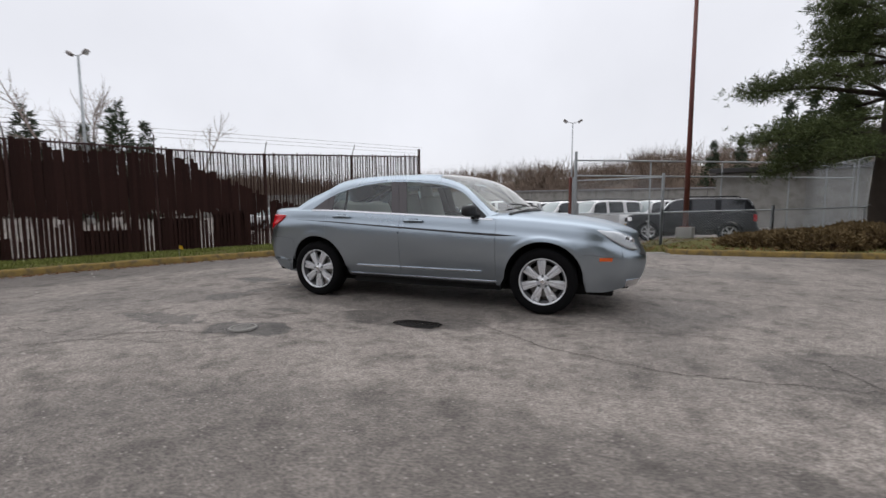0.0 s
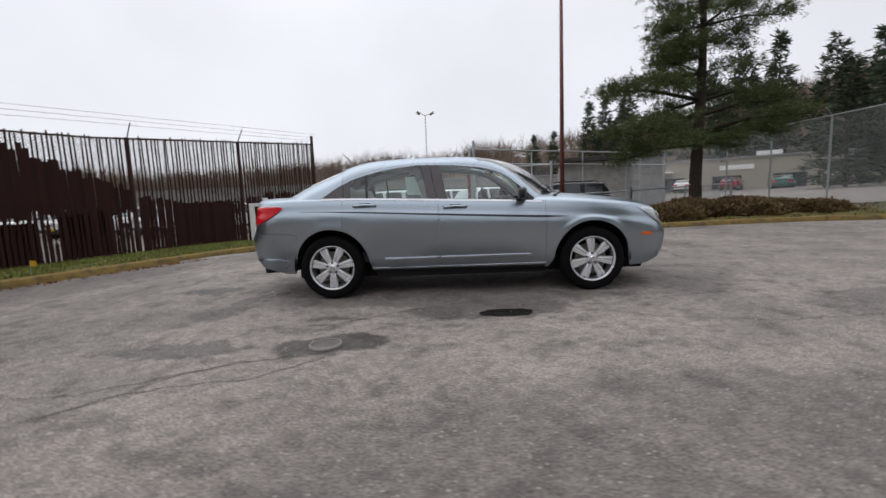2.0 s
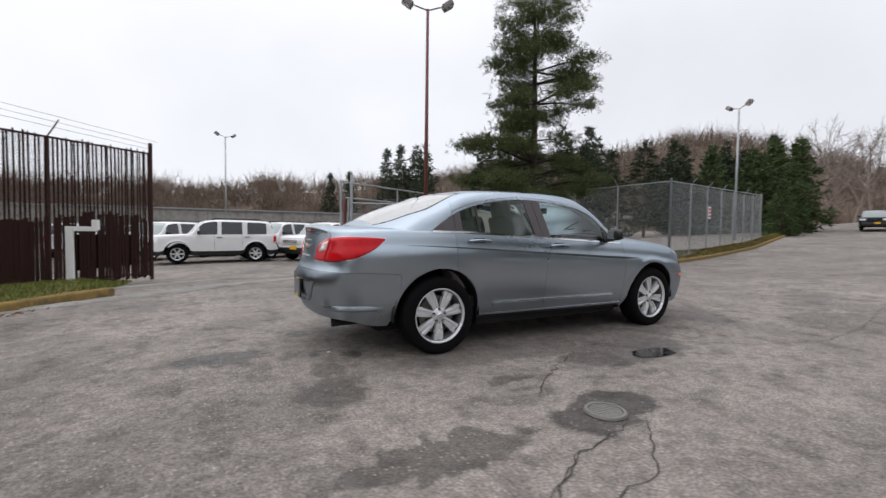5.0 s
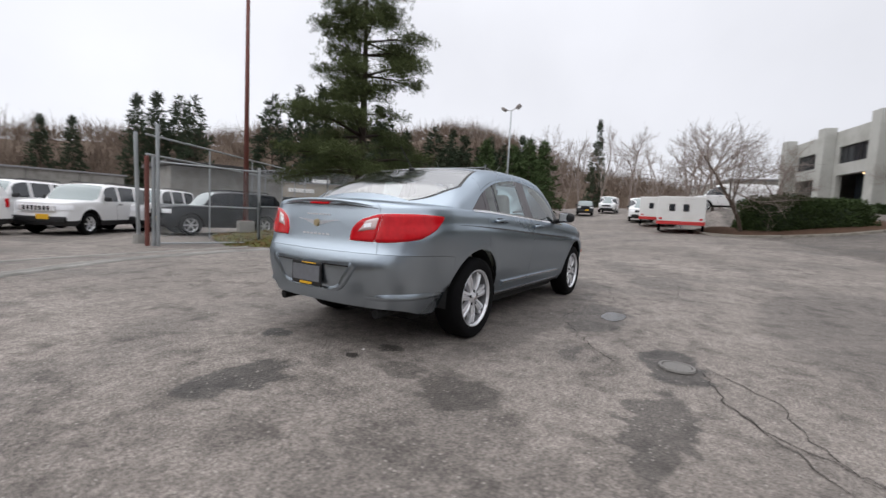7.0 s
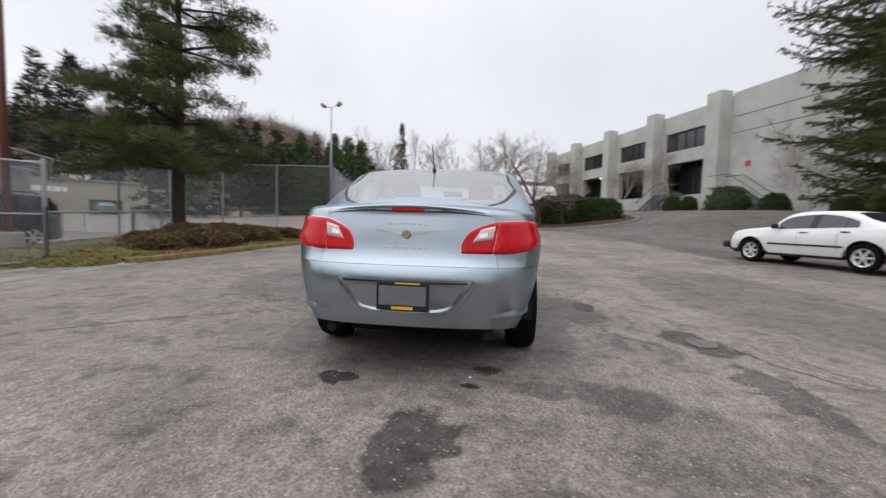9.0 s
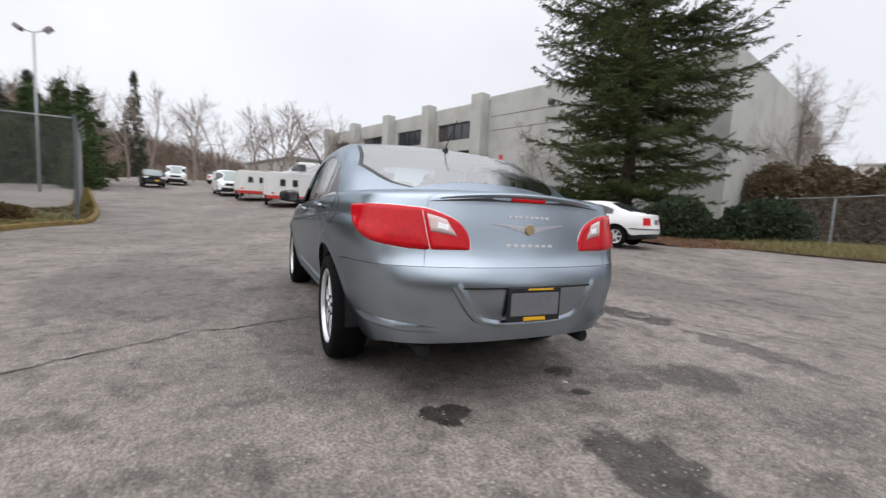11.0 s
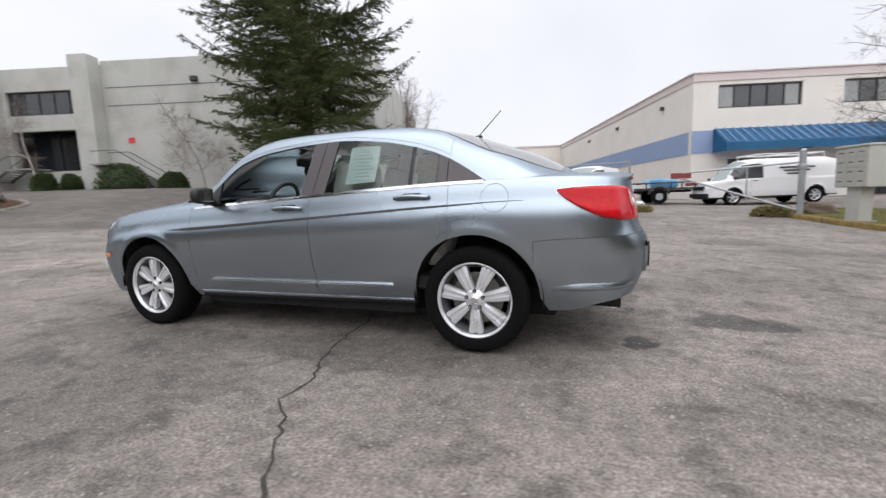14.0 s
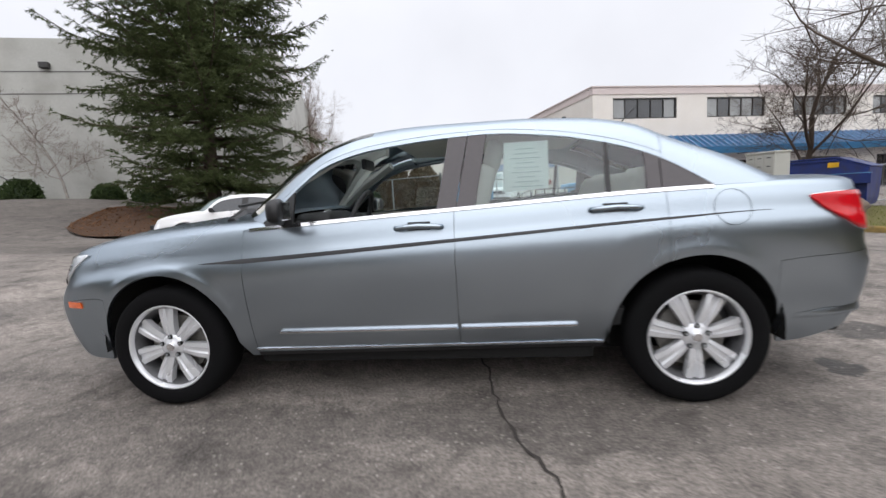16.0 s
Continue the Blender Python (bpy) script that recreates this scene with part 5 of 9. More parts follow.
for k in range(3):
    part("text_bar", boxm((0, -0.01, 0.16 - 0.16 * k), (0.34, 0.006, 0.09)), M["sign_red"], sgn)


# ---- cars ----
class Shell:
    """A car body from its curves: x forward, y to the car's left, z up. Half plan, side profile, wheel arches, belt, roof."""

    def __init__(self, p):
        self.p = p
        P = np.array(p["plan"], float)
        t = np.concatenate(([0], np.cumsum(np.hypot(*np.diff(P, axis=0).T))))
        fx, fy = pchip(t, P[:, 0]), pchip(t, P[:, 1])
        q = np.linspace(0, t[-1], 1600)
        X, Y = fx(q), fy(q)
        ker = np.ones(41) / 41
        X = np.convolve(np.concatenate((X[20:0:-1], X, X[-2:-22:-1])), ker, "valid")
        Y = np.convolve(np.concatenate((-Y[20:0:-1], Y, -Y[-2:-22:-1])), ker, "valid")
        self.s = np.concatenate(([0], np.cumsum(np.hypot(np.diff(X), np.diff(Y)))))
        Y[0] = Y[-1] = 0.0
        self.X, self.Y = X, Y
        dx, dy = np.gradient(X, self.s), np.gradient(Y, self.s)
        k = np.hypot(dx, dy)
        self.NX, self.NY = -dy / k, dx / k          # outward
        self.NX, self.NY = np.where(self.NY < -0.0, -self.NX, self.NX), np.abs(self.NY)
        self.NX = np.where(np.abs(self.NY) < 1e-3, np.sign(X), self.NX)
        for k in (0, -1):
            self.NX[k], self.NY[k] = np.sign(X[k]), 0.0
        self.belt = pchip(*zip(*p["belt"]))
        self.z1, self.z2 = pchip(*zip(*p["z1"])), pchip(*zip(*p["z2"]))
        self.side, self.rear, self.front = (pchip(*zip(*p[k])) for k in ("side", "rear", "front"))
        self.sill = pchip(*zip(*p["sill"]))
        self.roof = pchip(*zip(*p["roof"]))
        self.wtop = pchip(*zip(*p["wtop"]))
        self.top = pchip(*zip(*p["top"]))

    def s_at_x(self, x):
        return float(np.interp(-x, -self.X, self.s))

    def s_at_y(self, y, rear):
        """Arc place on the nose or tail where the plan has that half width."""
        m = self.X < -1.0 if rear else self.X > 1.0
        yy, ss = self.Y[m], self.s[m]
        o = np.argsort(yy)
        return float(np.interp(y, yy[o], ss[o]))

    def base(self, s):
        return (np.interp(s, self.s, v) for v in (self.X, self.Y, self.NX, self.NY))

    def bottom(self, s):
        x, y, _, _ = self.base(s)
        z = self.sill(x)
        for xh, zh, r in self.p["arches"]:
            d = x - xh
            if abs(d) < r:
                z = max(z, zh + math.sqrt(r * r - d * d))
        return float(z)

    def point(self, s, z, out=0.0):
        """The surface at arc place s and height z, moved outward."""
        x, y, nx, ny = (float(v) for v in self.base(s))
        a = nx * nx
        inset = (1 - a) * float(self.side(z - float(self.belt(x)) + 1.0))
        inset += a * float((self.rear if x < 0 else self.front)(z))
        for xh, zh, r in self.p["arches"]:
            d = math.hypot(x - xh, z - zh) - r
            if -0.02 < d < 0.2:
                inset -= (1 - a) * self.p["flare"] * math.exp(-((max(0, d - 0.035) / 0.022) ** 2))
        return Vector((x - nx * (inset - out), y - ny * (inset - out), z))

    def deck(self, x, y):
        """Height of the boot lid at x, y."""
        if not hasattr(self, "deck_tab"):
            s = np.linspace(self.s_at_x(-1.5), self.s[-1], 120)
            e = [self.point(q, float(self.belt(float(np.interp(q, self.s, self.X))))) for q in s]
            self.deck_tab = np.array([(p.x, p.y, p.z) for p in e])[::-1]
        T = self.deck_tab
        ey, ez = float(np.interp(x, T[:, 0], T[:, 1])), float(np.interp(x, T[:, 0], T[:, 2]))
        zc, f = max(float(self.top(x)), ez), min(1.0, abs(y) / max(ey, 1e-4))
        return ez + (zc - ez) * (1 - f ** self.p.get("crown", 2.6)) ** (1 / 2.2)

    def upper(self, x, y):
        a = 0.5 * float(sstep(0.1, 0.6, x)) - 0.3 * float(sstep(-0.9, -1.4, x))
        return self.roof(x + a * self.p.get("bow", 1.0) * y * y) - 0.1 * np.abs(y) ** 2.5

    def section(self, x, n=70):
        """Greenhouse section at x: points from the belt up to the centre line."""
        zb = float(self.belt(x))
        yb = self.point(self.s_at_x(x), zb).y
        f = np.linspace(0, math.pi / 2, n + 1)
        c, sn = np.cos(f), np.sin(f)
        lo, hi = np.zeros(n + 1), np.full(n + 1, 1.6)
        for _ in range(26):
            r = (lo + hi) / 2
            y, z = r * c, zb + r * sn
            a = (y - (yb - (z - zb) * self.p["tumble"])) * 0.94
            b = z - self.upper(x, y)
            h = np.maximum(0.07 - np.abs(a - b), 0) / 0.07
            out = np.maximum(a, b) + h * h * 0.0175 > 0
            hi, lo = np.where(out, r, hi), np.where(out, lo, r)
        return np.stack((r * c, zb + r * sn), 1)


SEDAN = dict(
    plan=((2.375, 0), (2.36, 0.28), (2.30, 0.5), (2.18, 0.685), (2.01, 0.79), (1.75, 0.85), (1.38, 0.878), (0.9, 0.888), (0, 0.893), (-0.8, 0.893), (-1.4, 0.885), (-1.75, 0.868), (-2.05, 0.82), (-2.24, 0.715), (-2.355, 0.52), (-2.41, 0.26), (-2.425, 0)),
    belt=((2.43, 0.735), (2.3, 0.77), (2.1, 0.83), (1.9, 0.868), (1.6, 0.905), (1.2, 0.94), (0.82, 0.966), (-0.24, 1.02), (-1.43, 1.066), (-1.75, 1.068), (-2.0, 1.058), (-2.25, 1.042), (-2.43, 1.036)),
    z1=((2.43, 0.52), (2.0, 0.60), (1.8, 0.62), (1.7, 0.6), (1.0, 0.40), (-0.95, 0.40), (-1.1, 0.5), (-1.70, 0.695), (-1.9, 0.715), (-2.43, 0.725)),
    z2=((2.43, 0.66), (2.0, 0.75), (1.5, 0.785), (1.09, 0.797), (-0.22, 0.867), (-1.23, 0.925), (-1.69, 0.942), (-2.43, 0.93)),
    side=((0.2, 0.15), (0.30, 0.098), (0.36, 0.074), (0.45, 0.049), (0.60, 0.019), (0.70, 0.004), (0.76, 0.0), (0.80, 0.001), (0.845, 0.009), (0.87, 0.022), (0.95, 0.042), (1.0, 0.062), (1.06, 0.075)),
    rear=((0.2, 0.18), (0.27, 0.115), (0.34, 0.070), (0.42, 0.036), (0.50, 0.016), (0.58, 0.004), (0.65, 0.0), (0.685, 0.006), (0.71, 0.020), (0.745, 0.044), (0.78, 0.058), (0.95, 0.089), (1.04, 0.104), (1.085, 0.11)),
    front=((0.15, 0.20), (0.22, 0.13), (0.32, 0.062), (0.42, 0.022), (0.52, 0.003), (0.58, 0.006), (0.66, 0.045), (0.74, 0.09), (0.9, 0.16)),
    sill=((2.43, 0.34), (2.2, 0.30), (1.95, 0.245), (1.75, 0.245), (0.98, 0.262), (-0.98, 0.268), (-1.75, 0.265), (-1.9, 0.262), (-2.2, 0.318), (-2.43, 0.345)),
    arches=((1.3825, 0.345, 0.398), (-1.3825, 0.345, 0.402)), flare=0.008, tumble=0.36,
    roof=((1.30, 0.95), (1.17, 1.045), (1.03, 1.155), (0.84, 1.308), (0.60, 1.420), (0.34, 1.474), (-0.05, 1.498), (-0.46, 1.498), (-0.82, 1.484), (-1.2, 1.432), (-1.39, 1.369), (-1.56, 1.309), (-1.72, 1.247), (-1.88, 1.165), (-2.0, 1.10), (-2.1, 1.04)),
    wtop=((0.82, 0.966), (0.66, 1.11), (0.456, 1.278), (0.23, 1.346), (-0.128, 1.382), (-0.335, 1.388), (-0.67, 1.361), (-0.978, 1.303), (-1.152, 1.247), (-1.262, 1.195), (-1.463, 1.068)),
    top=((2.36, 0.765), (2.2, 0.86), (2.0, 0.925), (1.7, 0.985), (1.4, 1.02), (1.1, 1.048), (0.7, 1.06), (-1.5, 1.09), (-1.8, 1.10), (-2.1, 1.105), (-2.3, 1.098), (-2.36, 1.09)),
)


def gap_mesh(name, verts, faces, material, parent, label="", gap=0.003, flange=0.016, smooth=True):
    """One body panel: its border drawn in by a hair and turned under, so that a dark joint shows beside the next panel."""
    V = np.array(verts, float)
    used = sorted({i for f in faces for i in f})
    remap = {o: i for i, o in enumerate(used)}
    V = V[used].copy()
    F = [tuple(remap[i] for i in f) for f in faces]
    F = [tuple(dict.fromkeys(f)) for f in F]
    F = [f for f in F if len(f) >= 3]
    edges = {}
    for f in F:
        for a, b in zip(f, f[1:] + f[:1]):
            edges.setdefault((min(a, b), max(a, b)), []).append((a, b))
    border = [v[0] for v in edges.values() if len(v) == 1]
    nrm, pull, cnt = np.zeros_like(V), np.zeros_like(V), np.zeros(len(V))
    for f in F:
        c = V[list(f)].mean(0)
        a, b, d = V[f[0]], V[f[1]], V[f[2]]
        nn = np.cross(b - a, d - a)
        for i in f:
            nrm[i] += nn
            pull[i] += c - V[i]
            cnt[i] += 1
    nrm /= np.maximum(1e-9, np.linalg.norm(nrm, axis=1))[:, None]
    bset = sorted({i for e in border for i in e})
    if gap:
        for i in bset:
            d = pull[i] - nrm[i] * (pull[i] @ nrm[i])
            V[i] += d / max(1e-9, np.linalg.norm(d)) * gap
    c0 = V.mean(0)
    flip = sum(nrm[i] @ (V[i] - np.array([c0[0] * 0.6, 0, 0.55])) for i in range(len(V))) < 0
    if flip:
        F, nrm, border = [f[::-1] for f in F], -nrm, [(q, p) for p, q in border]
    out = [tuple(v) for v in V]
    if flange:
        low = {}
        for i in bset:
            low[i] = len(out)
            out.append(tuple(V[i] - nrm[i] * flange))
        F = F + [(q, p, low[p], low[q]) for p, q in border]
    me = bpy.data.meshes.new(name)
    me.from_pydata(out, [], F)
    me.materials.append(material)
    if smooth:
        me.shade_smooth()
    if flange:
        rim = {(min(e), max(e)) for e in border}
        for e in me.edges:
            p, q = e.vertices
            if (min(p, q), max(p, q)) in rim:
                e.use_edge_sharp = True
    ob = new(name, me)
    if parent is not None:
        ob.parent = parent
    return tagged(ob, label)


def build_shell(sh, cols_x, step, rows, group_low, group_top, group_cab, cab_x, cab_rows, tail_y=()):
    """Lays the grids and sorts the faces into panels by the three group functions. Returns name -> (verts, faces)."""
    verts, groups = [], {}

    def add(p):
        verts.append((p[0], p[1], p[2]))
        return len(verts) - 1

    def face(name, ids):
        groups.setdefault(name, []).append(ids)

    # lower skirt
    ss = set(np.arange(0, sh.s[-1], step).round(4)) | {float(sh.s[-1])}
    special = [sh.s_at_x(x) for x in cols_x] + [sh.s_at_y(y, True) for y in tail_y]
    for xh, zh, r in sh.p["arches"]:
        for k in range(17):
            special.append(sh.s_at_x(xh + r * math.cos(math.pi * k / 16) * 0.9999))
    ss = [s for s in ss if all(abs(s - q) > step * 0.35 for q in special)] + special
    ss = sorted(set(ss))
    n0, n1, n2 = rows
    lines = []
    for s in ss:
        x = float(np.interp(s, sh.s, sh.X))
        zb, zt = sh.bottom(s), float(sh.belt(x))
        z1 = max(float(sh.z1(x)), zb + 0.03)
        z2 = max(float(sh.z2(x)), z1 + 0.03)
        zz = list(np.linspace(zb, z1, n0 + 1)) + list(np.linspace(z1, z2, n1 + 1))[1:] + list(np.linspace(z2, zt, n2 + 1))[1:]
        lines.append([sh.point(s, z) for z in zz])
    for sgn, tag in ((1, "left"), (-1, "right")):
        ids = [[add((p.x, sgn * p.y, p.z)) for p in ln] for ln in lines]
        for i in range(len(ids) - 1):
            for j in range(len(ids[0]) - 1):
                c = (lines[i][j] + lines[i + 1][j + 1]) / 2
                g = group_low(c.x, c.y, c.z, j, rows, (ss[i] + ss[i + 1]) / 2)
                if g:
                    q = (ids[i][j], ids[i + 1][j], ids[i + 1][j + 1], ids[i][j + 1])
                    face(g.replace("SIDE", tag), q if sgn < 0 else q[::-1])
    # hood and deck
    fr = [1 - (i / 12) ** 1.7 for i in range(13)][::-1]      # 0 at the centre, 1 at the shoulder
    for s_sel in (0, 1):
        sel = [i for i, s in enumerate(ss) if (lines[i][-1].x > 0.62) == (s_sel == 0) and (lines[i][-1].x > 0.62 or lines[i][-1].x < -1.42)]
        grid = []
        for i in sel:
            e = lines[i][-1]
            zc = max(float(sh.top(e.x)), e.z)
            row = []
            for f in fr:
                z = e.z + (zc - e.z) * (1 - f ** sh.p.get("crown", 2.6)) ** (1 / 2.2)
                row.append(Vector((e.x, e.y * f, z)))
            grid.append(row)
        for sgn, tag in ((1, "left"), (-1, "right")):
            ids = [[add((p.x, sgn * p.y, p.z)) for p in r] for r in grid]
            for i in range(len(ids) - 1):
                for j in range(len(fr) - 1):
                    c = (grid[i][j] + grid[i + 1][j + 1]) / 2
                    g = group_top(c.x, c.y, (fr[j] + fr[j + 1]) / 2, (ss[sel[i]] + ss[sel[i + 1]]) / 2)
                    if g:
                        q = (ids[i][j], ids[i + 1][j], ids[i + 1][j + 1], ids[i][j + 1])
                        face(g.replace("SIDE", tag), q[::-1] if sgn < 0 else q)
    # greenhouse
    n_w, strips = cab_rows
    grid = []
    for x in cab_x:
        sec = sh.section(x)
        zb = float(sh.belt(x))
        zw = max(zb, float(sh.wtop(x))) if sh.p["wtop"][-1][0] <= x <= sh.p["wtop"][0][0] else zb
        arc = np.concatenate(([0], np.cumsum(np.hypot(*np.diff(sec, axis=0).T))))
        kw = float(np.interp(zw, sec[:, 1], arc)) if zw > zb + 1e-4 else 0.0
        stops = list(np.linspace(0, kw, n_w + 1)) + [kw + (arc[-1] - kw) * f for f in strips[1:]]
        row = []
        for q, a in enumerate(stops):
            y, z = float(np.interp(a, arc, sec[:, 0])), float(np.interp(a, arc, sec[:, 1]))
            sl = sh.p.get("slant", lambda v: 0.0)(x)
            row.append(Vector((x - sl * max(0, min(z, zw) - zb), y, z)))
        grid.append(row)
    for sgn, tag in ((1, "left"), (-1, "right")):
        ids = [[add((p.x, sgn * p.y, p.z)) for p in r] for r in grid]
        for i in range(len(ids) - 1):
            for j in range(len(grid[0]) - 1):
                c = (grid[i][j] + grid[i + 1][j + 1]) / 2
                g = group_cab((cab_x[i] + cab_x[i + 1]) / 2, j, n_w, strips, c)
                if g:
                    q = (ids[i][j], ids[i + 1][j], ids[i + 1][j + 1], ids[i][j + 1])
                    face(g.replace("SIDE", tag), q if sgn < 0 else q[::-1])
    # weld
    key, remap = {}, []
    out = []
    for v in verts:
        k = (round(v[0], 4), round(v[1], 4) + 0.0, round(v[2], 4))
        if k not in key:
            key[k] = len(out)
            out.append(v)
        remap.append(key[k])
    return out, {g: [tuple(remap[i] for i in f) for f in fs] for g, fs in groups.items()}


def wheel(parent, x, y, z, r, rim_r, width, out, spokes=7, turn=0.0, alloy="alloy"):
    """A tyre and an alloy wheel; out is +1 or -1, the side that faces outward."""
    w = new("wheel")
    w.parent = parent
    w.matrix_local = pose(x, y, z, 0, 0, 0 if out > 0 else 180)
    h = width / 2
    prof = [(rim_r - 0.012, -h * 0.8), (rim_r, -h * 0.92), (rim_r + 0.02, -h), (r - 0.035, -h * 1.02), (r - 0.012, -h * 0.9), (r, -h * 0.6), (r, h * 0.6), (r - 0.012, h * 0.9), (r - 0.035, h * 1.02), (rim_r + 0.02, h), (rim_r, h * 0.92), (rim_r - 0.012, h * 0.8)]
    part("tyre", revolve(prof, 56), M["tyre"], w, "", True)
    rim = part("rim", revolve(((rim_r - 0.004, h * 0.7), (rim_r + 0.003, h * 0.93), (rim_r - 0.002, h * 0.96), (rim_r - 0.010, h * 0.88), (rim_r - 0.014, h * 0.72)), 56), M[alloy], w, "", True)
    # the barrel's dark colour paints the shade behind the spokes
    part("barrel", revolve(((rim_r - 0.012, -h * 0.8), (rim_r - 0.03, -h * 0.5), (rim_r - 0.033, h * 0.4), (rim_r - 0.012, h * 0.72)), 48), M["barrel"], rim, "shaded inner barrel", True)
    part("brake_disc", revolve(((0.0, -0.01), (rim_r * 0.70, -0.01), (rim_r * 0.70, 0.01), (0.0, 0.01)), 32), M["iron"], w, "dark brake disc")
    face_y = h * 0.72
    for k in range(spokes):
        bm = bmesh.new()
        a0 = k * math.tau / spokes + math.pi / 2 + radians(turn)
        secs = []
        for q in range(7):
            f = q / 6
            rr = 0.045 + (rim_r - 0.045 - 0.008) * f
            half = 0.026 + 0.024 * f
            yy = face_y - 0.010 + 0.010 * math.sin(f * math.pi) - 0.002 * f
            ring = []
            for u, v in ((-1, -0.035), (-0.94, -0.001), (-0.36, 0.003), (-0.2, -0.006), (0.2, -0.006), (0.36, 0.003), (0.94, -0.001), (1, -0.035)):
                ring.append(bm.verts.new((rr * math.cos(a0) - half * u * math.sin(a0), yy + v, rr * math.sin(a0) + half * u * math.cos(a0))))
            secs.append(ring)
        for a, b in zip(secs, secs[1:]):
            for i in range(7):
                bm.faces.new((a[i], a[i + 1], b[i + 1], b[i]))
        part("spoke", bm, M[alloy], w)
    hub = part("hub_cap", revolve(((0.0, face_y + 0.012), (0.028, face_y + 0.010), (0.033, face_y + 0.004), (0.05, face_y), (0.066, face_y - 0.006), (0.07, face_y - 0.03)), 28), M[alloy], w, "", True)
    part("emblem", revolve(((0.0, face_y + 0.016), (0.02, face_y + 0.0145), (0.024, face_y + 0.011)), 20), M["chrome"], hub)
    for k in range(5):
        a = k * math.tau / 5 + 0.3
        p = Vector((0.055 * math.cos(a), 0, 0.055 * math.sin(a)))
        # proud black disc, the shade of the lug recess as colour
        part("lug_well_shade", rodm(p + Vector((0, face_y - 0.012, 0)), p + Vector((0, face_y + 0.006, 0)), 0.012, None, 14), M["under"], hub, "dark lug recess")
        part("lug_nut", rodm(p + Vector((0, face_y - 0.012, 0)), p + Vector((0, face_y + 0.010, 0)), 0.008, 0.007, 6), M["galv"], hub)
    return w


def surf_strip(sh, sgn, s_list, lo, hi, out, thick, nrow=2):
    """A raised strip on the body between heights lo(s) and hi(s)."""
    bm = bmesh.new()
    lines = []
    for s in s_list:
        a, b = lo(s), hi(s)
        zs = np.linspace(a, b, nrow + 1)
        ln = [sh.point(s, a, out - thick)] + [sh.point(s, z, out) for z in zs] + [sh.point(s, b, out - thick)]
        lines.append([bm.verts.new((p.x, sgn * p.y, p.z)) for p in ln])
    for a, b in zip(lines, lines[1:]):
        for i in range(len(a) - 1):
            bm.faces.new((a[i], b[i], b[i + 1], a[i + 1]))
    bm.faces.new(lines[0])
    bm.faces.new(lines[-1][::-1])
    bmesh.ops.remove_doubles(bm, verts=bm.verts, dist=0.0004)
    return bm


def surf_patch(sh, sgn, s_of, z_of, out, thick, nu, nv):
    """A raised patch on the body: s_of(u, v) along, z_of(s, v) up, with its rim turned in."""
    bm = bmesh.new()
    grid = []
    for i in range(nu + 1):
        ln = []
        for j in range(-1, nv + 2):
            v, rim = min(max(j, 0), nv) / nv, j in (-1, nv + 1) or i in (0, nu)
            s = s_of(i / nu, v)
            p = sh.point(s, z_of(s, v), out - (thick if j in (-1, nv + 1) else (thick * 0.4 if rim else 0.0)))
            ln.append(bm.verts.new((p.x, sgn * p.y, p.z)))
        grid.append(ln)
    for a, b in zip(grid, grid[1:]):
        for i in range(len(a) - 1):
            bm.faces.new((a[i], b[i], b[i + 1], a[i + 1]))
    bmesh.ops.remove_doubles(bm, verts=bm.verts, dist=0.0004)
    return bm


def wedge_strip(sh, sgn, s_list, zb, zt, out):
    """A ledge moulded into the body that faces upward and runs out to nothing at both ends."""
    bm = bmesh.new()
    lines = []
    n = len(s_list) - 1
    for i, s in enumerate(s_list):
        k = min(1.0, 4.0 * min(i, n - i) / n)
        ln = [sh.point(s, zb - 0.014, 0.0005), sh.point(s, zb, 0.001 + out * k), sh.point(s, zb + (zt - zb) * 0.3, 0.001 + out * k * 0.8), sh.point(s, zb + (zt - zb) * (0.4 + 0.6 * k), 0.0005)]
        lines.append([bm.verts.new((p.x, sgn * p.y, p.z)) for p in ln])
    for a, b in zip(lines, lines[1:]):
        for i in range(3):
            bm.faces.new((a[i], b[i], b[i + 1], a[i + 1]))
    return bm


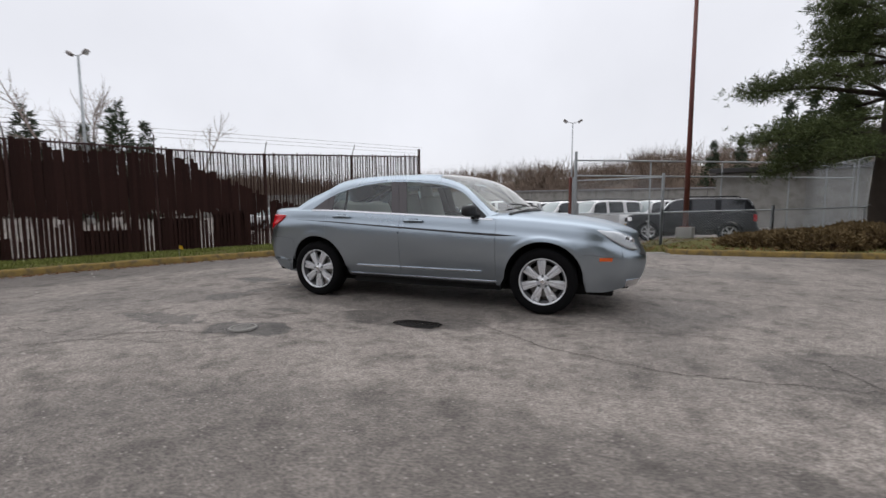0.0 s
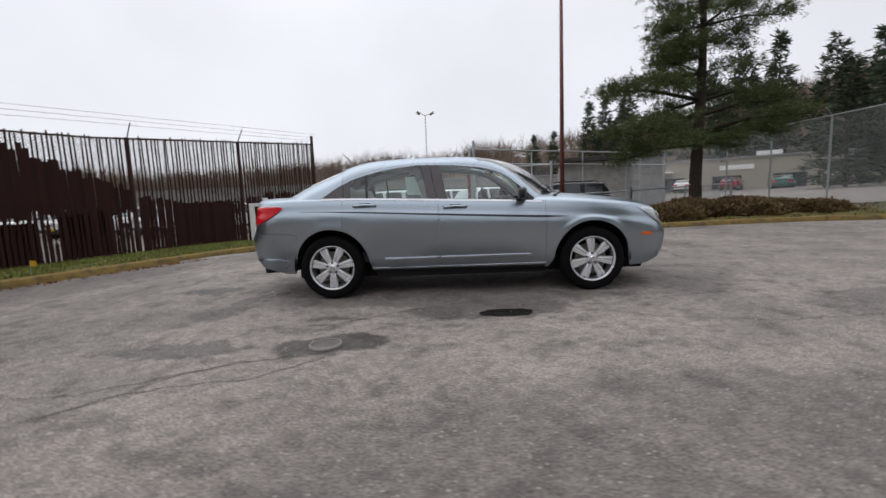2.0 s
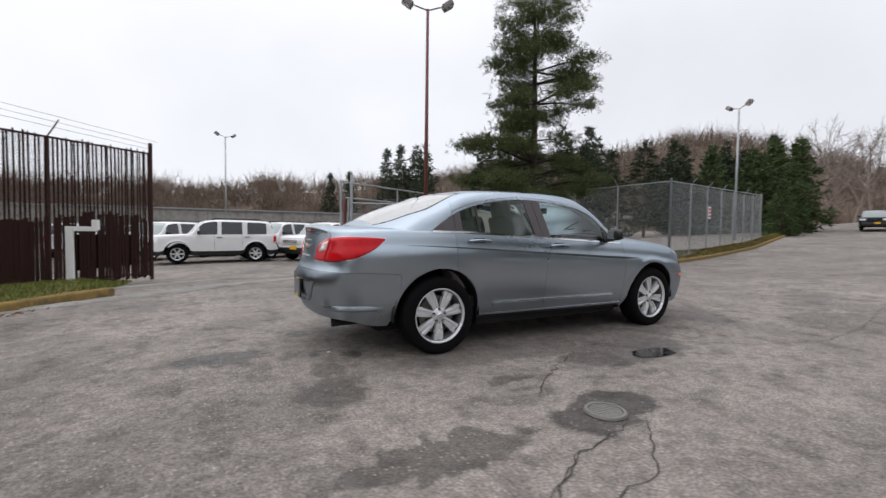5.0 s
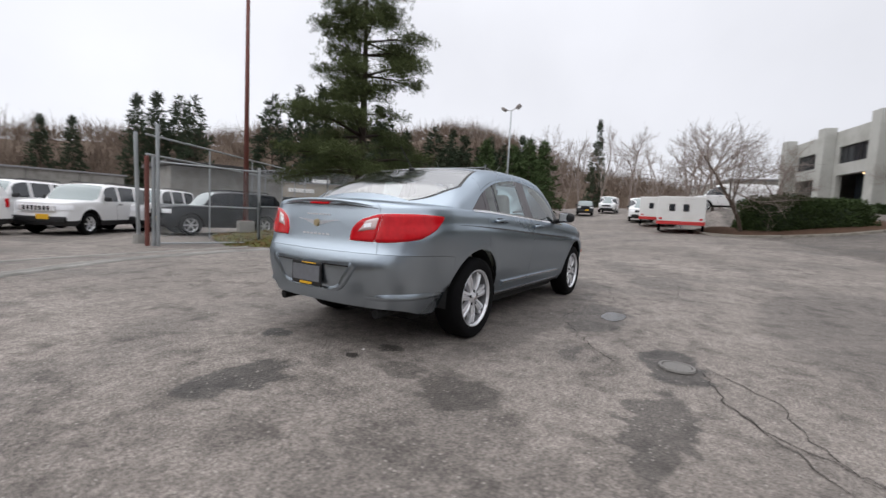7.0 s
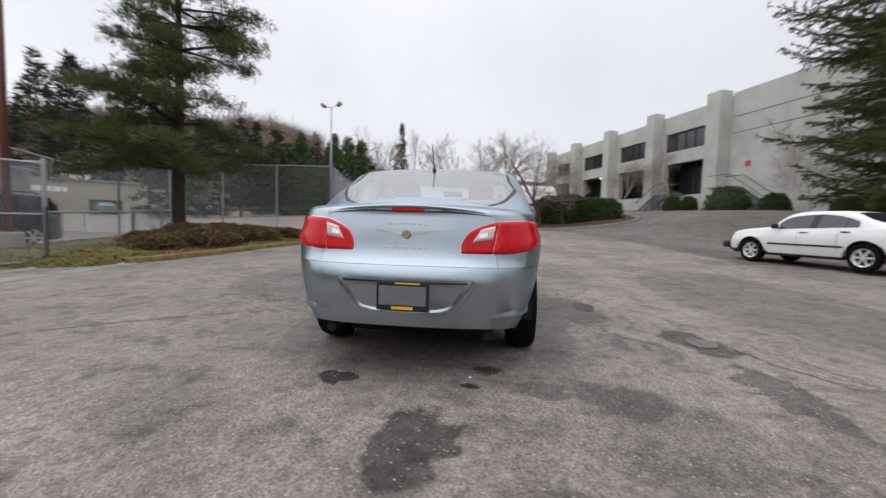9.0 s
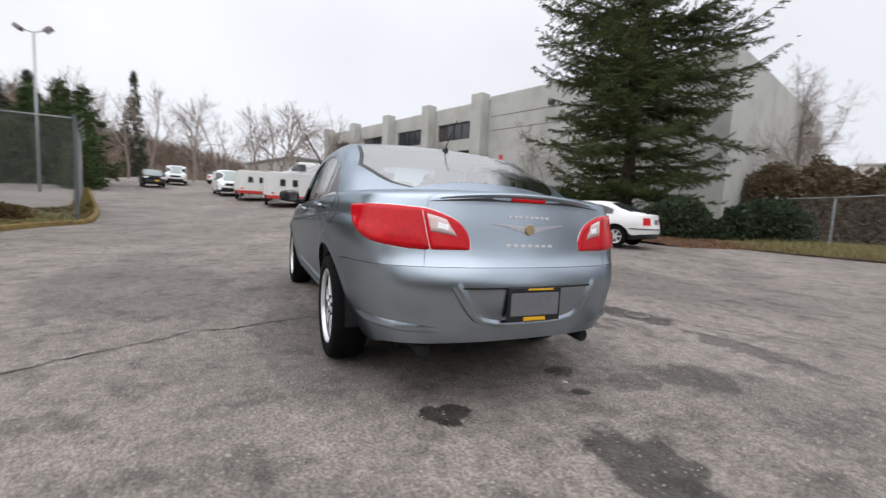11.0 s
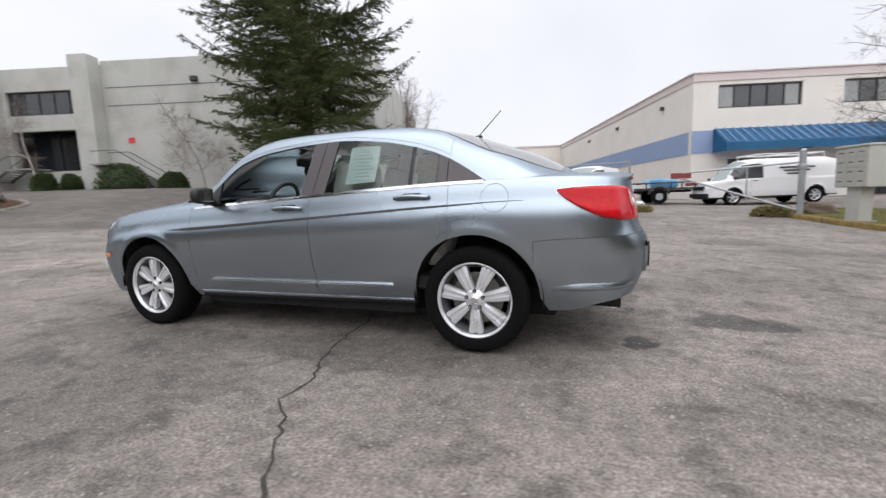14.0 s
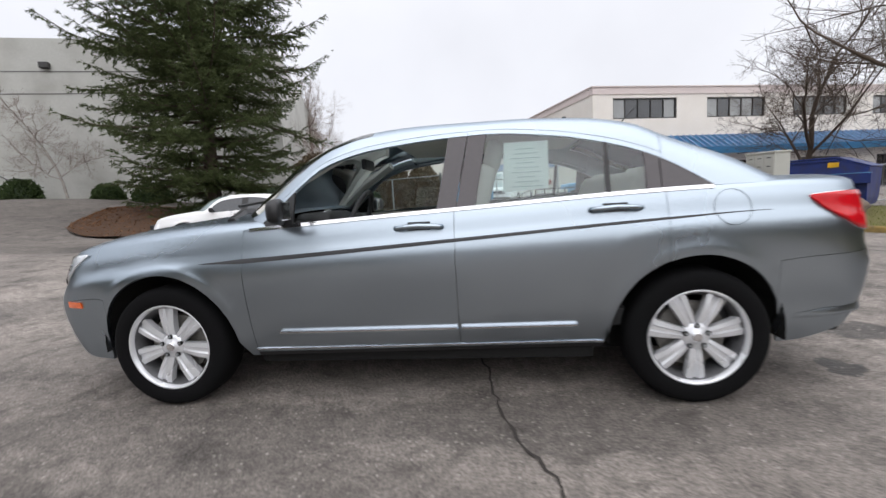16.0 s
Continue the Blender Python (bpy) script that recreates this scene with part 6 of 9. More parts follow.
def sedan_car():
    sh = Shell(SEDAN)
    sh.p["slant"] = lambda x: float(np.interp(x, (-1.45, -1.0, -0.3, 0.1, 0.6), (0, 0.03, 0.2, 0.16, 0)))
    car = thing("sedan_car", pose(0, 0, 0), "blue-grey metallic four-door sedan parked on the asphalt, one front window down", "car")

    tail_s = sh.s_at_y(0.57, True)

    def low(x, y, z, j, rows, s):
        n0, n1, n2 = rows
        if x > 1.74 and (j < n0 or x > 2.12):
            return "front_bumper" if j < n0 + 3 else ("front_bumper" if x < 2.285 else "grille")
        if x < -1.745 and j < n0:
            return "rear_bumper"
        if s > tail_s and j >= n0:
            return "trunk_lid"
        if x > 0.895:
            return "front_fender_SIDE"
        if x < -1.235:
            return "quarter_panel_SIDE"
        if j < 1:
            return "sill_SIDE"
        return "front_door_SIDE" if x > -0.225 else "rear_door_SIDE"

    def topg(x, y, f, s):
        if x > 0:
            return None if x < 0.75 else ("hood" if f < 0.8 and x < 2.28 else ("front_fender_SIDE" if x < 2.12 else "front_bumper"))
        return "trunk_lid" if (f < 0.87 or s > tail_s) and x < -1.72 else "quarter_panel_SIDE"

    strips = [0, 0.035, 0.075, 0.12, 0.18, 0.245, 0.275, 0.4, 0.55, 0.7, 0.85, 1.0]

    def cab(x, j, nw, st, c):
        if j < nw:
            if x > 0.82 or x < -1.463:
                return None
            if x > 0.62:
                return "mirror_sail_SIDE"
            if x > -0.135:
                return "front_glass_SIDE"
            if x > -0.235:
                return "front_pillar_trim_SIDE"
            if x > -0.335:
                return "rear_pillar_trim_SIDE"
            if x > -0.962:
                return "rear_glass_SIDE"
            if x > -0.985:
                return "glass_divider_SIDE"
            if x > -1.15:
                return "quarter_glass_SIDE"
            if x > -1.222:
                return "rear_trim_SIDE"
            return "quarter_trim_SIDE"
        f = st[j - nw]
        if x > 0.245 and f >= 0.115:
            return "windshield"
        if x < -1.07 and f >= 0.24:
            return "rear_cowl" if x < -1.88 else ("rear_window" if f >= 0.27 and x < -1.10 else "rear_window_border")
        if f < 0.03 and 0.8 > x > -1.235:
            return "front_door_SIDE" if x > -0.235 else "rear_door_SIDE"
        if x <= -1.235 and f < 0.24:
            return "quarter_panel_SIDE"
        return "roof"

    cab_x = sorted(set([round(v, 3) for v in np.arange(-1.98, 1.19, 0.045)] + [0.82, 0.62, 0.245, -0.135, -0.235, -0.335, -0.962, -0.985, -1.15, -1.222, -1.235, -1.463, -1.07, -1.10, -1.88, -1.93, 1.185]), reverse=True)
    clean = [cab_x[0]]
    must = {0.82, 0.62, 0.245, -0.135, -0.235, -0.335, -0.962, -0.985, -1.15, -1.222, -1.235, -1.463, -1.07, -1.10, -1.88, -1.93}
    for x in cab_x[1:]:
        if clean[-1] - x < 0.012 and x not in must:
            continue
        if clean[-1] - x < 0.012 and clean[-1] not in must:
            clean[-1] = x
        else:
            clean.append(x)
    V, G = build_shell(sh, (0.895, -0.225, -1.235, -1.745, 1.74, 0.75), 0.042, (6, 7, 6), low, topg, cab, clean, (6, strips), (0.57,))
    looks = {"hood": "paint", "trunk_lid": "paint", "roof": "paint", "front_bumper": "paint", "rear_bumper": "paint", "grille": "black_plastic", "sill": "black_plastic", "windshield": "glass_front", "rear_window": "glass_screen", "rear_window_border": "black_plastic"}
    for g, fs in G.items():
        nm, side = g, ""
        for sd in ("left", "right"):
            if g.endswith("_" + sd):
                nm, side = g[: -len(sd) - 1], sd
        if nm == "front_glass" and side == "left":
            continue
        if nm in ("front_glass", "rear_glass", "quarter_glass"):
            gap_mesh("side_window", V, fs, M["glass"], car, "lightly tinted side window", 0.001, 0.0).visible_shadow = False
        elif nm in ("front_pillar_trim", "rear_pillar_trim", "rear_trim", "quarter_trim"):
            gap_mesh("pillar_trim", V, fs, M["pillar"], car, "dark taupe pillar cover")
        elif nm in ("mirror_sail", "glass_divider"):
            gap_mesh(nm, V, fs, M["black_plastic"], car, "", 0.0)
        else:
            lab = {"windshield": "large raked windscreen", "rear_window": "wide curved rear window"}.get(nm, "")
            gap_mesh(nm, V, fs, M[looks.get(nm, "paint")], car, lab, 0.0005 if "window" in nm or nm == "windshield" else 0.0014, 0.0 if nm in ("windshield", "rear_window") else 0.018)

    S = lambda x: sh.s_at_x(x)
    R = lambda y: sh.s_at_y(y, True)
    Fr = lambda y: sh.s_at_y(y, False)
    span = lambda a, b, n: list(np.linspace(a, b, n))
    for sgn in (1, -1):
        # chrome belt line
        bm = surf_strip(sh, sgn, span(S(0.86), S(-1.455), 44), lambda s: float(sh.belt(float(np.interp(s, sh.s, sh.X)))) - 0.012, lambda s: float(sh.belt(float(np.interp(s, sh.s, sh.X)))) + 0.006, 0.006, 0.012)
        part("belt_moulding", bm, M["chrome"], car, "thin bright chrome window line")
        # painted shadow line: a thin dark strip along the crease
        bm = surf_strip(sh, sgn, span(S(1.14), S(-1.70), 60), lambda s: float(sh.z2(float(np.interp(s, sh.s, sh.X)))) - float(np.interp(np.interp(s, sh.s, sh.X), (-1.70, -1.2, 0.9, 1.14), (0.001, 0.006, 0.014, 0.001))), lambda s: float(sh.z2(float(np.interp(s, sh.s, sh.X)))) + float(np.interp(np.interp(s, sh.s, sh.X), (-1.70, -1.2, 0.9, 1.14), (0.001, 0.005, 0.010, 0.001))), 0.002, 0.006)
        part("side_moulding", bm, M["cabin_dark"], car, "dark slim body-side moulding")
        # lower door rub strips and sill chrome
        for xa, xb in ((0.74, -0.218), (-0.234, -0.82)):
            bm = surf_strip(sh, sgn, span(S(xa), S(xb), 20), lambda s: 0.372, lambda s: 0.402 + (0.0 if xa > 0 else 0.0), 0.013, 0.02)
            part("rub_strip", bm, M["paint"], car)
            # chrome line added as the sky highlight on the body-colour strip's top
            bm = surf_strip(sh, sgn, span(S(xa - 0.004), S(xb + 0.004), 20), lambda s: 0.402, lambda s: 0.412, 0.016, 0.02, 1)
            part("rub_strip_edge", bm, M["chrome"], car)
        bm = surf_strip(sh, sgn, span(S(0.90), S(-0.955), 36), lambda s: 0.300, lambda s: 0.308, 0.006, 0.012, 1)
        part("sill_moulding", bm, M["chrome"], car, "thin bright sill strip")
        # door handles
        for xa, xb, zc in ((0.07, -0.165, 0.937), (-0.88, -1.115, 0.982)):
            sp = [sh.point(S(xa + (xb - xa) * f), zc + 0.010 * math.sin(f * math.pi) - 0.002, o) for f, o in ((0, 0.006), (0.06, 0.024), (0.2, 0.034), (0.5, 0.038), (0.8, 0.034), (0.94, 0.024), (1, 0.006))]
            bm = tube([(p.x, sgn * p.y, p.z) for p in sp], 0.0125, 8)
            h = part("door_handle", bm, M["paint"], car, "body-colour door handle", True)
            # raised dark strip that paints the shaded cup behind the handle
            cup = surf_strip(sh, sgn, span(S(xa - 0.06), S(xb + 0.06), 12), lambda s: zc - 0.016, lambda s: zc + 0.026, 0.0025, 0.006, 1)
            part("handle_recess", cup, M["cabin_dark"], h)
        # side marker lamp
        bm = surf_strip(sh, sgn, span(S(2.03), S(1.915), 8), lambda s: 0.562, lambda s: 0.597, 0.006, 0.012)
        part("side_marker", bm, M["amber_lens"], car, "amber side marker lamp")
        # mirrors
        bm = bmesh.new()
        bmesh.ops.create_cube(bm, size=1)
        bmesh.ops.subdivide_edges(bm, edges=bm.edges[:], cuts=3, use_grid_fill=True)
        for v in bm.verts:
            c = v.co * 2
            k = (abs(c.x) ** 4 + abs(c.y) ** 4 + abs(c.z) ** 4) ** 0.25
            c = c / k
            v.co = Vector((0.640 + 0.038 * c.x - 0.028 * c.y, sgn * (0.955 + 0.10 * c.y), 1.052 + 0.060 * c.z * (1 - 0.12 * c.y)))
        mir = part("side_mirror", bm, M["black_plastic"], car, "black side mirror", True)
        bm = bmesh.new()
        box(bm, (0.604, sgn * 0.955, 1.052), (0.008, 0.15, 0.09), 0.003)
        part("mirror_glass", bm, M["chrome"], mir)
        part("mirror_arm", tube([(0.70, sgn * 0.79, 1.0), (0.68, sgn * 0.84, 1.005), (0.665, sgn * 0.90, 1.015)], 0.028, 8), M["black_plastic"], mir)
        # tail lamp: red wrap-round lens, inner red section with pale reversing lens
        top_z = pchip((S(-1.88), S(-1.97), S(-2.12), R(0.587), R(0.47), R(0.40), R(0.362), R(0.345)), (0.999, 1.006, 1.010, 1.0, 0.970, 0.935, 0.890, 0.855))
        bot_z = pchip((S(-1.88), S(-1.94), S(-2.04), S(-2.14), R(0.58), R(0.345)), (0.990, 0.938, 0.876, 0.832, 0.805, 0.808))
        lamp = new("tail_lamp")
        lamp.parent = car
        tagged(lamp, "red wrap-round tail lamp with a pale reversing lens")
        sA, sE = S(-1.88), R(0.345)
        part("bezel", surf_strip(sh, sgn, span(sA - 0.003, sE + 0.003, 40), lambda s: float(bot_z(s)) - 0.004, lambda s: float(top_z(s)) + 0.003, 0.003, 0.02, 5), M["chrome"], lamp)
        cut = lambda v: R(0.545 + 0.05 * v)
        zz = lambda s, v: float(bot_z(s)) + (float(top_z(s)) - float(bot_z(s))) * v
        part("lens_outer", surf_patch(sh, sgn, lambda u, v: sA + (cut(v) - 0.0012 - sA) * u, zz, 0.012, 0.02, 30, 8), M["red_lens"], lamp, "", True)
        part("lens_inner", surf_patch(sh, sgn, lambda u, v: cut(v) + 0.0012 + (sE - cut(v) - 0.0012) * u, zz, 0.012, 0.02, 18, 8), M["red_lens"], lamp, "", True)
        part("reverse_lens", surf_patch(sh, sgn, lambda u, v: cut(0.5 + 0.4 * v) + 0.02 + (R(0.415) - cut(0.7) - 0.02) * u * (1 - 0.25 * v), lambda s, v: zz(s, 0.46 + 0.42 * v), 0.0145, 0.012, 10, 4), M["pale_lens"], lamp, "pale reversing lens", True)
        part("reverse_bulb", surf_patch(sh, sgn, lambda u, v: R(0.515 - 0.06 * u), lambda s, v: zz(s, 0.58 + 0.16 * v), 0.018, 0.01, 3, 2), M["reflector"], lamp, "bright reversing bulb cell")
        # rear bumper crease strip and reflector line
        bm = wedge_strip(sh, sgn, span(S(-1.86), R(0.50), 26), 0.412, 0.448, 0.017)
        part("bumper_crease", bm, M["paint"], car, "", True)
        # head lamp
        hl = new("head_lamp")
        hl.parent = car
        tagged(hl, "clear head lamp with bright reflector")
        ht = pchip((Fr(0.50), Fr(0.60), S(2.1), S(1.9)), (0.775, 0.80, 0.845, 0.862))
        hb = pchip((Fr(0.50), Fr(0.60), S(2.1), S(1.9)), (0.66, 0.665, 0.73, 0.855))
        part("reflector", surf_strip(sh, sgn, span(Fr(0.50), S(1.9), 24), hb, ht, 0.004, 0.02, 5), M["reflector"], hl, "", True)
        for yq, zq, rq in ((0.56, 0.735, 0.036), (0.64, 0.765, 0.034)):
            p = sh.point(Fr(yq), zq, 0.006)
            bulb = revolve(((rq, 0.0), (rq * 0.96, 0.006), (rq * 0.8, 0.003), (rq * 0.45, -0.002), (0.0, 0.001)), 20)
            bmesh.ops.transform(bulb, matrix=Matrix.Translation((p.x, sgn * p.y, p.z)) @ Vector((0.8, sgn * 0.6, 0.1)).to_track_quat("Y", "Z").to_matrix().to_4x4(), verts=bulb.verts)
            part("bulb_cup", bulb, M["chrome"], hl, "round chrome lamp cup", True)
        part("lens", surf_strip(sh, sgn, span(Fr(0.50), S(1.9), 24), hb, ht, 0.016, 0.004, 5), M["lens_clear"], hl, "", True)
        # fog lamp trim
        bm = surf_strip(sh, sgn, span(Fr(0.45), Fr(0.68), 10), lambda s: 0.30, lambda s: 0.37, 0.008, 0.02, 2)
        part("fog_lamp", bm, M["chrome"], car, "fog lamp with bright surround")
        # exhaust tips: closed black tubes, a black end disc painting the bore's shade
        part("exhaust_tip", tube([(-1.95, sgn * 0.51, 0.29), (-2.12, sgn * 0.51, 0.292), (-2.235, sgn * 0.51, 0.286)], 0.036, 16), M["under"], car, "sooty exhaust tip", True)
        part("exhaust_bore_shade", rodm((-2.225, sgn * 0.51, 0.2863), (-2.237, sgn * 0.51, 0.2859), 0.029, None, 16), M["under"], car)
        # mud flap and arch liner
        for xh in (1.3825, -1.3825):
            bm = bmesh.new()
            arc = [(xh + 0.415 * math.cos(a), 0.345 + 0.415 * math.sin(a)) for a in np.linspace(-0.1, math.pi + 0.1, 24)]
            for (xa, za), (xb, zb) in zip(arc, arc[1:]):
                bm.faces.new([bm.verts.new(p) for p in ((xa, sgn * 0.45, za), (xb, sgn * 0.45, zb), (xb, sgn * 0.82, zb), (xa, sgn * 0.82, za))])
            bm.faces.new([bm.verts.new((xa, sgn * 0.45, za)) for xa, za in [*arc, (xh - 0.415, 0.2), (xh + 0.415, 0.2)]])
            bmesh.ops.remove_doubles(bm, verts=bm.verts, dist=0.001)
            part("arch_liner", bm, M["under"], car)
        # wheels
        for xh in (1.3825, -1.3825):
            wheel(car, xh, sgn * 0.758, 0.337, 0.337, 0.236, 0.215, sgn, 7, -4 if xh > 0 else 180 / 7)
    # fuel filler door on the left
    c = Vector((S(-1.525), 0.963))
    ringp = [sh.point(c.x + 0.083 * math.cos(a), c.y + 0.083 * math.sin(a), 0.0015) for a in np.linspace(0, math.tau, 33)[:-1]]
    bm2 = tube([(p.x, p.y, p.z) for p in ringp], 0.0010, 5, True)
    part("fuel_door_seam", bm2, M["under"], car)
    # boot lid details: lip with high brake lamp, wing badge, lettering bars, number plate recess
    bm = bmesh.new()
    lines = []
    for y in np.linspace(-0.47, 0.47, 37):
        xe = sh.point(R(abs(y)), 1.03).x
        k = max(0.0, 1 - (abs(y) / 0.47) ** 2.2) ** 0.8
        d0, d1 = sh.deck(xe + 0.10, y) - 0.002, sh.deck(xe + 0.05, y) - 0.002
        zl = 1.094 - 0.024 * (abs(y) / 0.56) ** 2
        row = [(xe + 0.10, y, d0), (xe + 0.05, y, d1 * (1 - k) + max(d1, zl) * k), (xe + 0.012 - 0.022 * k, y, zl - 0.020 * (1 - k)), (xe + 0.010 - 0.026 * k, y, zl - 0.008 - 0.016 * (1 - k)), (xe + 0.010 - 0.018 * k, y, zl - 0.018 - 0.012 * (1 - k)), (xe + 0.012, y, zl - 0.030)]
        lines.append([bm.verts.new(q) for q in row])
    for a, b in zip(lines, lines[1:]):
        for i in range(5):
            bm.faces.new((a[i], b[i], b[i + 1], a[i + 1]))
    lip = part("boot_lip", bm, M["paint"], car, "", True)
    for sgn in (1, -1):
        mid_z = lambda s: 1.060 - 0.026 * (float(np.interp(s, sh.s, sh.Y)) / 0.56) ** 2
        half_z = lambda s: 0.0008 + 0.0105 * max(0.0, 1 - (float(np.interp(s, sh.s, sh.Y)) / 0.56) ** 1.6)
        # flat black strip, tapered, paints the shade in the slot below the lip
        bm = surf_strip(sh, sgn, span(R(0.555), sh.s[-1] - 0.0005, 26), lambda s: mid_z(s) - half_z(s), lambda s: mid_z(s) + half_z(s), 0.0025, 0.01, 1)
        part("lip_slot", bm, M["black_plastic"], lip, "dark slot under the boot lip")
    xr = sh.point(sh.s[-1], 1.05).x
    part("brake_lamp", boxm((xr - 0.004, 0, 1.060), (0.012, 0.20, 0.017), 0.003), M["red_lens"], car, "high-mounted red brake lamp")
    xb = sh.point(sh.s[-1], 0.905).x
    badge = new("wing_badge")
    badge.parent = car
    tagged(badge, "chrome winged badge")
    part("medallion", rodm((xb, 0, 0.912), (xb - 0.014, 0, 0.912), 0.029, 0.025, 24), M["badge_gold"], badge)
    for sgn in (1, -1):
        bm = bmesh.new()
        up = [(0.02, 0.928), (0.08, 0.934), (0.16, 0.938), (0.225, 0.942)]
        dn = [(0.02, 0.898), (0.07, 0.906), (0.14, 0.925), (0.225, 0.940)]
        a = [bm.verts.new((sh.point(R(y), z).x - 0.004, sgn * y, z)) for y, z in up]
        b = [bm.verts.new((sh.point(R(y), z).x - 0.004, sgn * y, z)) for y, z in dn]
        for i in range(3):
            bm.faces.new((a[i], a[i + 1], b[i + 1], b[i]))
        bmesh.ops.solidify(bm, geom=bm.faces[:], thickness=0.006)
        part("wing", bm, M["badge_silver"], badge)
    for z, w, n, hh in ((0.975, 0.26, 8, 0.012), (0.832, 0.30, 7, 0.014)):
        for k in range(n):
            y = -w / 2 + w * (k + 0.5) / n
            p = sh.point(R(abs(y)), z)
            part("badge_bar", boxm((p.x - 0.003, y, z), (0.006, w / n * 0.62, hh), 0.001), M["badge_silver"], car)
    # plate recess: bright moulded frame, grey plate in a black holder
    xs = sh.point(sh.s[-1], 0.55).x
    px = lambda y, z, o: sh.point(R(min(abs(y), 0.7)), z).x - o
    path = [(0.0, 0.428, 0.036), (0.12, 0.428, 0.036), (0.2, 0.431, 0.038), (0.27, 0.441, 0.044), (0.32, 0.464, 0.052), (0.355, 0.50, 0.060), (0.385, 0.54, 0.064), (0.415, 0.585, 0.066), (0.445, 0.632, 0.066)]
    path = [(-y, z, w) for y, z, w in path[:0:-1]] + path
    bm = bmesh.new()
    rows_ = []
    for i, (y, z, w) in enumerate(path):
        a, b = path[max(0, i - 1)], path[min(len(path) - 1, i + 1)]
        ty, tz = b[0] - a[0], b[1] - a[1]
        q = math.hypot(ty, tz)
        ny, nz = -tz / q, ty / q            # toward the plate
        ring = [(y + ny * w * f, z + nz * w * f, o) for f, o in ((0.0, -0.002), (0.05, 0.016), (0.10, 0.019), (0.55, 0.009), (1.0, -0.003))]
        rows_.append([bm.verts.new((px(yy, zz_, o), yy, zz_)) for yy, zz_, o in ring])
    for a, b in zip(rows_, rows_[1:]):
        for i in range(4):
            bm.faces.new((a[i], b[i], b[i + 1], a[i + 1]))
    part("plate_surround", bm, M["paint"], car, "moulded recess edge", True)
    # black strip painting the shadow under the recess's upper edge
    for sgn in (1, -1):
        part("recess_shadow", surf_strip(sh, sgn, span(R(0.415), sh.s[-1] - 0.0005, 16), lambda s: 0.623, lambda s: 0.633, 0.003, 0.008, 1), M["black_plastic"], car)
    pl = new("plate_holder")
    pl.parent = car
    tagged(pl, "black plate holder with yellow dealer strip and blank grey plate")
    part("holder", boxm((xs - 0.012, 0, 0.545), (0.012, 0.315, 0.17), 0.004), M["black_plastic"], pl)
    part("plate", boxm((xs - 0.020, 0, 0.548), (0.004, 0.285, 0.115), 0.001), M["plate"], pl)
    part("yellow_strip", boxm((xs - 0.020, 0, 0.474), (0.005, 0.13, 0.018), 0.001), M["yellow_plastic"], pl)
    part("yellow_strip", boxm((xs - 0.020, -0.03, 0.622), (0.005, 0.15, 0.008), 0.001), M["yellow_plastic"], pl)
    part("diffuser", boxm((-2.10, 0, 0.385), (0.3, 1.0, 0.08), 0.03), M["black_plastic"], car)
    # aerial on the roof
    ae = part("aerial_base", boxm((-1.22, 0, 1.432), (0.06, 0.03, 0.03), 0.01), M["black_plastic"], car)
    part("aerial_mast", rodm((-1.22, 0, 1.44), (-1.40, 0, 1.62), 0.0045, 0.003, 6), M["black_plastic"], ae)
    # underbody
    bm = bmesh.new()
    box(bm, (0.1, 0, 0.27), (3.9, 1.04, 0.20), 0.03)
    box(bm, (0, 0, 0.29), (1.86, 1.44, 0.20), 0.03)
    box(bm, (1.95, 0, 0.40), (0.5, 1.1, 0.28), 0.05)
    box(bm, (-1.95, 0, 0.48), (0.5, 1.1, 0.28), 0.05)
    part("underbody", bm, M["under"], car)
    # wipers and cowl
    part("cowl", tube([(1.02, -0.72, 1.0), (1.14, -0.4, 1.045), (1.18, 0, 1.055), (1.14, 0.4, 1.045), (1.02, 0.72, 1.0)], 0.028, 6), M["black_plastic"], car)
    for y in (-0.05, 0.5):
        part("wiper", tube([(1.10, y, 1.09), (1.06, y - 0.25, 1.115), (0.98, y - 0.5, 1.12)], 0.009, 5), M["black_plastic"], car)
    # cabin
    cabin = new("cabin")
    cabin.parent = car
    tagged(cabin, "light grey cabin with dark dashboard")
    part("floor_tub", boxm((-0.35, 0, 0.42), (2.6, 1.5, 0.1), 0.02), M["cabin_dark"], cabin)
    bm = bmesh.new()
    box(bm, (0.82, 0, 0.86), (0.5, 1.46, 0.26), 0.08)
    box(bm, (0.62, 0.36, 0.98), (0.22, 0.42, 0.10), 0.045)
    part("dashboard", bm, M["cabin_dark"], cabin, "", True)
    part("rear_shelf", boxm((-1.55, 0, 0.99), (0.62, 1.3, 0.05), 0.02), M["cabin_light"], cabin)
    for sgn in (1, -1):
        part("door_card", boxm((-0.04, sgn * 0.795, 0.72), (1.7, 0.05, 0.52), 0.02), M["cabin_light"], cabin)
        part("seat_cushion", boxm((0.05, sgn * 0.38, 0.62), (0.52, 0.5, 0.18), 0.06), M["cabin_light"], cabin, "", True)
        bm = boxm((0, 0, 0.30), (0.15, 0.5, 0.62), 0.06)
        bmesh.ops.transform(bm, matrix=pose(-0.22, sgn * 0.38, 0.66, 0, -16, 0), verts=bm.verts)
        part("seat_back", bm, M["cabin_light"], cabin, "", True)
        bm = boxm((0, 0, 0), (0.10, 0.26, 0.18), 0.045)
        bmesh.ops.transform(bm, matrix=pose(-0.44, sgn * 0.38, 1.30, 0, -14, 0), verts=bm.verts)
        part("headrest", bm, M["cabin_light"], cabin, "", True)
        part("headrest_post", rodm((-0.40, sgn * 0.38, 1.14), (-0.43, sgn * 0.38, 1.28), 0.008), M["galv"], cabin)
